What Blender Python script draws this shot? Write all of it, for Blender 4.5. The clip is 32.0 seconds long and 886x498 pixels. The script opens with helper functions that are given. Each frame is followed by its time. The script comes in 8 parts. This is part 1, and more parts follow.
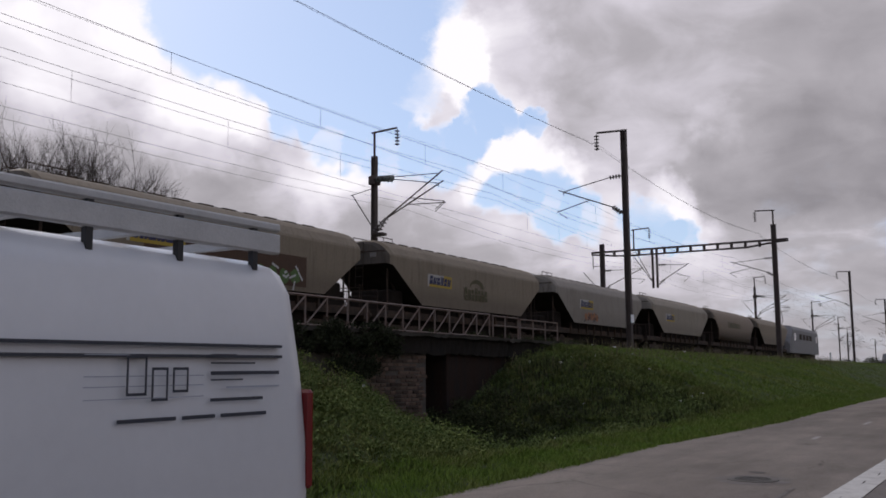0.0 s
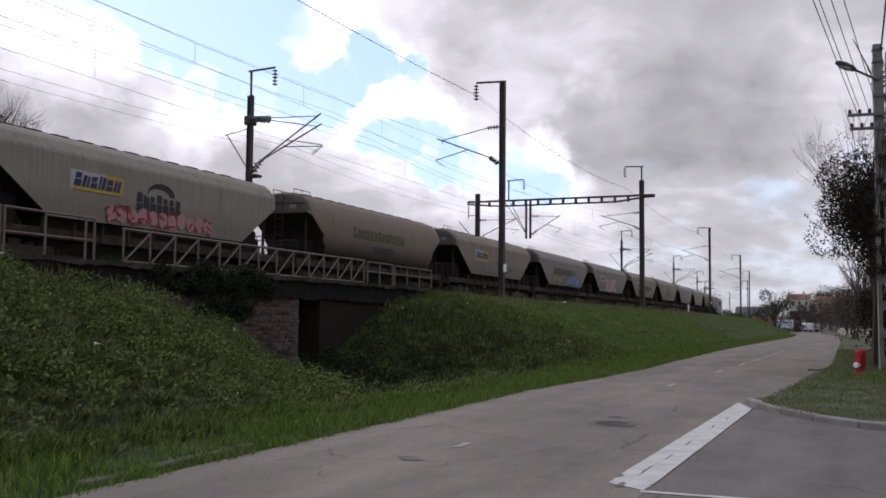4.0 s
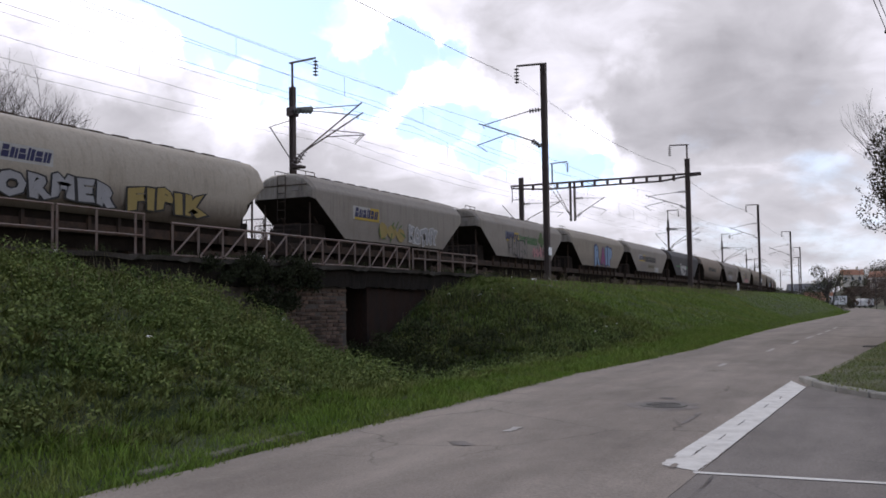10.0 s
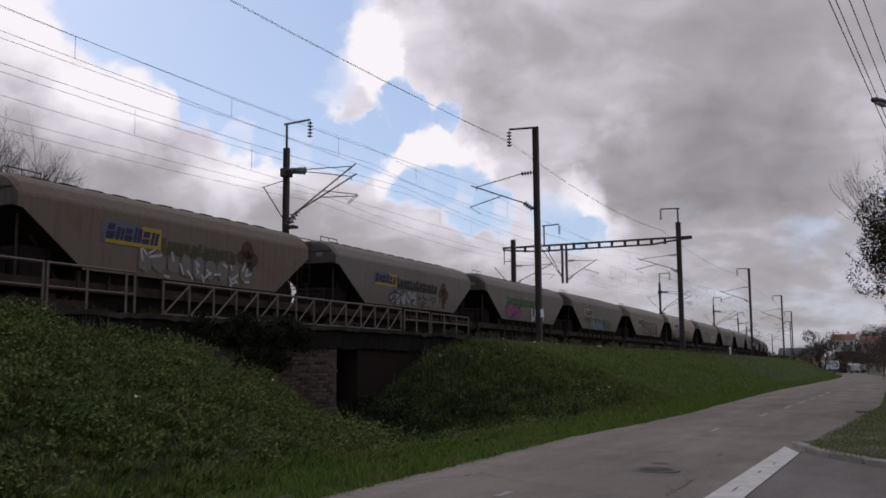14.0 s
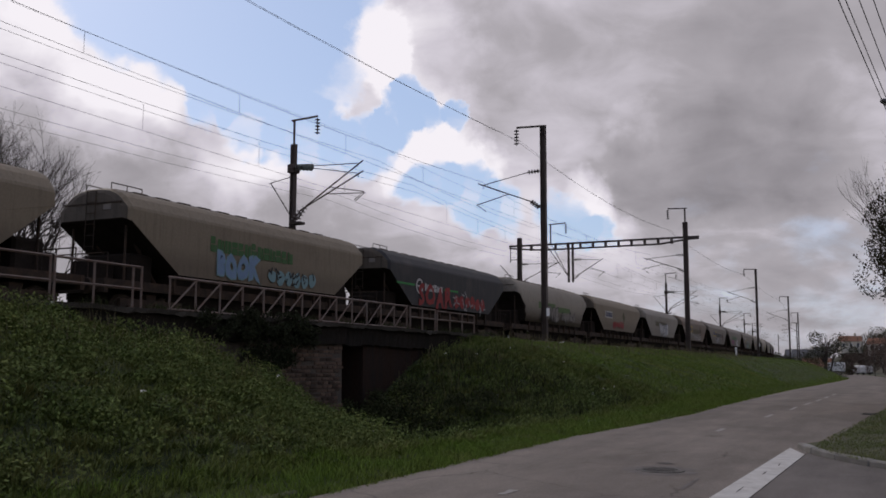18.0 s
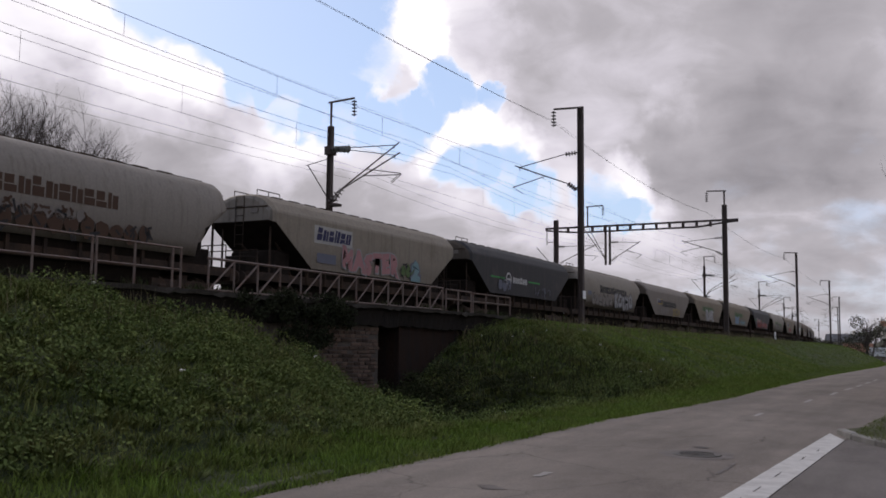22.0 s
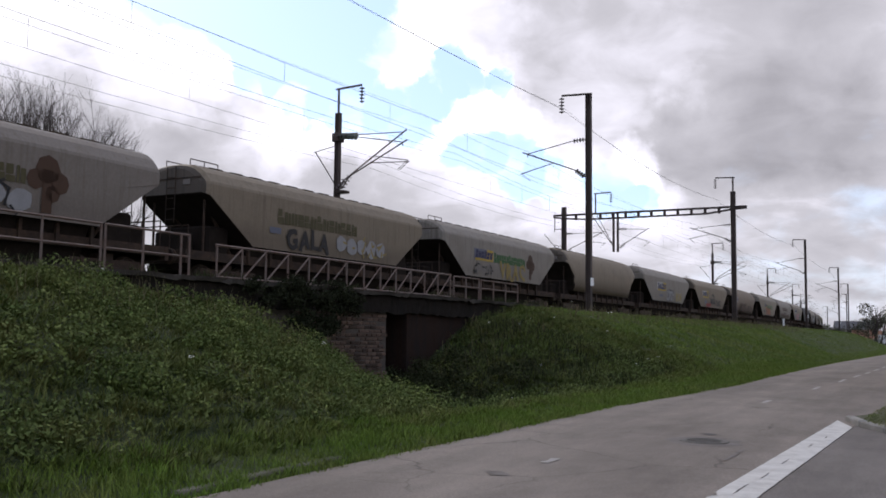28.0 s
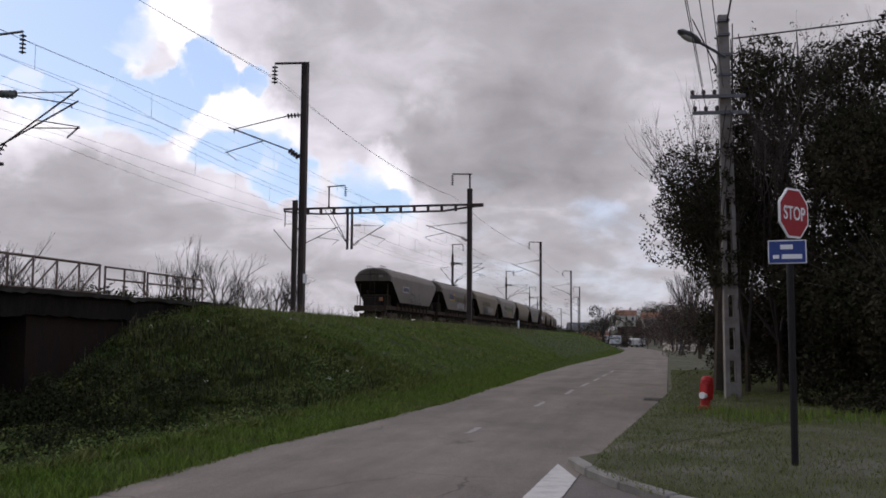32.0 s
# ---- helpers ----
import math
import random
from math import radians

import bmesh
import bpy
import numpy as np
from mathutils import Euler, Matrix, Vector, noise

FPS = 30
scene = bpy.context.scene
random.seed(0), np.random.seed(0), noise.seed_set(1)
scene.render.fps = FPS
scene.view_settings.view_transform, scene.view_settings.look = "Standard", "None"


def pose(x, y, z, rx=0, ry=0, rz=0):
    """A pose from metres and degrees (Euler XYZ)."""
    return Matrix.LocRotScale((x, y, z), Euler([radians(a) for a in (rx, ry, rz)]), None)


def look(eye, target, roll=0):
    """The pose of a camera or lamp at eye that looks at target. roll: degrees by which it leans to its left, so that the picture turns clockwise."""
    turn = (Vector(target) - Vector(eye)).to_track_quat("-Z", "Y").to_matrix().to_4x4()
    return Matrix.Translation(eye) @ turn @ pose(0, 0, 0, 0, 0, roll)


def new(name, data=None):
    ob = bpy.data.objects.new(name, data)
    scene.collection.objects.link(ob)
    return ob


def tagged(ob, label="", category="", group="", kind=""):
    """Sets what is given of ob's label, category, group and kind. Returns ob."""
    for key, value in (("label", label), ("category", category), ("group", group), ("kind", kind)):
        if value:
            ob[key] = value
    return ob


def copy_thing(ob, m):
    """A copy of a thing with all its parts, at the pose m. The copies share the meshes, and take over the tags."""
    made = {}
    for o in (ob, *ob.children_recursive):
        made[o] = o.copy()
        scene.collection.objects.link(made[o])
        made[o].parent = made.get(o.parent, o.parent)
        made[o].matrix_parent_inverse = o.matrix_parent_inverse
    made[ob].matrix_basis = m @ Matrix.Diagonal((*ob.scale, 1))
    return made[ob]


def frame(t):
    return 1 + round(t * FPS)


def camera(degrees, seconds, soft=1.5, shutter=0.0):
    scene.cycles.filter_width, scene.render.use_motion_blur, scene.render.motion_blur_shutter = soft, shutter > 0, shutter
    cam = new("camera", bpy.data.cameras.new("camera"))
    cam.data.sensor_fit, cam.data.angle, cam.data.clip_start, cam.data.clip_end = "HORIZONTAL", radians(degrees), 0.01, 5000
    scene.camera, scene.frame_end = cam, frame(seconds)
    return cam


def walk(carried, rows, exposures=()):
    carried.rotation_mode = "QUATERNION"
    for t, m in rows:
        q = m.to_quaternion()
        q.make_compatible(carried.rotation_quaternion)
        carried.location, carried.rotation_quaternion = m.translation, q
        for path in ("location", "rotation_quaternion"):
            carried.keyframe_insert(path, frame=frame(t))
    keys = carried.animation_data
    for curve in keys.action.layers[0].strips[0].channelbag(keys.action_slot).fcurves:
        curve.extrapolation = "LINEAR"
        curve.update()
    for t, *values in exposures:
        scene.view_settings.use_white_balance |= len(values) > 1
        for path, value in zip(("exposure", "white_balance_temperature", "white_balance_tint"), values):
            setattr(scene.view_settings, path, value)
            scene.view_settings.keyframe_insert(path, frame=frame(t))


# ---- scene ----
cam = camera(50.56, 32.0, soft=1.7, shutter=0.0)
EYE = (0.0, 0.0, 1.55)
# seconds and the camera's turn, while its holder stands on one spot
TURNS = [
    (0.0, 97.19, 0.41, 8.41), (0.5, 96.94, 0.51, 7.18), (1.0, 96.22, 1.69, 7.1), (1.5, 95.21, 2.56, 9.74), (2.0, 94.48, 1.6, 13.33),
    (2.5, 94.17, -0.35, 8.77), (3.0, 94.34, -1.59, -0.52), (3.5, 94.34, -0.99, -1.85), (4.0, 93.93, -0.57, 0.73), (4.5, 93.39, -0.67, 3.56),
    (6.5, 93.08, -0.73, 0.41), (7.0, 93.44, -0.35, 0.86), (7.5, 93.56, -0.06, 0.6), (8.0, 93.49, -0.58, 0.7), (8.5, 93.14, -0.13, 0.27),
    (9.0, 92.74, -0.18, -0.02), (9.5, 92.65, 1.37, 0.19), (10.0, 93.06, 0.89, 3.56), (10.5, 93.6, 1.14, 5.88), (11.0, 93.56, 0.8, 7.3),
    (11.5, 93.39, 0.94, 7.35), (12.0, 93.38, 0.26, 6.96), (12.5, 94.93, -1.12, 4.71), (13.0, 97.09, -0.13, 3.26), (13.5, 97.33, 0.09, 3.01),
    (14.0, 96.79, 0.44, 3.03), (14.5, 96.62, 0.59, 3.19), (16.5, 97.1, 0.3, 2.95), (17.0, 96.98, 0.12, 2.92), (17.5, 96.82, 0.53, 3.02),
    (18.0, 96.65, -0.14, 3.35), (18.5, 96.46, 0.53, 4.45), (19.0, 96.14, -0.13, 6.69), (19.5, 96.12, -0.81, 6.57), (20.0, 96.55, -0.2, 5.09),
    (20.5, 96.71, 0.32, 5.16), (21.0, 96.47, 0.09, 5.13), (21.5, 96.12, -0.03, 5.39), (22.0, 95.54, -0.59, 5.52), (22.5, 94.93, 0.06, 5.68),
    (23.0, 94.58, 1.37, 6.16), (23.5, 94.47, 0.1, 6.95), (24.0, 94.8, -0.31, 7.17), (24.5, 94.85, -0.51, 6.58), (25.0, 94.7, 0.25, 6.48),
    (25.5, 94.51, -0.0, 6.8), (27.5, 94.44, 0.08, 7.05), (28.0, 94.74, -0.62, 5.99), (28.5, 94.85, -0.91, 0.86), (29.0, 94.9, -0.98, -5.33),
    (29.5, 94.56, -1.55, -6.69), (30.0, 94.01, -0.78, -7.59), (30.5, 93.83, -0.51, -6.65), (31.0, 94.21, 1.15, -7.86), (31.5, 98.56, 0.9, -11.1),
]

PATH = [(t, pose(*EYE, rx, ry, rz)) for t, rx, ry, rz in TURNS]
# the last half second closes in on the end of the train
PATH += [(31.65, pose(0.0, 0.0, 1.55, 97.5, 0.6, -10.9)), (31.8, pose(0.72, 2.3, 1.58, 96.4, -0.1, -10.3)), (32.0, pose(1.82, 5.61, 1.64, 94.99, -0.38, -9.05))]
EXPOSURES = [(0.0, -0.62, 6580, 14), (1.0, -0.68, 6560, 14), (2.0, -0.32, 6560, 13), (3.0, -0.12, 6450, 11), (4.0, -0.18, 6430, 12), (7.0, 0.0, 6420, 12), (12.0, 0.0, 6420, 12), (13.0, -0.45, 6480, 13), (14.0, -0.74, 6600, 15), (17.0, -0.79, 6600, 15), (19.0, -0.75, 6620, 15),
             (20.0, -0.60, 6640, 15), (21.0, -0.60, 6620, 15), (23.0, -0.40, 6560, 13), (25.0, -0.2, 6420, 12), (28.0, -0.08, 6380, 12), (29.0, -0.22, 6400, 13), (30.0, -0.24, 6450, 13), (31.3, -0.28, 6500, 13), (32.0, -0.5, 6560, 14)]
walk(cam, PATH, EXPOSURES)

# ---------------------------------------------------------------- world and sun
SUN_AZ, SUN_EL = -42.0, 40.0          # degrees from the y axis to the right, and up


def direction(az, el):
    a, e = radians(az), radians(el)
    return (math.sin(a) * math.cos(e), math.cos(a) * math.cos(e), math.sin(e))


def make_world():
    world = bpy.data.worlds.new("sky")
    world.use_nodes = True
    scene.world = world
    nt = world.node_tree
    nt.nodes.clear()
    N, K = nt.nodes.new, nt.links.new

    def math_node(op, a, b=None, clamp=False):
        n = N("ShaderNodeMath")
        n.operation, n.use_clamp = op, clamp
        for i, v in enumerate((a, b)):
            if v is None:
                continue
            if isinstance(v, (int, float)):
                n.inputs[i].default_value = v
            else:
                K(v, n.inputs[i])
        return n.outputs[0]

    coord = N("ShaderNodeTexCoord").outputs["Generated"]
    sep = N("ShaderNodeSeparateXYZ")
    K(coord, sep.inputs[0])
    up = math_node("ADD", math_node("MAXIMUM", sep.outputs[2], 0.0), 0.34)
    flat = N("ShaderNodeCombineXYZ")
    K(math_node("DIVIDE", sep.outputs[0], up), flat.inputs[0])
    K(math_node("DIVIDE", sep.outputs[1], up), flat.inputs[1])

    def cloud_noise(scale, detail, rough, shift, distortion=0.0):
        m = N("ShaderNodeMapping")
        m.inputs["Location"].default_value = shift
        K(flat.outputs[0], m.inputs[0])
        n = N("ShaderNodeTexNoise")
        n.inputs["Scale"].default_value, n.inputs["Detail"].default_value = scale, detail
        n.inputs["Roughness"].default_value, n.inputs["Distortion"].default_value = rough, distortion
        K(m.outputs[0], n.inputs["Vector"])
        return n.outputs[0]

    # a wobbling direction, so that soft regions get ragged rims
    wob = N("ShaderNodeTexNoise")
    wob.inputs["Scale"].default_value, wob.inputs["Detail"].default_value, wob.inputs["Roughness"].default_value = 13.0, 6.0, 0.6
    K(coord, wob.inputs["Vector"])
    sub = N("ShaderNodeVectorMath")
    sub.operation = "SUBTRACT"
    sub.inputs[1].default_value = (0.5, 0.5, 0.5)
    K(wob.outputs["Color"], sub.inputs[0])
    scl = N("ShaderNodeVectorMath")
    scl.operation = "SCALE"
    scl.inputs["Scale"].default_value = 0.085
    K(sub.outputs[0], scl.inputs[0])
    add = N("ShaderNodeVectorMath")
    add.operation = "ADD"
    K(coord, add.inputs[0])
    K(scl.outputs[0], add.inputs[1])
    nrm = N("ShaderNodeVectorMath")
    nrm.operation = "NORMALIZE"
    K(add.outputs[0], nrm.inputs[0])

    def region(az, el, outer, inner):
        dot = N("ShaderNodeVectorMath")
        dot.operation = "DOT_PRODUCT"
        K(nrm.outputs[0], dot.inputs[0])
        dot.inputs[1].default_value = direction(az, el)
        r = N("ShaderNodeMapRange")
        r.interpolation_type = "SMOOTHSTEP"
        r.inputs["From Min"].default_value = math.cos(radians(outer))
        r.inputs["From Max"].default_value = math.cos(radians(inner))
        K(dot.outputs["Value"], r.inputs["Value"])
        return r.outputs[0]

    def total(terms):
        out = 0.0
        for w, r in terms:
            out = math_node("ADD", math_node("MULTIPLY", r, w), out)
        return out

    # clear gaps between the clouds: azimuth, elevation, radius
    gaps = [(-23.3, 20.1, 3.1), (-20.0, 19.7, 3.4), (-15.8, 19.2, 4.1), (-12.4, 18.2, 3.6), (-11.8, 13.4, 2.1), (-14.9, 14.1, 1.9), (-17.3, 15.2, 1.9), (-8.6, 12.8, 2.1), (-5.0, 15.3, 1.4), (-2.6, 14.9, 1.0), (-6.8, 14.3, 1.6), (-4.5, 10.5, 1.6), (-1.7, 9.9, 2.0), (0.7, 9.2, 1.6), (4.4, 8.0, 1.8), (6.5, 7.5, 1.2), (-19.9, 24.4, 5.5), (-12.6, 24.0, 5.2)]
    # pale blue shows through thin cloud low over the far end of the line
    far_gaps = [(-120, 35, 25), (150, 45, 30), (60, 55, 20), (-30, 34, 12)]
    clear = total([(1.0, region(a, e, r * 1.3, r * 0.6)) for a, e, r in gaps + far_gaps])
    clear = math_node("ADD", clear, total([(0.42, region(15, 4.5, 9, 3)), (0.30, region(24, 5, 8, 2))]))
    near = math_node("MINIMUM", total([(0.6, region(a, e, r * 2.2, r * 0.8)) for a, e, r in gaps]), 1.0)
    billow = cloud_noise(4.2, 8.0, 0.55, (3.1, 1.7, 0.0), 0.3)
    cover = math_node("SUBTRACT", math_node("ADD", math_node("MULTIPLY", billow, 1.5), 0.28), math_node("MULTIPLY", clear, 0.92))
    edge = N("ShaderNodeMapRange")
    edge.interpolation_type = "SMOOTHSTEP"
    edge.inputs["From Min"].default_value, edge.inputs["From Max"].default_value = 0.0, 0.72
    K(cover, edge.inputs["Value"])
    # how bright each bank of cloud is
    sunlit = [(0.1, 4.0, 16.0, 8.0), (0.45, -30.8, 18.3, 5.9), (0.4, -23.3, 14.7, 4.5), (0.35, -18.3, 17.3, 1.6), (0.35, -11.7, 15.2, 2.2), (0.36, -8.1, 19.3, 3.2), (0.4, -7.1, 17.3, 2.2), (0.45, -3.7, 12.7, 3.3), (0.3, -1.3, 11.0, 2.4), (0.4, -5.5, 11.5, 1.9), (0.2, -14.6, 11.2, 3.3), (0.05, -9.8, 9.1, 3.8), (0.25, -4.0, 18.5, 4.0), (0.3, 6.1, 9.1, 2.2), (0.11, 8.6, 6.7, 2.9), (0.14, 8.7, 14.2, 2.1), (0.15, -18.3, 10.2, 2.9), (0.04, 13.5, 4.9, 4.5), (0.05, 17.2, 7.1, 3.4), (0.06, 13.4, 6.9, 2.1), (0.06, 19.7, 3.9, 3.8), (0.12, 11.5, 14.1, 2.4)]
    shaded = [(-0.16, -12.0, 6.0, 6.0), (-0.14, -22.0, 9.0, 7.0), (-0.13, -28.3, 12.8, 4.5), (-0.06, -23.3, 11.3, 3.4), (-0.24, 10.8, 11.4, 5.2), (-0.2, 15.5, 11.8, 5.2), (-0.06, 5.9, 12.1, 3.3), (-0.1, 12.7, 16.6, 4.5), (-0.06, 1.1, 18.8, 3.8), (-0.06, 17.4, 16.9, 4.1), (-0.07, 6.2, 17.7, 4.1), (-0.07, 15.8, 17.8, 5.2), (-0.16, 18.3, 10.9, 4.1), (-0.1, 29.4, 14.4, 6.9), (-0.13, 16.5, 4.0, 8.0)]
    tone = total([(w, region(a, e, r, r * 0.2)) for w, a, e, r in sunlit + shaded])
    puff = cloud_noise(7.0, 8.0, 0.52, (0.4, 7.3, 0.0), 0.4)
    broad = cloud_noise(2.4, 4.0, 0.5, (8.2, 2.2, 0.0))
    light = math_node("ADD", math_node("ADD", math_node("MULTIPLY", math_node("SUBTRACT", puff, 0.5), 0.65), math_node("MULTIPLY", math_node("SUBTRACT", broad, 0.5), 0.3)), math_node("ADD", tone, 0.50))
    # thin cloud at a rim is lit through
    rim = math_node("MULTIPLY", math_node("SUBTRACT", 1.0, edge.outputs[0]), 0.35)
    light = math_node("ADD", math_node("ADD", light, rim), math_node("MULTIPLY", near, 0.24))
    ramp = N("ShaderNodeValToRGB")
    e = ramp.color_ramp.elements
    e[0].position, e[0].color = 0.0, (0.255, 0.248, 0.268, 1)
    e[1].position, e[1].color = 1.0, (0.99, 0.985, 1.03, 1)
    e.new(0.45).color = (0.435, 0.425, 0.455, 1)
    e.new(0.70).color = (0.675, 0.66, 0.725, 1)
    K(light, ramp.inputs[0])
    sky = N("ShaderNodeTexSky")
    sky.sky_type, sky.sun_disc = "NISHITA", False
    sky.sun_elevation, sky.sun_rotation = radians(SUN_EL), radians(SUN_AZ)
    dim = N("ShaderNodeVectorMath")
    dim.operation = "SCALE"
    dim.inputs["Scale"].default_value = 0.12
    K(sky.outputs[0], dim.inputs[0])
    haze = N("ShaderNodeMixRGB")
    haze.inputs[0].default_value = 0.5
    K(dim.outputs[0], haze.inputs[1])
    haze.inputs[2].default_value = (0.42, 0.60, 0.92, 1)
    mix = N("ShaderNodeMixRGB")
    K(edge.outputs[0], mix.inputs[0])
    K(haze.outputs[0], mix.inputs[1])
    K(ramp.outputs[0], mix.inputs[2])
    bg = N("ShaderNodeBackground")
    bg.inputs["Strength"].default_value = SKY_STRENGTH
    K(mix.outputs[0], bg.inputs[0])
    out = N("ShaderNodeOutputWorld")
    K(bg.outputs[0], out.inputs[0])


SKY_STRENGTH = 1.55
make_world()
sun_data = bpy.data.lights.new("sun", "SUN")
sun_data.energy, sun_data.angle, sun_data.color = 1.15, radians(14), (1.0, 0.95, 0.88)
sun = new("sun", sun_data)
sun.matrix_world = look(direction(SUN_AZ, SUN_EL), (0, 0, 0))


# ---------------------------------------------------------------- materials
def material(name, color, rough=0.8, metal=0.0, vary=0.25, scale=6.0, fine=60.0, bump=0.2, second=None, amount=0.5, stretch=(1, 1, 1), per_piece=0.0, island=0.0, spec=0.3, sheen=0.0, bump_distance=0.02):
    m = bpy.data.materials.new(name)
    m.use_nodes = True
    nt = m.node_tree
    N, K = nt.nodes.new, nt.links.new
    b = nt.nodes["Principled BSDF"]
    b.inputs["Roughness"].default_value, b.inputs["Metallic"].default_value = rough, metal
    b.inputs["Specular IOR Level"].default_value = spec
    coord = N("ShaderNodeTexCoord").outputs["Object"]
    mp = N("ShaderNodeMapping")
    mp.inputs["Scale"].default_value = stretch
    K(coord, mp.inputs[0])

    def noise_tex(s, detail, rgh=0.6):
        n = N("ShaderNodeTexNoise")
        n.inputs["Scale"].default_value, n.inputs["Detail"].default_value, n.inputs["Roughness"].default_value = s, detail, rgh
        K(mp.outputs[0], n.inputs["Vector"])
        return n.outputs[0]

    def rng(src, a, b_, c, d):
        r = N("ShaderNodeMapRange")
        for k, v in (("From Min", a), ("From Max", b_), ("To Min", c), ("To Max", d)):
            r.inputs[k].default_value = v
        K(src, r.inputs[0])
        return r.outputs[0]

    def mult(a, b_):
        n = N("ShaderNodeMath")
        n.operation = "MULTIPLY"
        K(a, n.inputs[0])
        if isinstance(b_, float):
            n.inputs[1].default_value = b_
        else:
            K(b_, n.inputs[1])
        return n.outputs[0]

    big, small = noise_tex(scale, 5.0), noise_tex(fine, 4.0)
    base = None
    if second is not None:
        mx = N("ShaderNodeMixRGB")
        K(rng(big, 0.5 - 0.12, 0.5 + 0.16, 0.0, amount), mx.inputs[0])
        mx.inputs[1].default_value, mx.inputs[2].default_value = (*color, 1), (*second, 1)
        base = mx.outputs[0]
    value = mult(rng(big, 0.25, 0.75, 1 - vary, 1 + vary), rng(small, 0.2, 0.8, 1 - vary * 0.7, 1 + vary * 0.7))
    if per_piece:
        info = N("ShaderNodeObjectInfo")
        value = mult(value, rng(info.outputs["Random"], 0, 1, 1 - per_piece, 1 + per_piece))
    if island:
        geo = N("ShaderNodeNewGeometry")
        value = mult(value, rng(geo.outputs["Random Per Island"], 0, 1, 1 - island, 1 + island))
    sc = N("ShaderNodeVectorMath")
    sc.operation = "SCALE"
    if base is None:
        sc.inputs[0].default_value = color
    else:
        K(base, sc.inputs[0])
    K(value, sc.inputs["Scale"])
    K(sc.outputs[0], b.inputs["Base Color"])
    if bump:
        bp = N("ShaderNodeBump")
        bp.inputs["Strength"].default_value, bp.inputs["Distance"].default_value = bump, bump_distance
        K(small, bp.inputs["Height"])
        K(bp.outputs[0], b.inputs["Normal"])
    return m


def wagon_paint(name, color, dirt=(0.10, 0.075, 0.05), amount=0.5, low=0.0):
    """Faded paint with streaks that run down, broad grime, and a soot band of its own height on some tanks."""
    m = bpy.data.materials.new(name)
    m.use_nodes = True
    nt = m.node_tree
    N, K = nt.nodes.new, nt.links.new
    b = nt.nodes["Principled BSDF"]
    b.inputs["Roughness"].default_value, b.inputs["Specular IOR Level"].default_value = 0.62, 0.3
    coord = N("ShaderNodeTexCoord").outputs["Object"]
    info = N("ShaderNodeObjectInfo")
    off = N("ShaderNodeVectorMath")
    off.operation = "SCALE"
    off.inputs[0].default_value = (13.0, 37.0, 5.0)
    K(info.outputs["Random"], off.inputs["Scale"])
    sh = N("ShaderNodeVectorMath")
    sh.operation = "ADD"
    K(coord, sh.inputs[0])
    K(off.outputs[0], sh.inputs[1])

    def tex(stretch, scale, detail):
        mp = N("ShaderNodeMapping")
        mp.inputs["Scale"].default_value = stretch
        K(sh.outputs[0], mp.inputs[0])
        n = N("ShaderNodeTexNoise")
        n.inputs["Scale"].default_value, n.inputs["Detail"].default_value, n.inputs["Roughness"].default_value = scale, detail, 0.65
        K(mp.outputs[0], n.inputs["Vector"])
        return n.outputs[0]

    def rng(src, a, b_, c, d):
        r = N("ShaderNodeMapRange")
        for k, v in (("From Min", a), ("From Max", b_), ("To Min", c), ("To Max", d)):
            r.inputs[k].default_value = v
        K(src, r.inputs[0])
        return r.outputs[0]

    def blend(fac, c1, c2):
        mx = N("ShaderNodeMixRGB")
        K(fac, mx.inputs[0])
        for i, c in ((1, c1), (2, c2)):
            if isinstance(c, tuple):
                mx.inputs[i].default_value = (*c, 1)
            else:
                K(c, mx.inputs[i])
        return mx.outputs[0]

    streak = tex((3.0, 3.0, 0.22), 2.2, 6.0)
    blotch = tex((1, 1, 1), 0.55, 5.0)
    grain = tex((1, 1, 1), 14.0, 4.0)
    c = blend(rng(streak, 0.5, 0.78, 0.0, amount), tuple(color), tuple(dirt))
    c = blend(rng(blotch, 0.52, 0.75, 0.0, amount * 0.8), c, tuple(d * 1.4 for d in dirt))
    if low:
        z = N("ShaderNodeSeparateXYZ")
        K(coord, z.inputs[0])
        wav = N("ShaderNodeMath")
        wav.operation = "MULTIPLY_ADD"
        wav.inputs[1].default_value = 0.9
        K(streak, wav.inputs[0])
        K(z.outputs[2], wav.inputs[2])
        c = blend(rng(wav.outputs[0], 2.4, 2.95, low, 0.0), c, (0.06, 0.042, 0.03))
    vs = N("ShaderNodeVectorMath")
    vs.operation = "SCALE"
    K(c, vs.inputs[0])
    K(rng(grain, 0.25, 0.75, 0.86, 1.12), vs.inputs["Scale"])
    K(vs.outputs[0], b.inputs["Base Color"])
    bp = N("ShaderNodeBump")
    bp.inputs["Strength"].default_value, bp.inputs["Distance"].default_value = 0.25, 0.02
    K(blotch, bp.inputs["Height"])
    K(bp.outputs[0], b.inputs["Normal"])
    return m


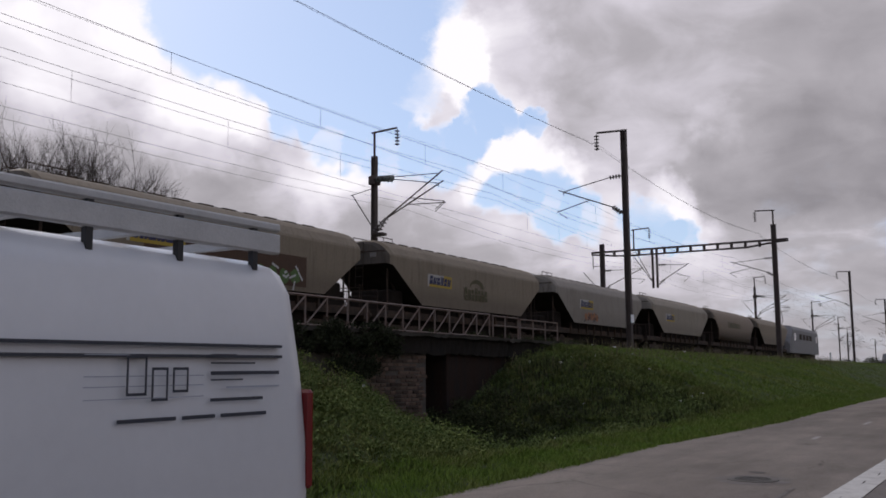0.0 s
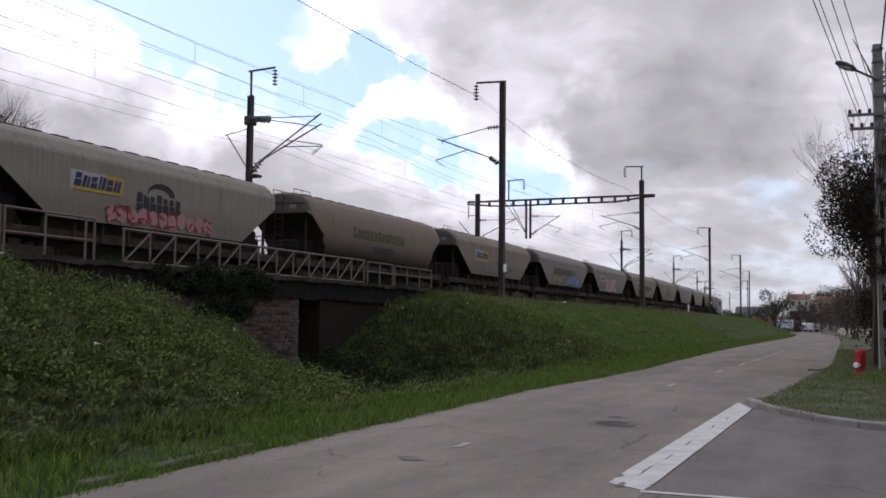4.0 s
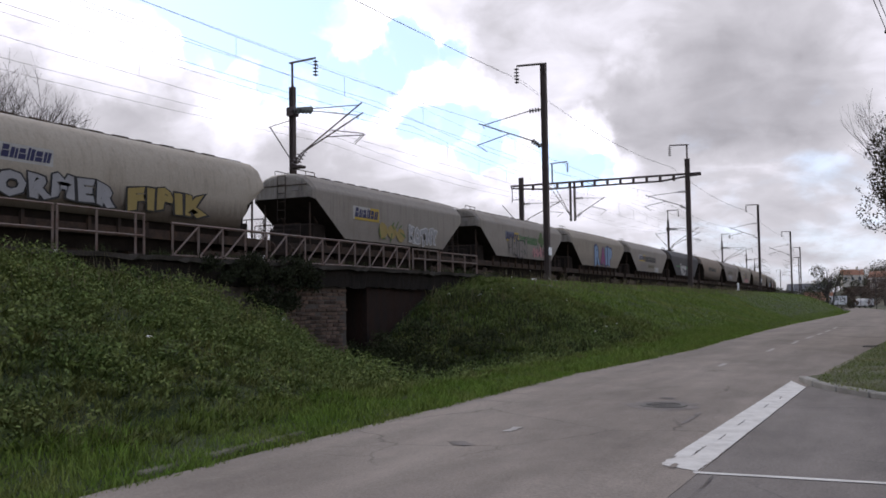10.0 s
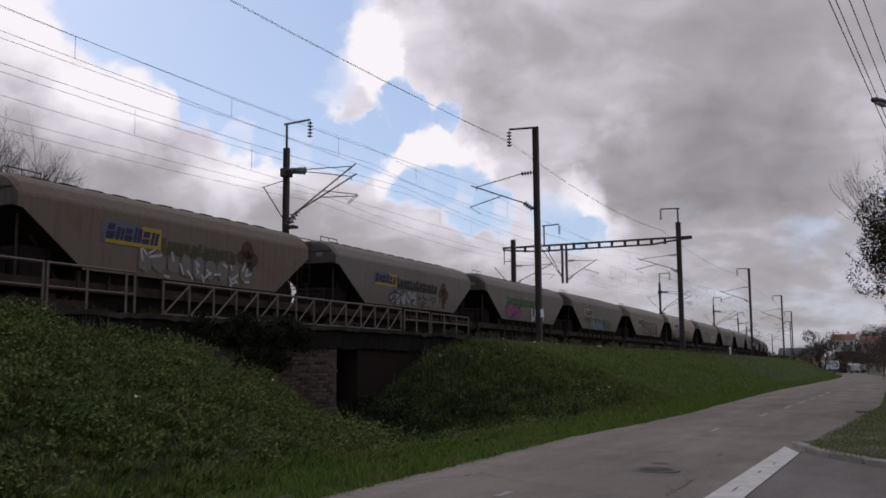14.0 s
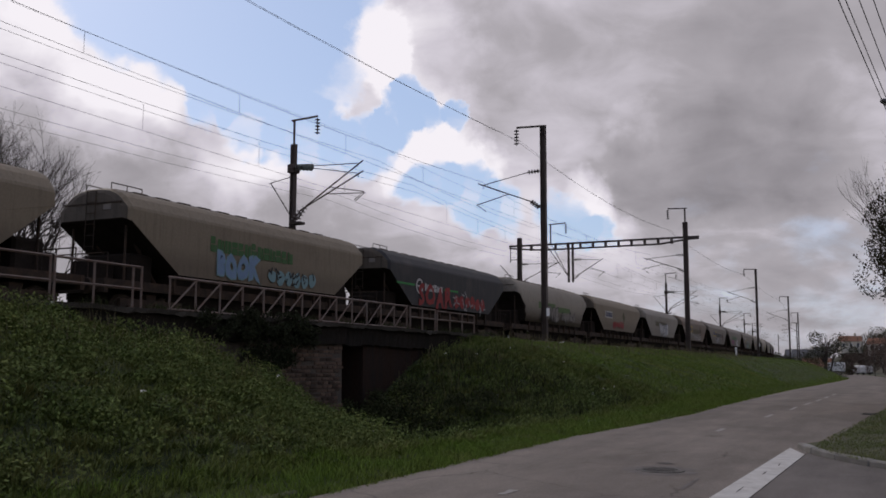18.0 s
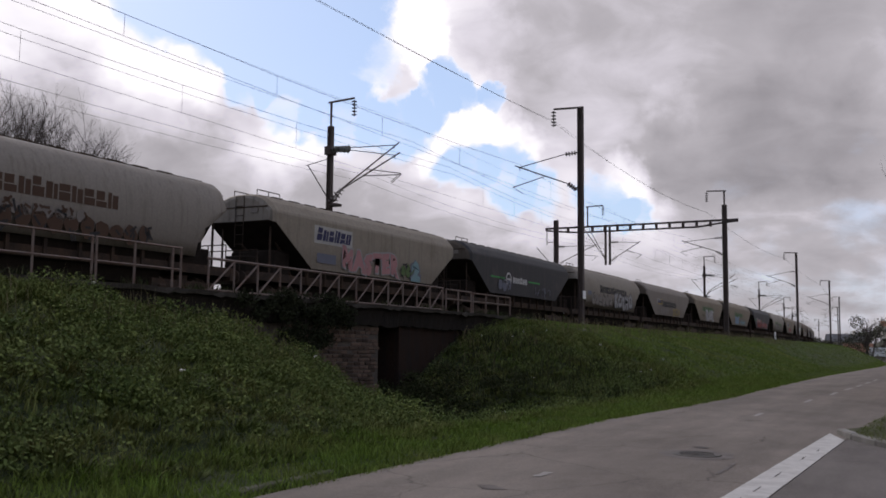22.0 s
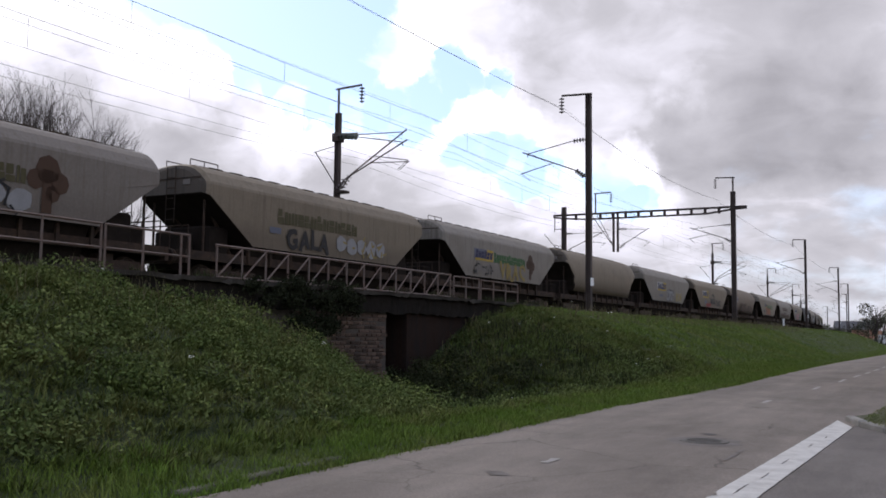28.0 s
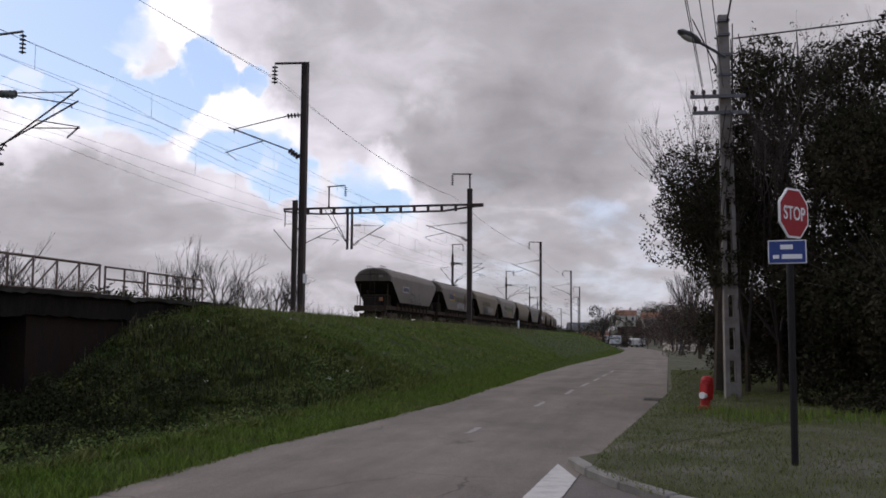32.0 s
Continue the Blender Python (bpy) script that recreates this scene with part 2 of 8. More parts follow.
def worn_asphalt(name, color, dark):
    """Rolled asphalt: pale wheel tracks along the road, broad patches, chippings and hair cracks."""
    m = bpy.data.materials.new(name)
    m.use_nodes = True
    nt = m.node_tree
    N, K = nt.nodes.new, nt.links.new
    b = nt.nodes["Principled BSDF"]
    b.inputs["Roughness"].default_value, b.inputs["Specular IOR Level"].default_value = 0.93, 0.2
    coord = N("ShaderNodeTexCoord").outputs["Object"]
    turn = N("ShaderNodeMapping")
    turn.inputs["Rotation"].default_value = (0, 0, radians(22.5))
    K(coord, turn.inputs[0])

    def tex(scale, detail, stretch=(1, 1, 1), rough=0.6):
        mp = N("ShaderNodeMapping")
        mp.inputs["Scale"].default_value = stretch
        K(turn.outputs[0], mp.inputs[0])
        n = N("ShaderNodeTexNoise")
        n.inputs["Scale"].default_value, n.inputs["Detail"].default_value, n.inputs["Roughness"].default_value = scale, detail, rough
        K(mp.outputs[0], n.inputs["Vector"])
        return n.outputs[0]

    def rng(src, a, b_, c, d):
        r = N("ShaderNodeMapRange")
        for k, v in (("From Min", a), ("From Max", b_), ("To Min", c), ("To Max", d)):
            r.inputs[k].default_value = v
        K(src, r.inputs[0])
        return r.outputs[0]

    def times(a, b_):
        n = N("ShaderNodeMath")
        n.operation = "MULTIPLY"
        K(a, n.inputs[0])
        K(b_, n.inputs[1])
        return n.outputs[0]

    lanes = tex(1.0, 4.0, (1.1, 0.045, 1))
    blotch = tex(0.42, 6.0, (1, 0.6, 1), 0.65)
    stain = tex(1.7, 5.0, (1.2, 0.5, 1), 0.7)
    chips = tex(38.0, 3.0)
    grit = tex(130.0, 2.0)
    mx = N("ShaderNodeMixRGB")
    K(rng(blotch, 0.42, 0.66, 0.0, 0.75), mx.inputs[0])
    mx.inputs[1].default_value, mx.inputs[2].default_value = (*color, 1), (*dark, 1)
    # hair cracks run along the edges of large cells
    warp = N("ShaderNodeMixRGB")
    warp.blend_type = "ADD"
    warp.inputs[0].default_value = 0.5
    K(turn.outputs[0], warp.inputs[1])
    nz = N("ShaderNodeTexNoise")
    nz.inputs["Scale"].default_value, nz.inputs["Detail"].default_value = 1.5, 5.0
    K(turn.outputs[0], nz.inputs["Vector"])
    K(nz.outputs["Color"], warp.inputs[2])
    vor = N("ShaderNodeTexVoronoi")
    vor.feature = "DISTANCE_TO_EDGE"
    vor.inputs["Scale"].default_value = 0.42
    K(warp.outputs[0], vor.inputs["Vector"])
    crack = rng(vor.outputs["Distance"], 0.002, 0.009, 0.0, 1.0)
    where = rng(tex(0.25, 2.0), 0.48, 0.58, 1.0, 0.0)
    cmax = N("ShaderNodeMath")
    cmax.operation = "MAXIMUM"
    K(crack, cmax.inputs[0])
    K(where, cmax.inputs[1])
    v = times(rng(lanes, 0.3, 0.7, 0.84, 1.15), rng(stain, 0.3, 0.7, 0.88, 1.10))
    v = times(v, times(rng(chips, 0.3, 0.7, 0.80, 1.18), rng(grit, 0.3, 0.7, 0.88, 1.12)))
    v = times(v, rng(cmax.outputs[0], 0.0, 1.0, 0.62, 1.0))
    sc = N("ShaderNodeVectorMath")
    sc.operation = "SCALE"
    K(mx.outputs[0], sc.inputs[0])
    K(v, sc.inputs["Scale"])
    K(sc.outputs[0], b.inputs["Base Color"])
    bp = N("ShaderNodeBump")
    bp.inputs["Strength"].default_value, bp.inputs["Distance"].default_value = 0.5, 0.012
    K(chips, bp.inputs["Height"])
    K(bp.outputs[0], b.inputs["Normal"])
    return m


MAT = {
    # near black puts the shade under the wagons into the colour
    "soot": material("painted shade of the wagon ends and underside", (0.022, 0.017, 0.014), 0.95, vary=0.3, scale=2, fine=20, spec=0.1),
    "asphalt": worn_asphalt("asphalt", (0.214, 0.182, 0.156), (0.136, 0.115, 0.098)),
    "asphalt_dark": worn_asphalt("dark asphalt", (0.158, 0.139, 0.126), (0.108, 0.095, 0.086)),
    "tar": material("tar patch", (0.082, 0.072, 0.066), 0.8, vary=0.25, scale=4, fine=90),
    "tar_soft": material("asphalt repair", (0.150, 0.132, 0.120), 0.95, vary=0.2, scale=2.5, fine=45, second=(0.18, 0.16, 0.146), amount=0.7, spec=0.15),
    "road_paint": material("worn white road paint", (0.60, 0.575, 0.54), 0.8, vary=0.14, scale=4, fine=70, second=(0.30, 0.28, 0.26), amount=0.7),
    "faint_paint": material("faded road paint", (0.31, 0.29, 0.27), 0.8, vary=0.15, scale=6, fine=60, second=(0.26, 0.24, 0.22), amount=0.6),
    "soil": material("grassy soil", (0.034, 0.050, 0.016), 0.95, vary=0.35, scale=1.2, fine=22, bump=0.8, second=(0.046, 0.042, 0.022), amount=0.5, bump_distance=0.08),
    "gravel": material("gravelly verge", (0.060, 0.066, 0.026), 0.95, vary=0.25, scale=0.8, fine=60, bump=0.6, second=(0.105, 0.096, 0.078), amount=0.9),
    "kerb": material("kerb stone", (0.27, 0.255, 0.235), 0.9, vary=0.25, scale=2.2, fine=40, per_piece=0.15, second=(0.13, 0.122, 0.105), amount=0.8),
    "grass": material("grass blades", (0.102, 0.130, 0.036), 0.95, vary=0.18, scale=0.9, fine=6, bump=0.0, island=0.5, second=(0.132, 0.122, 0.048), amount=0.75, spec=0.06),
    "grass_mid": material("short bank grass", (0.136, 0.206, 0.040), 0.95, vary=0.25, scale=0.5, fine=4, bump=0.0, island=0.4, second=(0.162, 0.168, 0.056), amount=0.75, spec=0.06),
    "trodden": material("trodden grass", (0.120, 0.156, 0.042), 0.95, vary=0.25, scale=0.7, fine=5, bump=0.0, island=0.45, second=(0.145, 0.135, 0.06), amount=0.8, spec=0.06),
    "coping": material("lichened coping", (0.055, 0.048, 0.040), 0.95, vary=0.4, scale=1.8, fine=16, bump=0.7, second=(0.035, 0.031, 0.026), amount=0.9, spec=0.1),
    "grass_bright": material("verge grass", (0.128, 0.198, 0.034), 0.95, vary=0.18, scale=1.1, fine=6, bump=0.0, island=0.4, second=(0.135, 0.140, 0.046), amount=0.75, spec=0.06),
    "weed": material("weed leaves", (0.082, 0.116, 0.036), 0.95, vary=0.2, scale=0.7, fine=8, bump=0.0, island=0.4, second=(0.138, 0.154, 0.052), amount=0.8, spec=0.08),
    "dock": material("dock leaves", (0.096, 0.134, 0.036), 0.85, vary=0.35, scale=0.9, fine=8, bump=0.0, island=0.55, second=(0.145, 0.150, 0.050), amount=0.75, spec=0.1),
    "leaf_hedge": material("dark brown hedge", (0.058, 0.044, 0.036), 0.9, vary=0.3, scale=0.5, fine=5, bump=0.0, island=0.5, second=(0.044, 0.046, 0.026), amount=0.6, spec=0.06),
    "leaf_brown": material("bare brown hedge twigs", (0.105, 0.075, 0.066), 0.9, vary=0.25, scale=0.5, fine=3, bump=0.0, island=0.4, second=(0.07, 0.062, 0.04), amount=0.6, spec=0.06),
    "dry": material("dry stalks", (0.144, 0.122, 0.065), 0.8, vary=0.2, bump=0.0, island=0.4),
    "flower": material("white petals", (0.75, 0.73, 0.70), 0.7, vary=0.08, bump=0.0),
    "bramble": material("bramble leaves", (0.036, 0.046, 0.020), 0.95, vary=0.25, bump=0.0, island=0.5, second=(0.055, 0.05, 0.028), amount=0.6, spec=0.06),
    "ivy": material("ivy leaves", (0.027, 0.031, 0.017), 0.9, vary=0.2, bump=0.0, island=0.5, spec=0.06),
    "leaf_dark": material("dark evergreen leaves", (0.030, 0.031, 0.018), 0.95, vary=0.25, scale=0.8, fine=8, bump=0.0, island=0.45, second=(0.042, 0.032, 0.023), amount=0.7, spec=0.02),
    "leaf_far": material("far foliage", (0.045, 0.055, 0.028), 0.8, vary=0.3, scale=0.5, fine=3, bump=0.0, island=0.5, second=(0.075, 0.055, 0.035), amount=0.7),
    "twig": material("bare twigs", (0.061, 0.050, 0.045), 0.85, vary=0.2, bump=0.0),
    "bark": material("bark", (0.054, 0.042, 0.030), 0.95, vary=0.3, scale=4, fine=40, bump=0.8),
    "ballast": material("ballast stones", (0.122, 0.108, 0.094), 0.95, vary=0.35, scale=8, fine=22, bump=1.0, bump_distance=0.05, second=(0.079, 0.058, 0.043), amount=0.6),
    "rail": material("rusty rail steel", (0.086, 0.054, 0.036), 0.6, 0.5, vary=0.2),
    "sleeper": material("old sleeper", (0.094, 0.079, 0.065), 0.95, vary=0.25),
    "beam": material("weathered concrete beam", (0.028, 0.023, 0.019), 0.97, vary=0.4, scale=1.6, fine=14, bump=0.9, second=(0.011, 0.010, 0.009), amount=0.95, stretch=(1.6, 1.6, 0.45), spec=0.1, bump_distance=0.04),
    "brick": material("brown rubble stone", (0.118, 0.078, 0.056), 0.95, vary=0.3, scale=1.4, fine=30, bump=0.9, per_piece=0.55, second=(0.050, 0.036, 0.030), amount=0.7),
    "mortar": material("dirty mortar", (0.092, 0.078, 0.066), 0.98, vary=0.25, scale=2.5, fine=40, bump=0.7),
    # brown streaked brick; its colour also takes in the shade of the opening
    "red_wall": material("brick darkened for shade inside the bridge", (0.040, 0.024, 0.018), 0.95, vary=0.5, scale=1.6, fine=14, bump=0.9, second=(0.016, 0.013, 0.012), amount=0.95, stretch=(2.5, 2.5, 0.5), spec=0.1),
    "fence": material("flaking beige railing paint", (0.185, 0.145, 0.125), 0.75, vary=0.25, scale=5, fine=40, second=(0.095, 0.050, 0.036), amount=0.8),
    "mast": material("dark brown mast steel", (0.072, 0.056, 0.051), 0.7, 0.3, vary=0.25, scale=1.5, fine=25),
    "mast_grey": material("grey galvanised mast steel", (0.061, 0.056, 0.053), 0.6, 0.4, vary=0.2, scale=1.5, fine=25),
    "wire": material("contact wire", (0.040, 0.036, 0.036), 0.6, 0.5, vary=0.1, bump=0.0),
    "insulator": material("brown insulators", (0.050, 0.036, 0.035), 0.35, vary=0.1, bump=0.0),
    "insulator_grey": material("grey-green insulators", (0.11, 0.125, 0.115), 0.4, vary=0.15, bump=0.0),
    "concrete": material("pole concrete", (0.27, 0.25, 0.23), 0.9, vary=0.18, scale=2.5, fine=40, bump=0.4, second=(0.11, 0.085, 0.068), amount=0.8),
    "lamp_grey": material("lamp housing", (0.130, 0.130, 0.137), 0.5, 0.3, vary=0.1),
    "lamp_glass": material("lamp bowl", (0.55, 0.55, 0.54), 0.25, vary=0.05, bump=0.0),
    "sign_red": material("sign red", (0.32, 0.018, 0.026), 0.45, vary=0.08, scale=3, bump=0.0),
    "sign_white": material("sign white", (0.78, 0.78, 0.78), 0.45, vary=0.06, bump=0.0),
    "sign_blue": material("enamel blue", (0.025, 0.054, 0.216), 0.35, vary=0.08, bump=0.0),
    "post": material("dark sign post", (0.016, 0.015, 0.016), 0.6, 0.3, vary=0.2),
    "hydrant": material("hydrant red", (0.33, 0.016, 0.016), 0.45, vary=0.15, scale=5, bump=0.05),
    "underframe": material("rusty underframe", (0.034, 0.024, 0.018), 0.9, vary=0.35, scale=3, fine=25, bump=0.4, second=(0.060, 0.034, 0.020), amount=0.6),
    "wheel": material("wheel steel", (0.065, 0.050, 0.040), 0.7, 0.3, vary=0.2),
    "van_white": material("white van paint", (0.533, 0.533, 0.547), 0.3, vary=0.04, scale=1.0, fine=12, bump=0.0, spec=0.5),
    "van_black": material("black plastic", (0.025, 0.025, 0.027), 0.55, vary=0.1, bump=0.1),
    "van_glass": material("dark glass", (0.02, 0.022, 0.025), 0.06, vary=0.02, bump=0.0, spec=0.6),
    "alu": material("aluminium roof rack", (0.42, 0.42, 0.42), 0.5, 0.3, vary=0.1),
    "tail_red": material("tail lamp red", (0.15, 0.010, 0.010), 0.15, vary=0.05, bump=0.0, spec=0.6),
    "rubber": material("tyre rubber", (0.025, 0.024, 0.023), 0.85, vary=0.15),
    "decal_grey": material("grey decal", (0.040, 0.043, 0.054), 0.5, vary=0.05, bump=0.0),
    "decal_pale": material("pale decal", (0.302, 0.317, 0.360), 0.5, vary=0.05, bump=0.0),
    "plaster": material("pale plaster", (0.55, 0.51, 0.44), 0.9, vary=0.1, scale=1, fine=12),
    "plaster_ochre": material("ochre plaster", (0.42, 0.33, 0.20), 0.9, vary=0.1, scale=1, fine=12),
    "tiles": material("orange roof tiles", (0.20, 0.10, 0.065), 0.9, vary=0.2, scale=2, fine=14),
    "slate": material("grey roof", (0.101, 0.101, 0.108), 0.8, vary=0.15),
    "shutter": material("window dark", (0.043, 0.047, 0.054), 0.3, vary=0.1, bump=0.0),
    "hill": material("far wooded ground", (0.055, 0.06, 0.038), 0.98, vary=0.3, scale=0.05, fine=0.4, bump=0.0, second=(0.08, 0.062, 0.045), amount=0.7),
    "iron": material("cast iron cover", (0.108, 0.098, 0.088), 0.7, 0.3, vary=0.25, scale=6, fine=60),
}

# ---------------------------------------------------------------- mesh helpers


def finish(name, bm, mat, parent=None, label=""):
    me = bpy.data.meshes.new(name)
    bm.to_mesh(me)
    bm.free()
    for m in (mat if isinstance(mat, (list, tuple)) else [mat]):
        me.materials.append(m)
    ob = new(name, me)
    if parent is not None:
        ob.parent = parent
    if label:
        ob["label"] = label
    return ob


part = finish


def arrays(name, verts, faces, mat, parent=None, smooth=False):
    me = bpy.data.meshes.new(name)
    verts = np.asarray(verts, dtype=np.float32).reshape(-1, 3)
    faces = np.asarray(faces, dtype=np.int32)
    n, k = faces.shape
    me.vertices.add(len(verts))
    me.vertices.foreach_set("co", verts.ravel())
    me.loops.add(n * k)
    me.loops.foreach_set("vertex_index", faces.ravel())
    me.polygons.add(n)
    me.polygons.foreach_set("loop_start", np.arange(0, n * k, k, dtype=np.int32))
    me.update(calc_edges=True)
    me.materials.append(mat)
    if smooth:
        me.polygons.foreach_set("use_smooth", np.ones(n, dtype=bool))
    ob = new(name, me)
    if parent is not None:
        ob.parent = parent
    return ob


def box(bm, x0, x1, y0, y1, z0, z1, bevel=0.0, m=None):
    vs = [bm.verts.new((x, y, z)) for x in (x0, x1) for y in (y0, y1) for z in (z0, z1)]
    f = [(0, 1, 3, 2), (4, 6, 7, 5), (0, 4, 5, 1), (2, 3, 7, 6), (0, 2, 6, 4), (1, 5, 7, 3)]
    fs = [bm.faces.new([vs[i] for i in q]) for q in f]
    if bevel:
        es = list({e for q in fs for e in q.edges})
        r = bmesh.ops.bevel(bm, geom=es, offset=bevel, segments=1, affect="EDGES")
        vs = list({v for q in r["faces"] for v in q.verts} | {v for v in vs if v.is_valid})
    if m is not None:
        bmesh.ops.transform(bm, matrix=m, verts=[v for v in vs if v.is_valid])
    return vs


def tube(bm, a, b, r, r2=None, seg=6, cap=True):
    a, b = Vector(a), Vector(b)
    r2 = r if r2 is None else r2
    q = (b - a).to_track_quat("Z", "Y")
    ring = []
    for p, rad in ((a, r), (b, r2)):
        ring.append([bm.verts.new(p + q @ Vector((rad * math.cos(2 * math.pi * i / seg), rad * math.sin(2 * math.pi * i / seg), 0))) for i in range(seg)])
    for i in range(seg):
        j = (i + 1) % seg
        bm.faces.new((ring[0][i], ring[0][j], ring[1][j], ring[1][i]))
    if cap:
        bm.faces.new(list(reversed(ring[0])))
        bm.faces.new(ring[1])


def bar(bm, a, b, w, d=None):
    """A square bar from a to b."""
    tube(bm, a, b, w * 0.7071, seg=4)


def sweep(bm, pts, r, seg=5):
    """One round line through all the points."""
    pts = [Vector(p) for p in pts]
    d = (pts[-1] - pts[0]).normalized()
    a = d.cross(Vector((0, 0, 1)) if abs(d.z) < 0.9 else Vector((1, 0, 0))).normalized()
    b = d.cross(a)
    rows = [[bm.verts.new(p + (a * math.cos(k * 2 * math.pi / seg) + b * math.sin(k * 2 * math.pi / seg)) * r) for k in range(seg)] for p in pts]
    for u, v in zip(rows, rows[1:]):
        for k in range(seg):
            bm.faces.new((u[k], u[(k + 1) % seg], v[(k + 1) % seg], v[k]))
    bm.faces.new(rows[0])
    bm.faces.new(list(reversed(rows[-1])))


def lathe(bm, profile, seg=12, m=None):
    rings = []
    for r, z in profile:
        rings.append([bm.verts.new((r * math.cos(2 * math.pi * i / seg), r * math.sin(2 * math.pi * i / seg), z)) for i in range(seg)])
    for p, q in zip(rings, rings[1:]):
        for i in range(seg):
            j = (i + 1) % seg
            bm.faces.new((p[i], p[j], q[j], q[i]))
    bm.faces.new(list(reversed(rings[0])))
    bm.faces.new(rings[-1])
    if m is not None:
        bmesh.ops.transform(bm, matrix=m, verts=[v for r in rings for v in r])


def plate(bm, pts, m=None):
    vs = [bm.verts.new(p) for p in pts]
    bm.faces.new(vs)
    if m is not None:
        bmesh.ops.transform(bm, matrix=m, verts=vs)


def empty(name, m=None):
    ob = new(name)
    ob.empty_display_size = 0.3
    if m is not None:
        ob.matrix_basis = m
    return ob


# ---------------------------------------------------------------- the plan
# s runs along the railway, p across it to the far side; both start under the camera
HEAD = radians(22.5)
HV, NV = Vector((math.sin(HEAD), math.cos(HEAD), 0)), Vector((-math.cos(HEAD), math.sin(HEAD), 0))
BEND_S, BEND_R, BEND_P = 100.0, 1300.0, 20.0


def plan(s, p, z=0.0):
    if s <= BEND_S:
        q = HV * s + NV * p
    else:
        a, rest = min(s - BEND_S, 600.0) / BEND_R, max(0.0, s - BEND_S - 600.0)
        q = (HV * math.cos(a) + NV * math.sin(a)) * rest + HV * BEND_S + NV * BEND_P + (HV * math.sin(a) + NV * (1 - math.cos(a))) * BEND_R + (NV * math.cos(a) - HV * math.sin(a)) * (p - BEND_P)
    return Vector((q.x, q.y, z))


def heading(s):
    """Degrees of turn that put a thing's y axis along the line at s."""
    a = 0.0 if s <= BEND_S else min(s - BEND_S, 600.0) / BEND_R
    return -math.degrees(HEAD) + math.degrees(a)


def at(s, p, z, extra=0.0):
    q = plan(s, p, z)
    return pose(q.x, q.y, q.z, 0, 0, heading(s) + extra)


def road_z(s):
    return -0.010 * min(max(0.0, s - 32.0), 400.0)


EDGE = [(-500, 6.05), (18.5, 6.02), (22.0, 5.70), (27.5, 5.42), (33.0, 5.50), (44.0, 5.78), (60.0, 6.02), (900, 6.02)]


def road_edge(s):
    """Offset of the road's edge at the foot of the bank."""
    return float(np.interp(s, [a for a, b in EDGE], [b for a, b in EDGE]))


def rail_z(s):
    return 2.35 - 0.007 * (min(s, 500.0) - 40.0)


def crest_z(s):
    return rail_z(s) - 0.10


NOTCH = [(11.0, 0.0), (16.0, -0.55), (18.6, -1.35), (20.8, -2.45), (22.2, -3.05), (23.2, -3.0), (24.4, -2.15), (27.2, -0.8), (31.5, 0.0)]


def bank_z(s):
    """The top of the grass along the bridge front, dipping to the ditch at the opening."""
    drop = 0.0
    for (a, da), (b, db) in zip(NOTCH, NOTCH[1:]):
        if a <= s <= b:
            drop = da + (db - da) * (s - a) / (b - a)
    return crest_z(s) + drop


def ground_z(s, p):
    r = road_z(s)
    edge = road_edge(s)
    if p < edge:
        return r - 0.06
    if p < 7.1:
        return r - 0.03 + 0.12 * min(1.0, (p - edge) / (7.1 - edge))
    if p < 13.9:
        # the ends of the bank round off towards the road in front of the bridge
        s = min(s + 1.08 * (13.9 - p), 22.7) if s < 22.7 else s
    lump = 0.10 * noise.noise(Vector((s * 0.45, p * 0.6, 1.0))) + 0.05 * noise.noise(Vector((s * 1.3, p * 1.5, 4.0)))
    if p < 13.9:
        u = (p - 7.1) / 6.8
        f = u ** 0.92 * (1 + 0.12 * math.sin(math.pi * u))
        near = r + 0.09
        top = bank_z(s)
        if top < near:
            f = min(1.0, u * 2.6)
        return near + (top - near) * min(f, 1.0) + lump * min(1.0, 4 * u * (1.05 - u))
    if p < 14.25:
        return bank_z(s)
    if 22.2 < s < 24.3 and p < 29:
        return crest_z(s) - 2.9
    if p < 27.5:
        return crest_z(s) - 0.02
    if p < 36:
        return crest_z(s) - 0.02 - (p - 27.5) * 0.35
    return crest_z(s) - 3.0


# ---------------------------------------------------------------- ground, road, verge
def make_ground():
    ss = [-1500, -400, -120, -60, -30] + list(np.arange(-20, 62, 0.5)) + list(np.arange(62, 160, 2.0)) + list(np.arange(160, 700, 20.0)) + [760, 900, 1300, 2000, 3200]
    ps = [-1800, -500, -150, -50, -15, -4, 2, 5.2, 5.4, 5.55, 5.7, 5.85, 5.95] + list(np.arange(6.0, 13.9, 0.3)) + [13.95, 14.2, 14.3, 17, 20, 24, 27.4, 29, 32, 36, 60, 150, 400, 900]
    verts = [plan(s, p, ground_z(s, p)) for s in ss for p in ps]
    w = len(ps)
    faces = [(i * w + j, i * w + j + 1, (i + 1) * w + j + 1, (i + 1) * w + j) for i in range(len(ss) - 1) for j in range(w - 1)]
    faces = [(a, d, c, b) for a, b, c, d in faces]
    g = arrays("ground", [tuple(v) for v in verts], faces, MAT["soil"], smooth=True)
    tagged(g, "uneven grassy soil of the railway bank and verges", "ground", kind="structure")


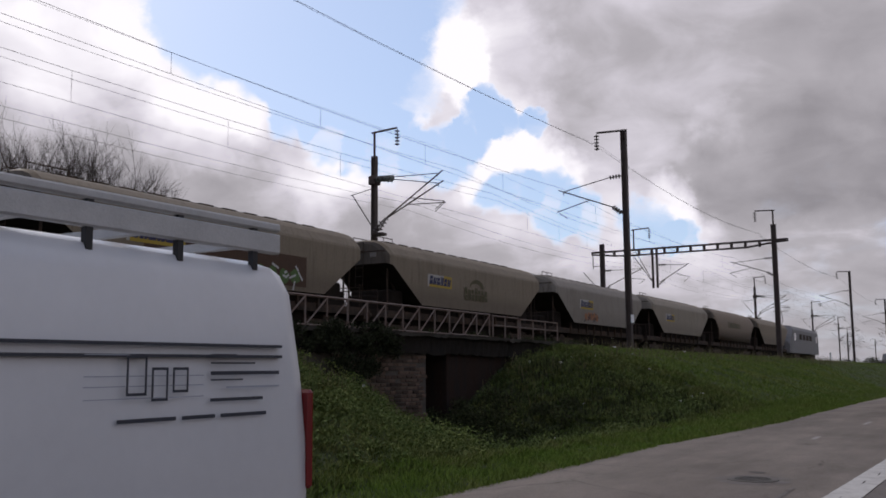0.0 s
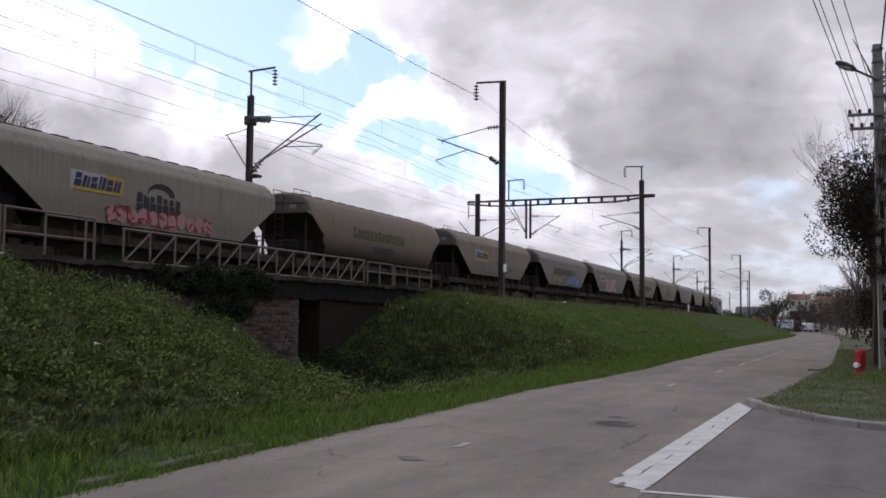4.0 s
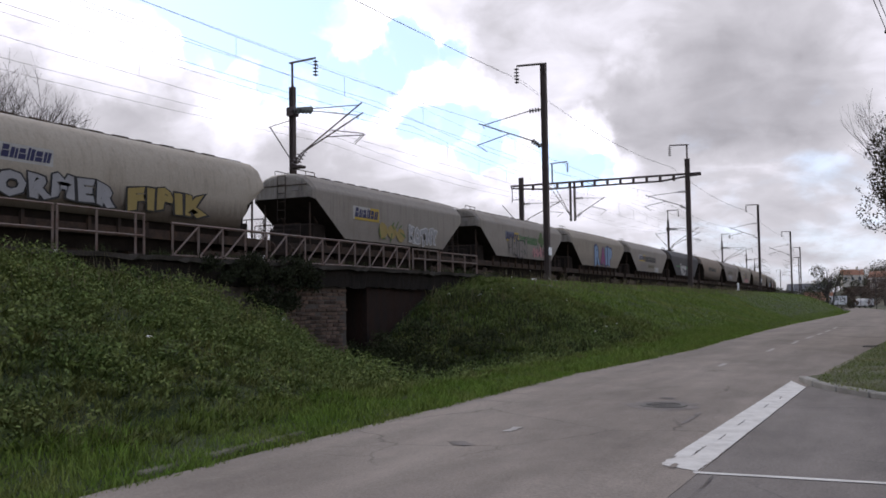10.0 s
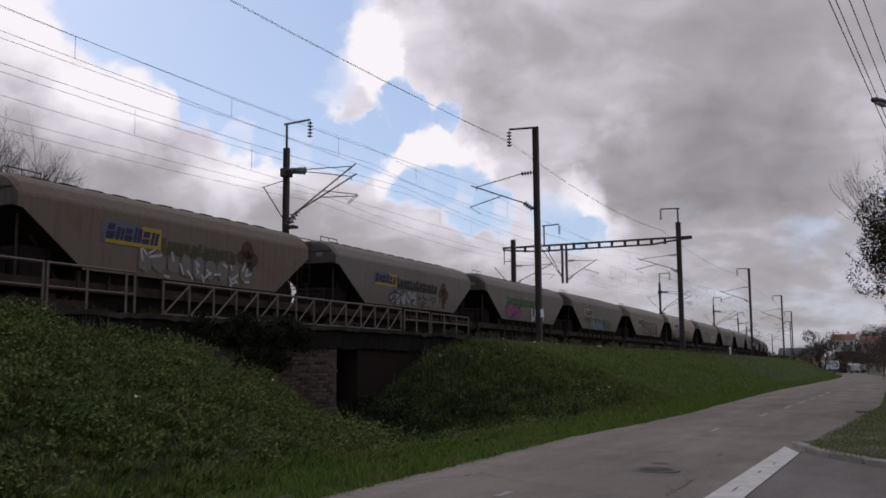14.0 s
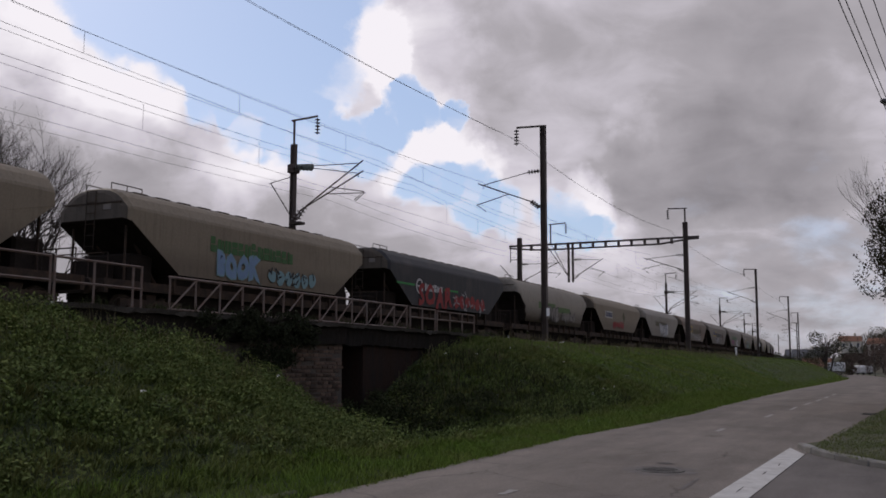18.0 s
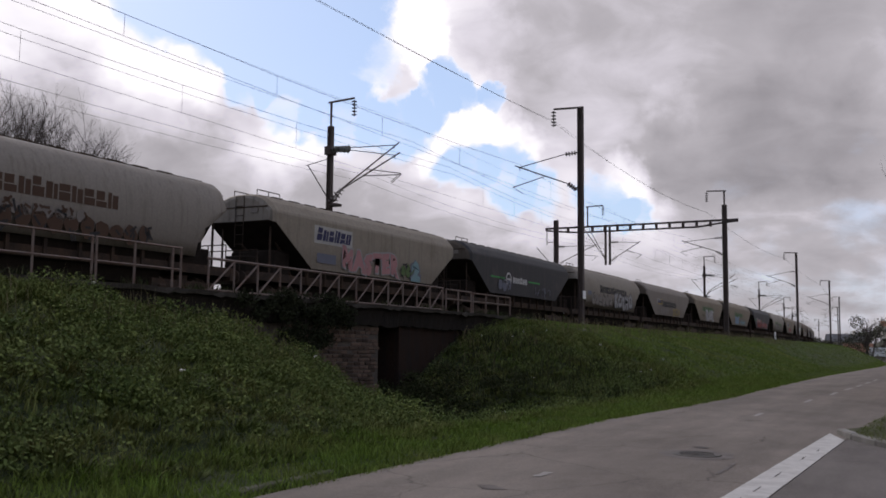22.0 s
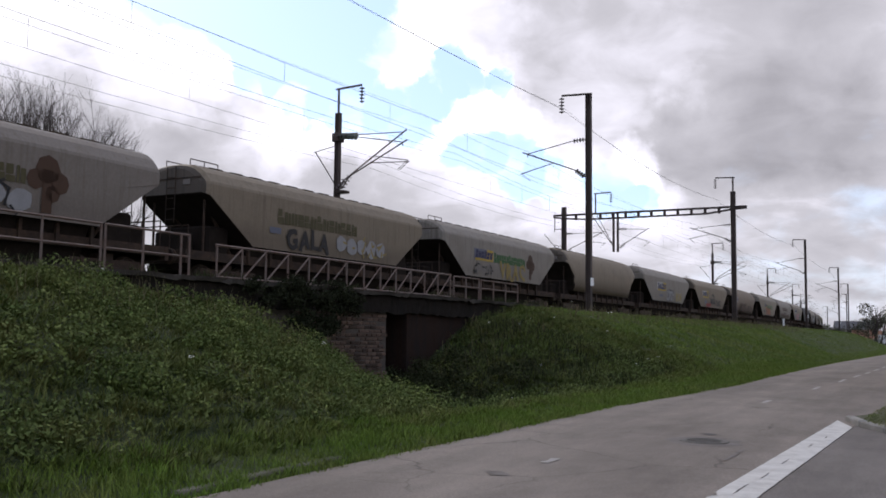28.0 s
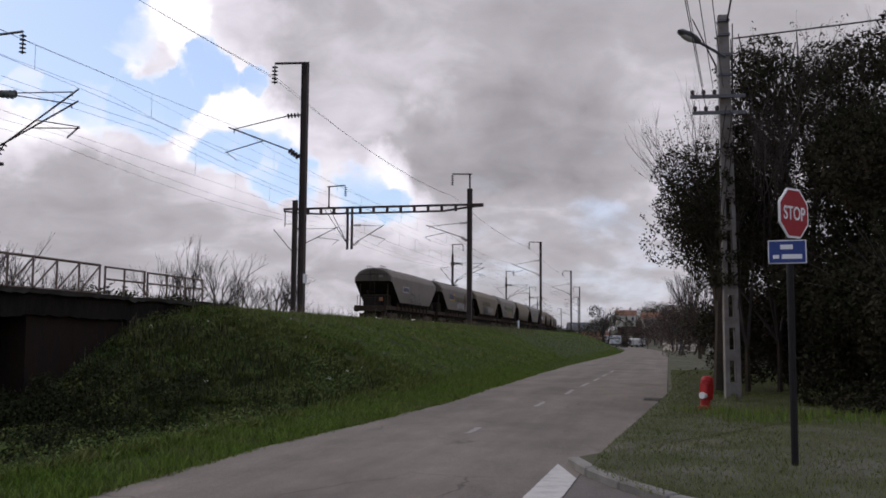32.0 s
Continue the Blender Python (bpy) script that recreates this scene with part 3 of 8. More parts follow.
def strip(name, ss, left, right, z, mat, label, category="road", dz=None, thick=0.25):
    """A paved strip between two edges given as functions of s, with depth."""
    bm = bmesh.new()
    rows = []
    for s in ss:
        pl, pr = left(s), right(s)
        n = 6
        rows.append([bm.verts.new(plan(s, pr + (pl - pr) * k / n, z(s) + (0.03 * math.sin(math.pi * k / n) if dz else 0.0))) for k in range(n + 1)])
        rows[-1].append(bm.verts.new(plan(s, pl, z(s) - thick)))
        rows[-1].insert(0, bm.verts.new(plan(s, pr, z(s) - thick)))
    for a, b in zip(rows, rows[1:]):
        for k in range(len(a) - 1):
            bm.faces.new((a[k], b[k], b[k + 1], a[k + 1]))
    bmesh.ops.recalc_face_normals(bm, faces=bm.faces)
    ob = finish(name, bm, mat)
    return tagged(ob, label, category, kind="structure")


def right_edge(s):
    if s < 17.6:
        return 1.66 - 0.021 * (max(s, 0.0) - 8.45)
    return 1.468 - 0.95 * min(1.0, (s - 17.6) / 14.0)


make_ground()
ROAD_S = list(np.arange(-420, -60, 20.0)) + list(np.arange(-60, 60, 1.0)) + list(np.arange(60, 400, 8.0))
strip("road", ROAD_S, lambda s: road_edge(s) + 0.09 * noise.noise(Vector((s * 0.9, 0, 0))), right_edge, road_z, MAT["asphalt"], "worn light grey asphalt road beside the railway bank", dz=True)
strip("side_road", [-60, -30, -10, 0, 10, 17.6], lambda s: 1.658 - 0.021 * (max(s, 0.0) - 8.45), lambda s: -45.0, lambda s: -0.004, MAT["asphalt_dark"], "darker asphalt of the side road at the junction")

# kerb line from the road's edge round the corner into the side road: x, y
KERB = [(5.28, 17.0), (5.22, 16.2), (5.30, 15.2), (5.48, 14.2), (5.85, 13.3), (6.45, 12.6), (7.3, 12.0), (8.6, 11.3), (10.4, 10.45), (13, 9.3), (18, 7.2), (26, 3.9), (36, -0.2)]


def make_verge():
    bm = bmesh.new()
    edge = [Vector((x, y, 0.085)) for x, y in KERB]
    road_side = [plan(s, right_edge(s) - 0.02, road_z(s) + 0.03) for s in (18.4, 20, 22, 25, 28, 32, 38, 46, 60, 80, 110, 150, 200, 260)]
    inner = []
    # fan out in rows to the right of the outline
    outline = list(reversed(edge)) + road_side
    rows = []
    for k, v in enumerate(outline):
        far = Vector((0.98, 0.2 if k >= len(edge) else 0.75, 0)).normalized()
        row = []
        for d in (0.0, 0.5, 1.2, 2.2, 3.5, 6, 12, 30, 70):
            q = v + far * d
            lift = 0.015 * noise.noise(Vector((q.x * 0.5, q.y * 0.5, 0))) + 0.008 * min(d, 5)
            q.z = v.z + (lift if d else 0.0)
            row.append(bm.verts.new(q))
        rows.append(row)
    for a, b in zip(rows, rows[1:]):
        for j in range(len(a) - 1):
            bm.faces.new((a[j], b[j], b[j + 1], a[j + 1]))
    skirt = [bm.verts.new(v.co - Vector((0, 0, 0.3))) for v in [r[0] for r in rows]]
    for i in range(len(rows) - 1):
        bm.faces.new((rows[i][0], skirt[i], skirt[i + 1], rows[i + 1][0]))
    bmesh.ops.recalc_face_normals(bm, faces=bm.faces)
    for f in bm.faces:
        f.smooth = True
    if sum(f.normal.z for f in bm.faces) < 0:
        bmesh.ops.reverse_faces(bm, faces=bm.faces)
    ob = finish("verge", bm, MAT["gravel"])
    tagged(ob, "gravelly corner verge with thin trodden grass", "verge", kind="structure")


def make_kerb():
    kerb = tagged(empty("kerb"), "rounded line of pale kerb stones at the corner", "kerb", kind="structure")
    pts = [Vector((x, y, 0)) for x, y in KERB]
    dist = [0.0]
    for a, b in zip(pts, pts[1:]):
        dist.append(dist[-1] + (b - a).length)

    def spot(d):
        for k in range(len(pts) - 1):
            if d <= dist[k + 1]:
                u = (d - dist[k]) / (dist[k + 1] - dist[k])
                return pts[k].lerp(pts[k + 1], u)
        return pts[-1]

    bm = bmesh.new()
    box(bm, -0.08, 0.08, -0.446, 0.446, -0.25, 0.098, 0.02)
    proto = part("kerb_stone", bm, MAT["kerb"], kerb)
    mesh = proto.data
    first = True
    d = 0.0
    while d < dist[-1] - 1:
        a, b = spot(d), spot(d + 0.9)
        c = (a + b) / 2
        ang = math.degrees(math.atan2(b.y - a.y, b.x - a.x)) - 90
        ob = proto if first else new("kerb_stone", mesh)
        first = False
        ob.parent = kerb
        ob.matrix_basis = pose(c.x, c.y, random.uniform(-0.012, 0.008), random.uniform(-1, 1), random.uniform(-1.5, 1.5), ang + random.uniform(-1, 1))
        d += 0.9 if d < 16 else 0.9


def ragged_quad(name, corners, mat, label, z=0.004, ragged=0.0, cuts=24, category="road marking"):
    """A thin painted or tarred patch between four corners (x, y), with worn rims."""
    a, b, c, d = [Vector((x, y, 0)) for x, y in corners]
    bm = bmesh.new()
    rows = []
    for i in range(cuts + 1):
        u = i / cuts
        l, r = a.lerp(d, u), b.lerp(c, u)
        j1, j2 = random.uniform(0, ragged), random.uniform(0, ragged)
        l2, r2 = l.lerp(r, j1), r.lerp(l, j2)
        rows.append([bm.verts.new((v.x, v.y, z)) for v in (l2, l2.lerp(r2, 0.33), l2.lerp(r2, 0.66), r2)])
    for p, q in zip(rows, rows[1:]):
        for k in range(3):
            bm.faces.new((p[k], p[k + 1], q[k + 1], q[k]))
    bmesh.ops.recalc_face_normals(bm, faces=bm.faces)
    if sum(f.normal.z for f in bm.faces) < 0:
        bmesh.ops.reverse_faces(bm, faces=bm.faces)
    ob = finish(name, bm, mat)
    return tagged(ob, label, category, kind="structure")


make_verge()
make_kerb()


def crown(s, p):
    """Height of the cambered road at (s, p)."""
    r = right_edge(s)
    return road_z(s) + 0.03 * math.sin(math.pi * max(0.0, min(1.0, (p - r) / (road_edge(s) - r))))


def road_patch(name, s0, s1, p0, p1, mat, label, ragged=0.06, lift=0.006, cuts=16, skew=0.0, drift=0.0, lens=False):
    bm = bmesh.new()
    rows = []
    for i in range(cuts + 1):
        s = s0 + (s1 - s0) * i / cuts
        a, b = p0 + random.uniform(0, ragged) + drift * (s - s0), p1 - random.uniform(0, ragged) + drift * (s - s0)
        if lens:
            m, f = (a + b) / 2, 0.08 + 0.92 * math.sin(math.pi * i / cuts) ** 0.7
            a, b = m + (a - m) * f, m + (b - m) * f
        rows.append([bm.verts.new(plan(s + skew * k / 4, a + (b - a) * k / 4, crown(s, a + (b - a) * k / 4) + lift)) for k in range(5)])
    for p, q in zip(rows, rows[1:]):
        for k in range(4):
            bm.faces.new((p[k], q[k], q[k + 1], p[k + 1]))
    bmesh.ops.recalc_face_normals(bm, faces=bm.faces)
    if sum(f.normal.z for f in bm.faces) < 0:
        bmesh.ops.reverse_faces(bm, faces=bm.faces)
    return tagged(finish(name, bm, mat), label, "road marking", kind="structure")


def line_patch(name, corners, mat, label, ragged=0.03, lift=0.006, cuts=70, worn=0.0, seed=1):
    """Road paint between four (s, p) corners, laid on the camber, frayed at its ends."""
    (sa, pa), (sb, pb), (sc, pc), (sd, pd) = corners
    rnd = random.Random(seed)
    bm = bmesh.new()
    rows = []
    for i in range(cuts + 1):
        u = i / cuts
        fray = ragged * (1 + 2.5 * max(0.0, 0.08 - u) / 0.08)
        j1, j2 = rnd.uniform(0, fray), rnd.uniform(0, fray)
        row = []
        for k in range(5):
            v = j1 + (1 - j1 - j2) * k / 4
            s = (sa + (sd - sa) * u) * (1 - v) + (sb + (sc - sb) * u) * v
            p = (pa + (pd - pa) * u) * (1 - v) + (pb + (pc - pb) * u) * v
            row.append(bm.verts.new(plan(s, p, crown(s, p) + lift)))
        rows.append(row)
    for p, q in zip(rows, rows[1:]):
        for k in range(4):
            bm.faces.new((p[k], q[k], q[k + 1], p[k + 1]))
    bmesh.ops.recalc_face_normals(bm, faces=bm.faces)
    if sum(f.normal.z for f in bm.faces) < 0:
        bmesh.ops.reverse_faces(bm, faces=bm.faces)
    return tagged(finish(name, bm, mat), label, "road marking", kind="structure")


# stop line along the mouth of the side road, worn and cracked
line_patch("stop_line", [(8.45, 1.66), (8.65, 2.06), (17.7, 1.82), (16.6, 1.48)], MAT["road_paint"], "broad worn white stop line painted across the junction", 0.03, cuts=150)
for s0, s1, p0 in ((9.2, 9.9, 1.86), (10.3, 10.75, 1.80), (11.5, 12.1, 1.78), (13.4, 13.9, 1.73), (14.6, 15.0, 1.66)):
    road_patch("crack", s0, s1, p0, p0 + 0.03, MAT["tar"], "thin dark crack in the stop line", 0.014, lift=0.009, drift=random.uniform(-0.06, 0.02), lens=True)
road_patch("bare_patch", 8.95, 9.2, 1.98, 2.10, MAT["asphalt"], "bare asphalt where the stop line has flaked off", 0.05, lift=0.010, lens=True)
road_patch("bare_patch", 8.5, 8.75, 1.86, 1.98, MAT["asphalt"], "bare asphalt where the stop line has flaked off", 0.04, lift=0.010, lens=True)
road_patch("crack", 5.0, 8.6, 1.50, 1.525, MAT["tar"], "dark joint between the two asphalts", 0.02, lift=0.008)
ragged_quad("edge_line", [(1.66, 8.48), (1.64, 8.39), (6.6, 6.60), (6.63, 6.70)], MAT["road_paint"], "thin white line across the side road", 0.003, 0.05)
for s0, s1, p0 in [(10.0, 10.4, 4.05), (20.6, 21.5, 3.5), (26.2, 27.6, 3.2), (30.4, 32.4, 3.0), (34.6, 37.0, 2.95), (38.6, 41.0, 2.9), (43, 45.5, 2.9), (48, 50.5, 2.9)]:
    road_patch("centre_dash", s0, s1, p0, p0 + 0.13, MAT["faint_paint"], "faded white centre dash on the road", 0.03, cuts=6)
road_patch("tar_patch", 8.88, 9.08, 4.0, 4.45, MAT["tar_soft"], "dark sunken tar patch in the road", 0.12, skew=0.1, lens=True)
road_patch("tar_patch", 13.9, 14.15, 3.0, 3.35, MAT["tar"], "dark sunken tar patch in the road", 0.1, lens=True)
road_patch("tar_patch", 11.3, 12.4, 2.36, 2.48, MAT["tar_soft"], "dark crack in the road", 0.06, skew=0.2, lens=True)


def make_manhole():
    c = plan(13.15, 3.05)
    hole = tagged(empty("manhole_cover", pose(c.x, c.y, crown(13.15, 3.05) + 0.004)), "round cast iron manhole cover in the road", "manhole cover")
    bm = bmesh.new()
    lathe(bm, [(0.33, -0.02), (0.33, 0.006), (0.32, 0.008), (0.28, 0.008)], 24)
    part("frame", bm, MAT["iron"], hole)
    bm = bmesh.new()
    lathe(bm, [(0.272, -0.02), (0.272, 0.010), (0.26, 0.013), (0.05, 0.013)], 24)
    lid = part("lid", bm, MAT["iron"], hole)
    for k in range(-4, 5):
        w = math.sqrt(max(0.0, 0.235 ** 2 - (k * 0.052) ** 2))
        bm = bmesh.new()
        box(bm, -w, w, k * 0.052 - 0.012, k * 0.052 + 0.012, 0.0125, 0.018)
        part("rib", bm, MAT["iron"], lid)


make_manhole()


def make_tar_ring():
    bm = bmesh.new()
    rim = []
    for k in range(28):
        a = 2 * math.pi * k / 28
        r = 0.50 + 0.09 * noise.noise(Vector((2 * math.cos(a), 2 * math.sin(a), 0)))
        s, p = 13.15 + r * 1.15 * math.cos(a), 3.05 + r * math.sin(a)
        rim.append(bm.verts.new(plan(s, p, crown(s, p) + 0.003)))
    mid = bm.verts.new(plan(13.15, 3.05, crown(13.15, 3.05) + 0.0035))
    for k in range(28):
        bm.faces.new((mid, rim[k], rim[(k + 1) % 28]))
    bmesh.ops.recalc_face_normals(bm, faces=bm.faces)
    if sum(f.normal.z for f in bm.faces) < 0:
        bmesh.ops.reverse_faces(bm, faces=bm.faces)
    tagged(finish("tar_ring", bm, MAT["tar_soft"]), "darker asphalt round the manhole cover", "road repair", kind="structure")


make_tar_ring()


def make_drain():
    c = plan(29.5, right_edge(29.5) + 0.15)
    d = tagged(empty("gully_grate", pose(c.x, c.y, road_z(29.5) - 0.02, 0, 0, heading(29.5))), "dark iron gully grate at the road's edge", "drain")
    bm = bmesh.new()
    box(bm, -0.3, 0.3, -0.4, 0.4, -0.1, 0.03, 0.01)
    part("frame", bm, MAT["iron"], d)
    for k in range(5):
        bm = bmesh.new()
        box(bm, -0.25, 0.25, -0.32 + k * 0.15, -0.26 + k * 0.15, 0.03, 0.05)
        part("grate_bar", bm, MAT["iron"], d)


make_drain()


# ---------------------------------------------------------------- railway: bed, rails, bridge, fence
TRACKS = (17.3, 21.3)


def make_track_bed():
    ss = [-400, -200, -100] + list(np.arange(-60, 100, 4.0)) + list(np.arange(100, 700, 10.0))
    section = [(14.7, -0.55), (15.6, -0.19), (23.0, -0.19), (24.0, -0.6)]
    bm = bmesh.new()
    rows = [[bm.verts.new(plan(s, p + 0.05 * noise.noise(Vector((s, p, 0))), rail_z(s) + z + 0.03 * noise.noise(Vector((s * 0.7, p, 3))))) for p, z in section] for s in ss]
    for a, b in zip(rows, rows[1:]):
        for k in range(len(a) - 1):
            bm.faces.new((a[k], b[k], b[k + 1], a[k + 1]))
    bmesh.ops.recalc_face_normals(bm, faces=bm.faces)
    tagged(finish("ballast_bed", bm, MAT["ballast"]), "brown stone ballast under two railway tracks", "ballast", kind="structure")
    for tp in TRACKS:
        track = tagged(empty("railway_track"), "railway track with rusty rails on sleepers", "railway track", group="tracks", kind="structure")
        for side in (-0.75, 0.75):
            bm = bmesh.new()
            prof = [(-0.07, -0.15), (0.07, -0.15), (0.012, -0.12), (0.012, -0.04), (0.035, -0.03), (0.035, 0.0), (-0.035, 0.0), (-0.035, -0.03), (-0.012, -0.04), (-0.012, -0.12)]
            rows = [[bm.verts.new(plan(s, tp + side + x, rail_z(s) + z)) for x, z in prof] for s in ss]
            for a, b in zip(rows, rows[1:]):
                for k in range(len(prof)):
                    j = (k + 1) % len(prof)
                    bm.faces.new((a[k], a[j], b[j], b[k]))
            bmesh.ops.recalc_face_normals(bm, faces=bm.faces)
            part("rail", bm, MAT["rail"], track)
        bm = bmesh.new()
        for i in range(150):
            s = -30 + i * 0.65
            m = at(s, tp, rail_z(s))
            box(bm, -1.25, 1.25, -0.12, 0.12, -0.27, -0.15, 0.0, m)
        sl = part("sleepers", bm, MAT["sleeper"], track)
        tagged(sl, kind="stuff")


make_track_bed()


def make_bridge():
    bridge = tagged(empty("railway_bridge"), "low railway underbridge with a dark concrete beam on brown masonry", "bridge", kind="structure")
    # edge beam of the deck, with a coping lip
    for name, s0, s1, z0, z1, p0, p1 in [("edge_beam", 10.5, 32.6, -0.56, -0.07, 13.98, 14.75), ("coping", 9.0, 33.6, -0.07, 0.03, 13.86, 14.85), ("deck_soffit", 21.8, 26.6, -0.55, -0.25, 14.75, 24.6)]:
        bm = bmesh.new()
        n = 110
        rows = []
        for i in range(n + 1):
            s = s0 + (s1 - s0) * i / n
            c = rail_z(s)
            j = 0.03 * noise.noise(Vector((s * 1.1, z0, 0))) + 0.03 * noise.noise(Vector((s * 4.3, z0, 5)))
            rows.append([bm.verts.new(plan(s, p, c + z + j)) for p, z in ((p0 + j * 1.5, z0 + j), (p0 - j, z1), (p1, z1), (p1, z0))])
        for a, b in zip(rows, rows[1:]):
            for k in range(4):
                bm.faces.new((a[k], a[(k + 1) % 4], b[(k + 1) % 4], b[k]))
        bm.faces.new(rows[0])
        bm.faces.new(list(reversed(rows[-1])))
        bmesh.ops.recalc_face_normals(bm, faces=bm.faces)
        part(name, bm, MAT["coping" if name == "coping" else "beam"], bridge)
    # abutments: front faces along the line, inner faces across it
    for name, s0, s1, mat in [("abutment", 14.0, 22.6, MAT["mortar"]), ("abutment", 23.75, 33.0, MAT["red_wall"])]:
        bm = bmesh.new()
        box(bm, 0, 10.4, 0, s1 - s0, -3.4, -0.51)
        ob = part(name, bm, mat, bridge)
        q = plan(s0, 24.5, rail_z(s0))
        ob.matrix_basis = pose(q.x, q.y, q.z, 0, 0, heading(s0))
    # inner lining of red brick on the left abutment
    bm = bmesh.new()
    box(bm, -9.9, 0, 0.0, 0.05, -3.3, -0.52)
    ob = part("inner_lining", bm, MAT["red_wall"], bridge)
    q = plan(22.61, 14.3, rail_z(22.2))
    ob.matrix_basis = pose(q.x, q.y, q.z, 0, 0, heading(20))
    # dark wall added across the open passage, in place of the shade inside
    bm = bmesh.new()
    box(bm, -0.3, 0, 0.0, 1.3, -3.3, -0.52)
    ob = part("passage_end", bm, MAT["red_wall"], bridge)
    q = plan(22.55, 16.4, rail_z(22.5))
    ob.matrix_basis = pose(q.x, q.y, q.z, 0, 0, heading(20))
    # single dressed stones on the front of the left abutment
    stones = []
    for k in range(6):
        w, h = random.uniform(0.17, 0.36), random.uniform(0.076, 0.092)
        bm = bmesh.new()
        vs = box(bm, -0.05, 0.0, -w / 2, w / 2, -h / 2, h / 2, 0.012)
        for v in bm.verts:
            v.co += Vector((0, random.uniform(-0.014, 0.014), random.uniform(-0.010, 0.010)))
        me = bpy.data.meshes.new("stone")
        bm.to_mesh(me)
        bm.free()
        me.materials.append(MAT["brick"])
        stones.append((me, w))
    count = 0
    z = -2.75
    row = 0
    while z < -0.62:
        s = 18.2 + (row % 2) * 0.13 + random.uniform(-0.03, 0.03)
        while s < 22.38:
            me, w = random.choice(stones)
            if rail_z(s) + z > bank_z(s) - 0.1 and random.random() > 0.08:
                ob = new("stone", me)
                ob.parent = bridge
                ob.matrix_basis = at(s + w / 2, 14.08 + random.uniform(-0.026, 0.012), rail_z(s) + z) @ pose(0, 0, 0, random.uniform(-1, 1), 0, 0)
                count += 1
            s += w + random.uniform(0.012, 0.024)
        z += 0.105
        row += 1
    return bridge


make_bridge()


def make_fence():
    """Iron parapets: plain two-rail lengths at both ends and a lattice length over the opening, with a like lattice beyond the tracks."""
    def pt(s, z, p=13.98):
        return plan(s, p, rail_z(s) + z)

    low, top = 0.05, 0.74
    for p, label in ((13.98, "lattice iron railing in flaking beige paint on the bridge"), (24.75, "lattice iron railing on the far side of the bridge")):
        lat = tagged(empty("bridge_railing"), label, "railing", group="bridge railings")
        posts = [15.46 + (26.22 - 15.46) * k / 13 for k in range(14)]
        for z in (top, low):
            bm = bmesh.new()
            bar(bm, pt(15.42, z, p), pt(26.26, z, p), 0.044)
            part("rail", bm, MAT["fence"], lat)
        for s in posts:
            bm = bmesh.new()
            bar(bm, pt(s, low - 0.05, p), pt(s, top, p), 0.036)
            part("post", bm, MAT["fence"], lat)
        for a, b in zip(posts, posts[1:]):
            bm = bmesh.new()
            bar(bm, pt(a, low, p) - NV * 0.02, pt(b, top, p) - NV * 0.02, 0.036)
            part("diagonal", bm, MAT["fence"], lat)
    for posts, hi, label in (([26.45, 27.3, 28.25], 0.72, "short two-rail iron railing in flaking beige paint"), ([28.4, 29.4, 30.4, 31.45], 0.70, "short two-rail iron railing in flaking beige paint"),
                             ([14.62, 14.38, 13.35, 12.4], 0.87, ""), ([12.3, 11.0, 9.6, 8.2, 6.8, 5.4, 4.0, 2.6, 1.2, -0.2, -1.6, -3], 0.87, "")):
        f = tagged(empty("bridge_railing"), label or "two-rail iron railing in flaking beige paint along the track edge", "railing", group="bridge railings")
        for z in (hi, 0.42):
            bm = bmesh.new()
            bar(bm, pt(min(posts) - 0.02, z), pt(max(posts) + 0.02, z), 0.034)
            part("rail", bm, MAT["fence"], f)
        for s in posts:
            bm = bmesh.new()
            bar(bm, pt(s, -0.02), pt(s, hi), 0.038)
            part("post", bm, MAT["fence"], f)


make_fence()


# ---------------------------------------------------------------- overhead line
def rib_insulator(bm, a, b, r=0.075, n=5):
    a, b = Vector(a), Vector(b)
    q = (b - a).to_track_quat("Z", "Y").to_matrix().to_4x4()
    length = (b - a).length
    prof = [(0.02, 0.0)]
    for k in range(n):
        z = length * (k + 0.5) / n
        prof += [(0.025, z - 0.035), (r, z - 0.012), (r, z + 0.012), (0.025, z + 0.035)]
    prof.append((0.02, length))
    lathe(bm, prof, 10, Matrix.Translation(a) @ q)


def h_post(bm, x, y, z0, z1, w=0.26, d=0.26, t=0.02):
    """A rolled H section standing up."""
    box(bm, x - w / 2, x - w / 2 + t, y - d / 2, y + d / 2, z0, z1)
    box(bm, x + w / 2 - t, x + w / 2, y - d / 2, y + d / 2, z0, z1)
    box(bm, x - w / 2, x + w / 2, y - t / 2, y + t / 2, z0, z1)


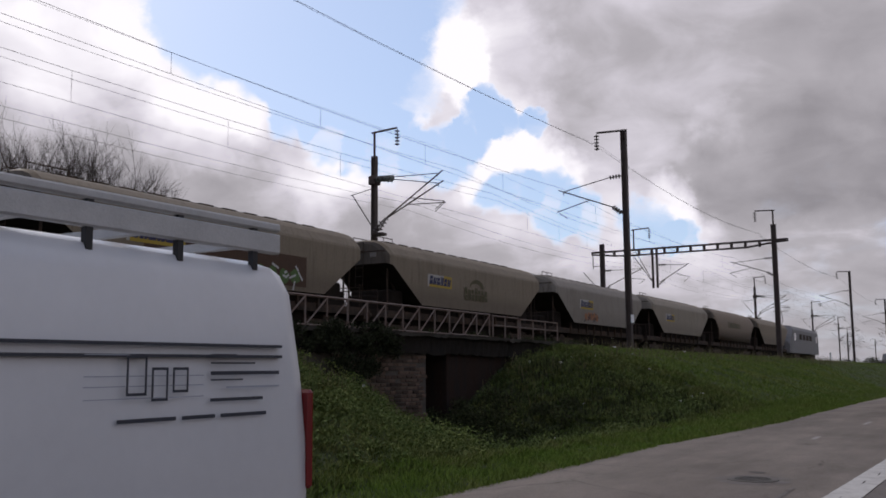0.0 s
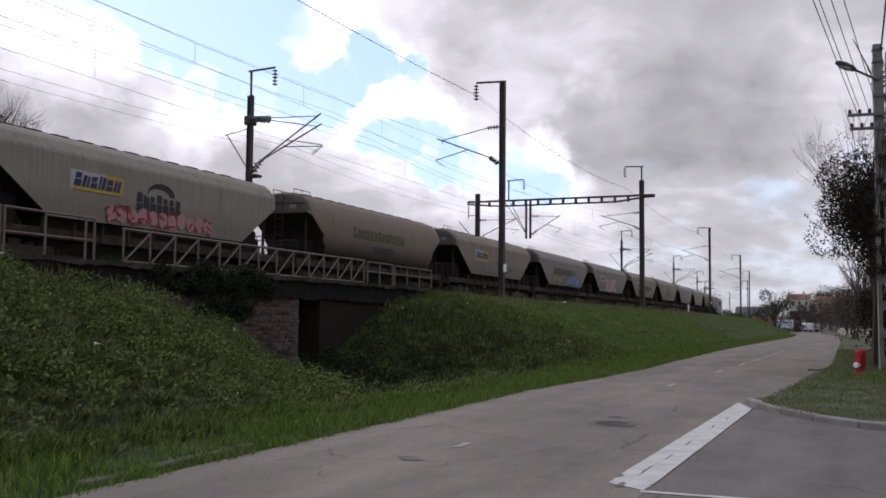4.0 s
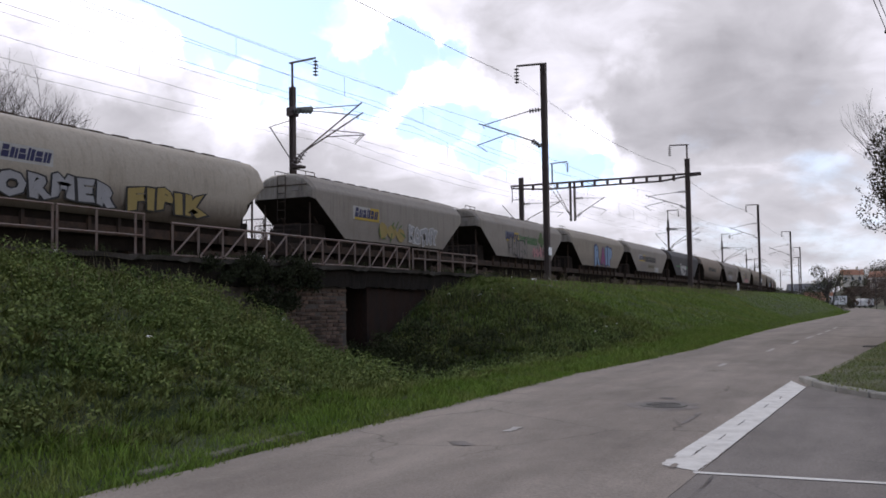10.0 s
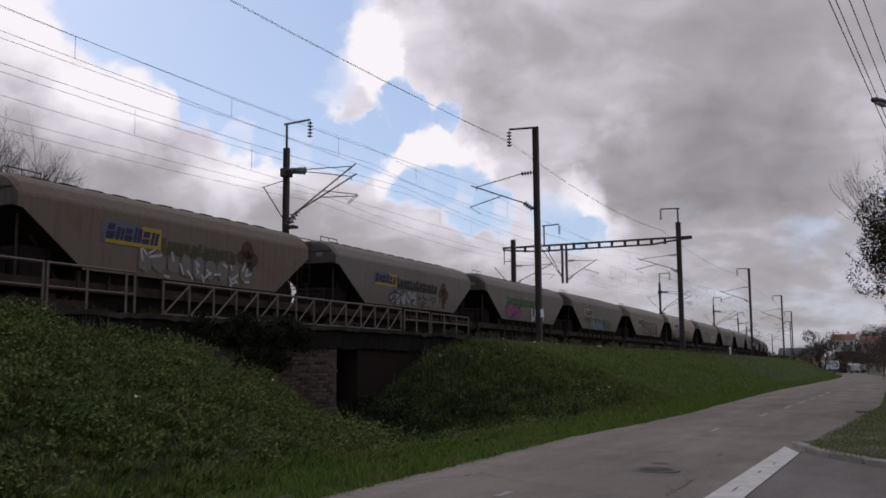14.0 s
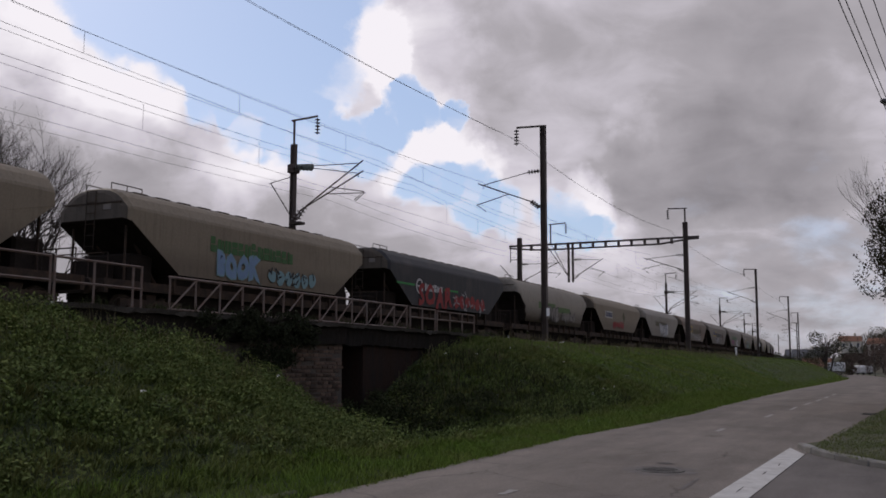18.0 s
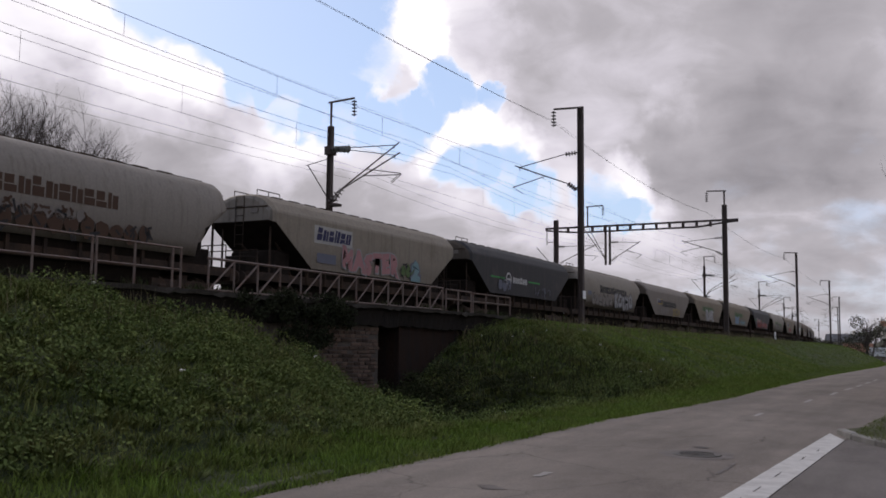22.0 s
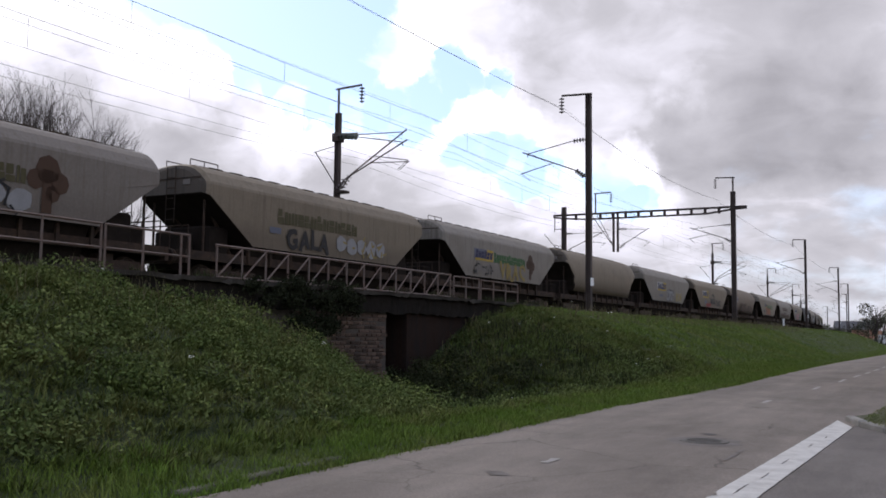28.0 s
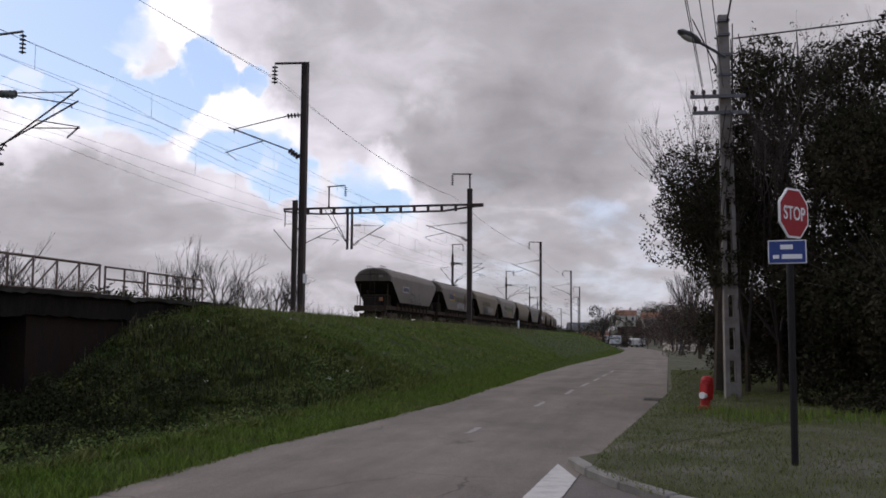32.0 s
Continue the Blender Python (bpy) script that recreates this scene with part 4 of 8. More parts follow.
def cantilever(parent, side, reach, z_tie, z_foot, z_mess, z_arm, mat, x0=0.0, y=0.0):
    """Tie, strut and registration arm from a mast at x0; side is -1 to the far side of the line or +1."""
    x = lambda d: x0 + side * d
    bm = bmesh.new()
    rib_insulator(bm, (x(0.2), y, z_tie), (x(0.75), y, z_tie - 0.05 * (z_tie - z_mess)), 0.10, 4)
    part("insulator", bm, MAT["insulator"], parent)
    bm = bmesh.new()
    rib_insulator(bm, (x(0.2), y, z_foot), (x(0.62), y, z_foot + 0.25 * (z_mess - z_foot)), 0.125, 4)
    part("insulator", bm, MAT["insulator"], parent)
    bm = bmesh.new()
    tube(bm, (x(0.75), y, z_tie - 0.05 * (z_tie - z_mess)), (x(reach), y, z_mess), 0.022)
    tube(bm, (x(0.05), y, z_tie), (x(0.2), y, z_tie), 0.03)
    part("tie", bm, mat, parent)
    bm = bmesh.new()
    tube(bm, (x(0.62), y, z_foot + 0.25 * (z_mess - z_foot)), (x(reach + 0.25), y, z_mess + 0.09), 0.032)
    tube(bm, (x(0.05), y, z_foot), (x(0.2), y, z_foot), 0.035)
    part("strut", bm, mat, parent)
    bm = bmesh.new()
    k = 0.45
    tube(bm, (x(0.62 + (reach - 0.62) * k), y, z_foot + 0.25 * (z_mess - z_foot) + (z_mess - z_foot) * 0.75 * k), (x(reach + 0.35), y, z_arm + 0.12), 0.022)
    tube(bm, (x(reach + 0.3), y, z_arm + 0.12), (x(reach - 0.15), y, z_arm - 0.22), 0.015)
    tube(bm, (x(reach), y, z_mess), (x(reach), y, z_mess - 0.16), 0.02)
    part("registration_arm", bm, mat, parent)


def hook(parent, side, z0, z1, mat, x0=0.0, y=0.0, reach=1.25):
    """Top bracket that carries the feeder on a hanging insulator."""
    bm = bmesh.new()
    bar(bm, (x0, y, z0), (x0, y, z1), 0.09)
    bar(bm, (x0 - side * 0.15, y, z1), (x0 + side * reach, y, z1 + 0.06), 0.07)
    part("bracket", bm, mat, parent)
    bm = bmesh.new()
    rib_insulator(bm, (x0 + side * reach, y, z1 - 0.78), (x0 + side * reach, y, z1 - 0.02), 0.12, 5)
    part("insulator", bm, MAT["insulator"], parent)


# local axes of a mast: y along the line, x towards the road
def make_mast_near(s, p, full=True):
    mast = tagged(empty("catenary_mast", at(s, p, crest_z(s))), "tall dark steel catenary mast with a cantilever and feeder bracket", "mast", group="catenary masts")
    bm = bmesh.new()
    h_post(bm, 0, 0, -0.6, 9.93, 0.24, 0.24)
    part("post", bm, MAT["mast"], mast)
    bm = bmesh.new()
    box(bm, -0.35, 0.35, -0.35, 0.35, -0.7, 0.06, 0.03)
    part("foundation", bm, MAT["concrete"], mast)
    cantilever(mast, -1, 3.0, 7.85, 6.15, 7.4, 6.35, MAT["mast"])
    hook(mast, -1, 9.5, 9.93, MAT["mast"], x0=0.0, reach=1.3)
    bm = bmesh.new()
    box(bm, 0.13, 0.17, -0.16, 0.16, 1.2, 1.55)
    part("plate", bm, MAT["sign_white"], mast, "small white number plate")
    return mast


def make_mast_far(s, p):
    mast = tagged(empty("catenary_mast", at(s, p, crest_z(s))), "brown steel catenary mast with twin cantilevers beyond the tracks", "mast", group="catenary masts")
    bm = bmesh.new()
    h_post(bm, 0, 0, -0.6, 8.9, 0.23, 0.22)
    part("post", bm, MAT["mast"], mast)
    hook(mast, 1, 8.8, 10.0, MAT["mast"], reach=1.25)
    cantilever(mast, 1, 3.3, 7.85, 5.45, 7.75, 6.35, MAT["mast"], y=0.12)
    cantilever(mast, 1, 3.6, 7.75, 5.3, 7.2, 6.2, MAT["mast"], y=-0.3)
    bm = bmesh.new()
    tube(bm, (-0.1, 0, 5.6), (-1.6, 0.5, 7.3), 0.025)
    tube(bm, (-0.1, 0, 7.4), (-1.7, 0.5, 7.3), 0.02)
    part("back_stay", bm, MAT["mast"], mast)
    bm = bmesh.new()
    rib_insulator(bm, (0.15, 0.12, 7.85), (1.0, 0.12, 7.80), 0.15, 5)
    part("insulator", bm, MAT["insulator_grey"], mast, "grey-green ribbed insulator")
    bm = bmesh.new()
    rib_insulator(bm, (0.3, -0.3, 7.75), (1.25, -0.3, 7.62), 0.14, 5)
    part("insulator", bm, MAT["insulator_grey"], mast, "grey-green ribbed insulator")
    bm = bmesh.new()
    box(bm, -0.2, 0.2, -0.22, 0.22, 7.55, 7.95, 0.02)
    part("clamp", bm, MAT["mast"], mast)
    bm = bmesh.new()
    box(bm, 0.1, 0.6, -0.32, 0.14, 5.18, 5.3, 0.02)
    part("foot_bracket", bm, MAT["mast"], mast)
    return mast


def make_portal(s, p0, p1):
    span = p1 - p0
    portal = tagged(empty("catenary_portal", at(s, p0, crest_z(s))), "steel catenary portal with a ladder beam across both tracks", "portal")
    for x, top in ((0.0, 9.9), (-span, 9.4)):
        bm = bmesh.new()
        h_post(bm, x, 0, -0.8, top, 0.34, 0.30)
        part("leg", bm, MAT["mast"], portal)
    for z0, z1, name in ((8.66, 8.80, "chord"), (8.18, 8.32, "chord")):
        bm = bmesh.new()
        if z0 > 8.5:
            box(bm, -span - 0.9, 1.0, -0.1, 0.1, z0, z1)
        else:
            for a, b in ((-span - 0.9, -span + 2.2), (-span + 2.2, -2.2), (-2.2, 1.0)):
                pass
            rows = []
            for x, z in ((-span - 0.9, 8.52), (-span, 8.40), (-span + 2.0, 8.24), (-2.0, 8.24), (0.0, 8.50), (1.0, 8.56)):
                rows.append([bm.verts.new((x, y, z + d)) for y, d in ((-0.1, 0), (0.1, 0), (0.1, 0.12), (-0.1, 0.12))])
            for q, r in zip(rows, rows[1:]):
                for k in range(4):
                    bm.faces.new((q[k], q[(k + 1) % 4], r[(k + 1) % 4], r[k]))
            bmesh.ops.recalc_face_normals(bm, faces=bm.faces)
        part(name, bm, MAT["mast"], portal)
    n = 13
    for k in range(1, n):
        x = -span * k / n
        bm = bmesh.new()
        box(bm, x - 0.09, x + 0.09, -0.09, 0.09, 8.28, 8.68)
        part("beam_batten", bm, MAT["mast"], portal)
    hook(portal, -1, 9.8, 10.95, MAT["mast"], reach=1.3)
    hook(portal, 1, 8.8, 10.35, MAT["mast"], x0=-span + 2.7, reach=1.3)
    cantilever(portal, -1, 3.0, 7.4, 6.1, 7.2, 6.3, MAT["mast"])
    # hanging post between the tracks
    for dx in (0.0, 0.35):
        bm = bmesh.new()
        bar(bm, (-span + 4.2 + dx, 0, 5.6), (-span + 4.2 + dx, 0, 8.7), 0.14)
        part("hanger", bm, MAT["mast"], portal)
    bm = bmesh.new()
    tube(bm, (-span + 4.2, 0, 6.0), (-span + 2.4, 0, 8.6), 0.03)
    tube(bm, (-span + 4.2, 0.1, 6.0), (-span + 2.8, 0.1, 8.6), 0.03)
    part("stay", bm, MAT["mast"], portal)
    cantilever(portal, 1, 2.3, 7.4, 5.9, 7.3, 6.2, MAT["mast"], x0=-span + 4.5)
    cantilever(portal, 1, 3.2, 7.2, 5.6, 7.2, 6.2, MAT["mast"], x0=-span)
    bm = bmesh.new()
    tube(bm, (-span - 0.1, 0, 5.4), (-span - 1.7, 0, 7.2), 0.03)
    tube(bm, (-span - 0.8, 0, 8.5), (-span - 0.8, 0, 7.4), 0.04)
    tube(bm, (-span - 0.8, 0, 7.6), (-span - 0.2, 0, 7.6), 0.03)
    part("far_arm", bm, MAT["mast"], portal)
    return portal


NEAR_MASTS = [40.0, 111.0, 157.0, 205.0, 252.0, 300.0, 350.0]
FAR_MASTS = [34.6, 113.0, 158.0, 206.0, 254.0, 302.0]
proto = make_mast_near(40.0, 14.3)
for s in NEAR_MASTS[1:]:
    copy_thing(proto, at(s, 14.3, crest_z(s)))
proto = make_mast_far(34.6, 24.3)
for s in FAR_MASTS[1:]:
    copy_thing(proto, at(s, 24.9, crest_z(s)))
make_portal(71.8, 14.3, 27.8)


def make_wires():
    stops = [-90.0, -45.0, -8.0, 40.0, 71.8, 111.0, 157.0, 205.0, 252.0, 300.0, 350.0]
    runs = [("contact_wire", 17.3, 6.35, 0.0, 0.012), ("messenger_wire", 17.3, 7.45, 0.55, 0.014), ("contact_wire", 21.2, 6.25, 0.0, 0.012), ("messenger_wire", 21.0, 7.6, 0.55, 0.014),
            ("feeder_wire", 15.65, 9.3, 0.5, 0.016), ("feeder_wire", 15.4, 9.22, 0.62, 0.012), ("feeder_wire", 23.0, 9.0, 0.5, 0.014), ("feeder_wire", 23.4, 10.0, 0.4, 0.009),
            ("messenger_wire", 20.7, 7.2, 0.5, 0.012), ("return_wire", 25.2, 7.4, 0.5, 0.012), ("return_wire", 25.8, 7.2, 0.5, 0.012)]
    for name, p, h, sag, r in runs:
        bm = bmesh.new()
        last = None
        pts = []
        for a, b in zip(stops, stops[1:]):
            n = 8 if b < 120 else 3
            for k in range(n):
                u = k / n
                s = a + (b - a) * u
                zig = 0.15 * math.sin(s * 0.07) if "feeder" not in name else 0.0
                pts.append(plan(s, p + zig, rail_z(s) + h - 4 * sag * u * (1 - u)))
        sweep(bm, pts, r * 0.5, 4)
        tagged(finish(name, bm, MAT["wire"]), "thin dark overhead line wire along the railway", "wire", group="overhead wires")
    # droppers
    for p, hc, hm in ((17.3, 6.35, 7.45), (21.1, 6.25, 7.6)):
        bm = bmesh.new()
        for a, b in zip(stops[2:6], stops[3:7]):
            for k in range(1, 8):
                u = k / 8
                s = a + (b - a) * u
                zig = 0.15 * math.sin(s * 0.07)
                tube(bm, plan(s, p + zig, rail_z(s) + hc), plan(s, p + zig, rail_z(s) + hm - 4 * 0.55 * u * (1 - u)), 0.006, seg=3, cap=False)
        tagged(finish("droppers", bm, MAT["wire"]), "thin droppers between the overhead wires", "wire", kind="stuff")


make_wires()


def make_marker(s, p):
    m = tagged(empty("track_marker", at(s, p, crest_z(s) - 0.1)), "small white marker post beside the track", "marker post")
    bm = bmesh.new()
    box(bm, -0.07, 0.07, -0.07, 0.07, -0.3, 0.75, 0.01)
    part("post", bm, MAT["sign_white"], m)
    bm = bmesh.new()
    box(bm, -0.09, 0.09, -0.09, 0.09, 0.75, 0.85, 0.02)
    part("cap", bm, MAT["sign_white"], m)


make_marker(92.0, 13.9)


# ---------------------------------------------------------------- the train
PITCH, SPEED, START = 15.36, 20.08, -150.68     # wagon spacing, metres a second, middle of wagon 0 at 0 s
# how far each wagon's middle stands ahead of an even spacing, as coupled lengths differ
AHEAD = {-12: 2.4, -11: 2.6, -10: 2.3, -9: 2.37, -8: 2.3, -7: 2.05, -6: 1.7, -5: 1.6, -4: 1.5, -3: 1.2, -2: 1.45, -1: 1.65, 0: 1.7, 1: 1.5, 2: 0.6, 3: 0.3, 4: 0.05, 5: 0.15, 6: 0.2, 7: 0.33,
         8: 0.3, 9: 0.5, 10: 0.6, 11: 0.4, 12: 0.35, 13: 0.55, 14: 0.95, 15: 1.16, 16: 1.4, 17: 1.75, 18: 1.55, 19: 1.37, 20: 0.4, 21: 0.5, 22: 0.47, 23: 0.3, 24: 0.3, 25: 0.53, 26: 0.75, 27: 0.45}
PAINT = {
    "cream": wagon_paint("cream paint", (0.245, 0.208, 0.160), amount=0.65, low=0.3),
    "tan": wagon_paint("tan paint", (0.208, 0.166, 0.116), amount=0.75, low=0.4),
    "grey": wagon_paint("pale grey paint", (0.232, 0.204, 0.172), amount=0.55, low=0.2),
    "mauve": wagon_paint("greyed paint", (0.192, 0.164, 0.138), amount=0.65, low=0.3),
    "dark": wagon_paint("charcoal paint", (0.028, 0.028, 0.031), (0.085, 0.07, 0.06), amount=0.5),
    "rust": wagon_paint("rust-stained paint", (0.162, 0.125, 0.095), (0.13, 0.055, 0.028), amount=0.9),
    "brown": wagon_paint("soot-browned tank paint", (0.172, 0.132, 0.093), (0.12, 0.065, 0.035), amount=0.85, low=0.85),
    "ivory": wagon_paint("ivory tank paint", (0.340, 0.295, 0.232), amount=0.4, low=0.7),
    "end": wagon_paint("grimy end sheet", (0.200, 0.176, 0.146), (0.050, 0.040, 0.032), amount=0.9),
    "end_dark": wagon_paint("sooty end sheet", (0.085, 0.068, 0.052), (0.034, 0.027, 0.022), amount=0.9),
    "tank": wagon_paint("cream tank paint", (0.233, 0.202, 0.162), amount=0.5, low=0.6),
}


def flat(name, c, rough=0.6):
    return material(name, c, rough, vary=0.12, scale=3, fine=25, bump=0.0)


INK = {
    "navy": flat("navy lettering", (0.025, 0.025, 0.072)), "yellow": flat("yellow panel", (0.374, 0.259, 0.036)), "pale": flat("pale panel", (0.360, 0.346, 0.317)), "slate": flat("blue-grey panel", (0.115, 0.122, 0.158)),
    "black": flat("black spray", (0.018, 0.017, 0.018)), "olive": flat("olive lettering", (0.072, 0.061, 0.025)), "green": flat("green lettering", (0.043, 0.115, 0.036)), "brown": flat("brown panel", (0.061, 0.030, 0.016)),
    "white": flat("white spray", (0.446, 0.432, 0.418)), "pink": flat("pink spray", (0.360, 0.173, 0.173)), "blue": flat("light blue spray", (0.158, 0.238, 0.360)), "red": flat("red spray", (0.238, 0.022, 0.022)),
    "magenta": flat("magenta spray", (0.230, 0.050, 0.137)), "cyan": flat("turquoise spray", (0.158, 0.259, 0.274)), "lime": flat("dull green spray", (0.072, 0.122, 0.036)), "silver": flat("silver spray", (0.259, 0.252, 0.252)),
    "orange": flat("orange spray", (0.274, 0.115, 0.050)), "ochre": flat("ochre spray", (0.252, 0.187, 0.058)), "faded": flat("faded spray", (0.173, 0.151, 0.133)), "sign": flat("signal green line", (0.03, 0.22, 0.05)),
}
SIDE_X = 1.448
MARKS = -0.45        # lettering is set out from a point ahead of the hull's middle


def hull(kind):
    """Half-section points (x, z) up from the lower rim, and stations (y, lowest z, inset)."""
    if kind == "hopper":
        sec = [(1.425, None), (1.44, 2.6), (1.44, 3.36), (1.41, 3.45), (1.17, 3.74), (0.93, 3.91), (0.65, 4.01), (0.33, 4.05), (0.0, 4.06)]
        st = [(6.66, 3.10, 0.26), (6.61, 3.05, 0.10), (6.50, 3.00, 0.0), (4.47, 1.62, 0.0), (4.45, 1.60, 0.0)]
    else:
        sec = [(1.30, None), (1.40, 1.95), (1.45, 2.4), (1.45, 2.85), (1.38, 3.3), (1.18, 3.68), (0.85, 3.93), (0.45, 4.05), (0.0, 4.07)]
        st = [(6.66, 3.20, 0.28), (6.61, 3.14, 0.11), (6.50, 3.06, 0.0), (5.95, 2.62, 0.0), (5.58, 2.1, 0.0), (5.42, 1.64, 0.0), (5.34, 1.52, 0.0)]
    return sec, st


def body_mesh(kind):
    sec, st = hull(kind)
    ys = [(y, z, i) for y, z, i in st] + [(-y, z, i) for y, z, i in reversed(st)]
    bm = bmesh.new()
    rows = []
    for y, zb, inset in ys:
        pts = []
        for x, z in sec:
            zz = zb if z is None else max(z, zb + 0.004 * (z - 1))
            # at a cut-off height take the hull's own width there
            pts.append((max(0.0, x - inset), zz - inset * 0.5 * (1 if z and z > 3.5 else 0)))
        row = [bm.verts.new((x, y, z)) for x, z in pts] + [bm.verts.new((-x, y, z)) for x, z in reversed(pts[:-1])]
        rows.append(row)
    n = len(rows[0])
    for a, b in zip(rows, rows[1:]):
        for k in range(n):
            j = (k + 1) % n
            bm.faces.new((a[k], a[j], b[j], b[k]))
    bm.faces.new(rows[0])
    bm.faces.new(list(reversed(rows[-1])))
    bmesh.ops.recalc_face_normals(bm, faces=bm.faces)
    bm.normal_update()
    # the sloping end sheets and the belly are near black, their shade painted in
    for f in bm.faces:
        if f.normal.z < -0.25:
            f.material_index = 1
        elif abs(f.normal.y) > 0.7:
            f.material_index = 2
    if kind == "tank":
        for f in bm.faces:
            f.smooth = len(f.verts) == 4
    return bm


def wheel_bm():
    bm = bmesh.new()
    lathe(bm, [(0.49, -0.03), (0.49, 0.0), (0.46, 0.01), (0.45, 0.11), (0.40, 0.11), (0.38, 0.07), (0.14, 0.05), (0.12, 0.14)], 20, pose(0, 0, 0, 0, 90, 0))
    return bm


def build_wagon(kind):
    w = empty("grain_wagon")
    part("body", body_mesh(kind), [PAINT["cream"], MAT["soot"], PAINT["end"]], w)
    # roof walkway with hatches and low rail
    bm = bmesh.new()
    box(bm, -0.32, 0.32, -6.1, 6.1, 4.06, 4.10)
    part("roof_walkway", bm, MAT["underframe"], w)
    for y in np.arange(-5.0, 5.1, 1.0):
        bm = bmesh.new()
        box(bm, -0.28, 0.28, y - 0.3, y + 0.3, 4.10, 4.15, 0.01)
        part("roof_hatch", bm, MAT["underframe"], w)
    for y0, y1 in ((-6.45, -5.2),):
        bm = bmesh.new()
        tube(bm, (0.5, y0, 4.22), (0.5, y1, 4.22), 0.018)
        tube(bm, (-0.5, y0, 4.22), (-0.5, y1, 4.22), 0.018)
        for y in (y0, (y0 + y1) / 2, y1):
            tube(bm, (0.5, y, 4.0), (0.5, y, 4.22), 0.016)
            tube(bm, (-0.5, y, 4.0), (-0.5, y, 4.22), 0.016)
        part("roof_rail", bm, MAT["underframe"], w)
    # roof edge gutter seen as a dark line
    for sx in (1, -1):
        bm = bmesh.new()
        tube(bm, (sx * 0.66, -6.2, 4.012), (sx * 0.66, 6.2, 4.012), 0.012, seg=5)
        part("roof_gutter", bm, MAT["underframe"], w)
    for sx in (1, -1):
        bm = bmesh.new()
        box(bm, sx * 1.12 - 0.06, sx * 1.12 + 0.06, -7.1, 7.1, 1.02, 1.30)
        for y in np.arange(-4.4, 4.5, 1.1):
            box(bm, sx * 1.2 - 0.05, sx * 1.2 + 0.05, y - 0.05, y + 0.05, 1.05, 1.62)
        part("sole_bar", bm, MAT["underframe"], w)
    bm = bmesh.new()
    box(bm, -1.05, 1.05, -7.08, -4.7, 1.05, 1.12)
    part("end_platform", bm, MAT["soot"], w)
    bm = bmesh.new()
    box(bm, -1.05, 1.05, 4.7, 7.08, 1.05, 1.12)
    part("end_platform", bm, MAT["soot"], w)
    for sy in (1, -1):
        for nm, p0, p1, r in [("end_post", (sx * 1.05, sy * 6.35, 1.1), (sx * 1.05, sy * 6.35, 3.15), 0.04) for sx in (1, -1)] + [("end_brace", (sx * 0.75, sy * 4.6, 1.1), (sx * 0.75, sy * 5.75, 2.6), 0.06) for sx in (1, -1)] + \
                [("handrail", (1.05, sy * 7.0, 2.05), (-1.05, sy * 7.0, 2.05), 0.02)] + [("handrail_post", (x, sy * 7.0, 1.1), (x, sy * 7.0, 2.05), 0.02) for x in (1.05, 0.3, -1.05)]:
            bm = bmesh.new()
            tube(bm, p0, p1, r, seg=6)
            part(nm, bm, MAT["underframe"], w)
        bm = bmesh.new()
        for dx in (0.0, 0.36):
            tube(bm, (-0.2 + dx, sy * 6.72, 2.2), (-0.2 + dx, sy * 6.70, 3.98), 0.015)
        for z in np.arange(2.3, 3.98, 0.33):
            tube(bm, (-0.2, sy * 6.71, z), (0.16, sy * 6.71, z), 0.014, seg=4)
        part("ladder", bm, MAT["underframe"], w)
        bm = bmesh.new()
        box(bm, -1.12, 1.12, min(sy * 6.62, sy * 6.68), max(sy * 6.62, sy * 6.68), 3.56, 3.60)
        part("end_rib", bm, MAT["underframe"], w)
        bm = bmesh.new()
        box(bm, 0.45, 0.75, min(sy * 6.62, sy * 6.69), max(sy * 6.62, sy * 6.69), 3.36, 3.54, 0.01)
        part("data_plate", bm, INK["faded"], w)
        bm = bmesh.new()
        box(bm, -1.2, 1.2, sy * 7.08, sy * 7.22, 0.9, 1.3)
        part("headstock", bm, MAT["underframe"], w)
        for sx in (0.875, -0.875):
            bm = bmesh.new()
            lathe(bm, [(0.10, 0.0), (0.10, 0.25), (0.06, 0.26), (0.06, 0.36), (0.24, 0.37), (0.24, 0.42)], 12, pose(sx, sy * 7.22, 1.06, -90 * sy, 0, 0))
            part("buffer", bm, MAT["underframe"], w)
    for y in (-2.9, 0.0, 2.9) if kind == "hopper" else (-3.6, -1.2, 1.2, 3.6):
        bm = bmesh.new()
        top = [bm.verts.new((x, y + dy, 1.62)) for x, dy in ((-1.1, -1.0), (1.1, -1.0), (1.1, 1.0), (-1.1, 1.0))]
        bot = [bm.verts.new((x, y + dy, 0.5)) for x, dy in ((-0.75, -0.35), (0.75, -0.35), (0.75, 0.35), (-0.75, 0.35))]
        for k in range(4):
            bm.faces.new((top[k], top[(k + 1) % 4], bot[(k + 1) % 4], bot[k]))
        bm.faces.new(top)
        bm.faces.new(list(reversed(bot)))
        bmesh.ops.recalc_face_normals(bm, faces=bm.faces)
        part("discharge_chute", bm, MAT["underframe"], w)
    # long trough under the hoppers, brake gear and centre sill fill the space over the rails
    # they keep daylight out under the hull; their colour holds the shade
    bm = bmesh.new()
    rows = [[bm.verts.new((x, y, z)) for x, z in ((-1.25, 1.66), (1.25, 1.66), (0.8, 0.62), (-0.8, 0.62))] for y in (-4.3, 4.3)]
    for k in range(4):
        bm.faces.new((rows[0][k], rows[0][(k + 1) % 4], rows[1][(k + 1) % 4], rows[1][k]))
    bm.faces.new(rows[0])
    bm.faces.new(list(reversed(rows[1])))
    bmesh.ops.recalc_face_normals(bm, faces=bm.faces)
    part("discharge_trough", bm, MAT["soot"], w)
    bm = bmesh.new()
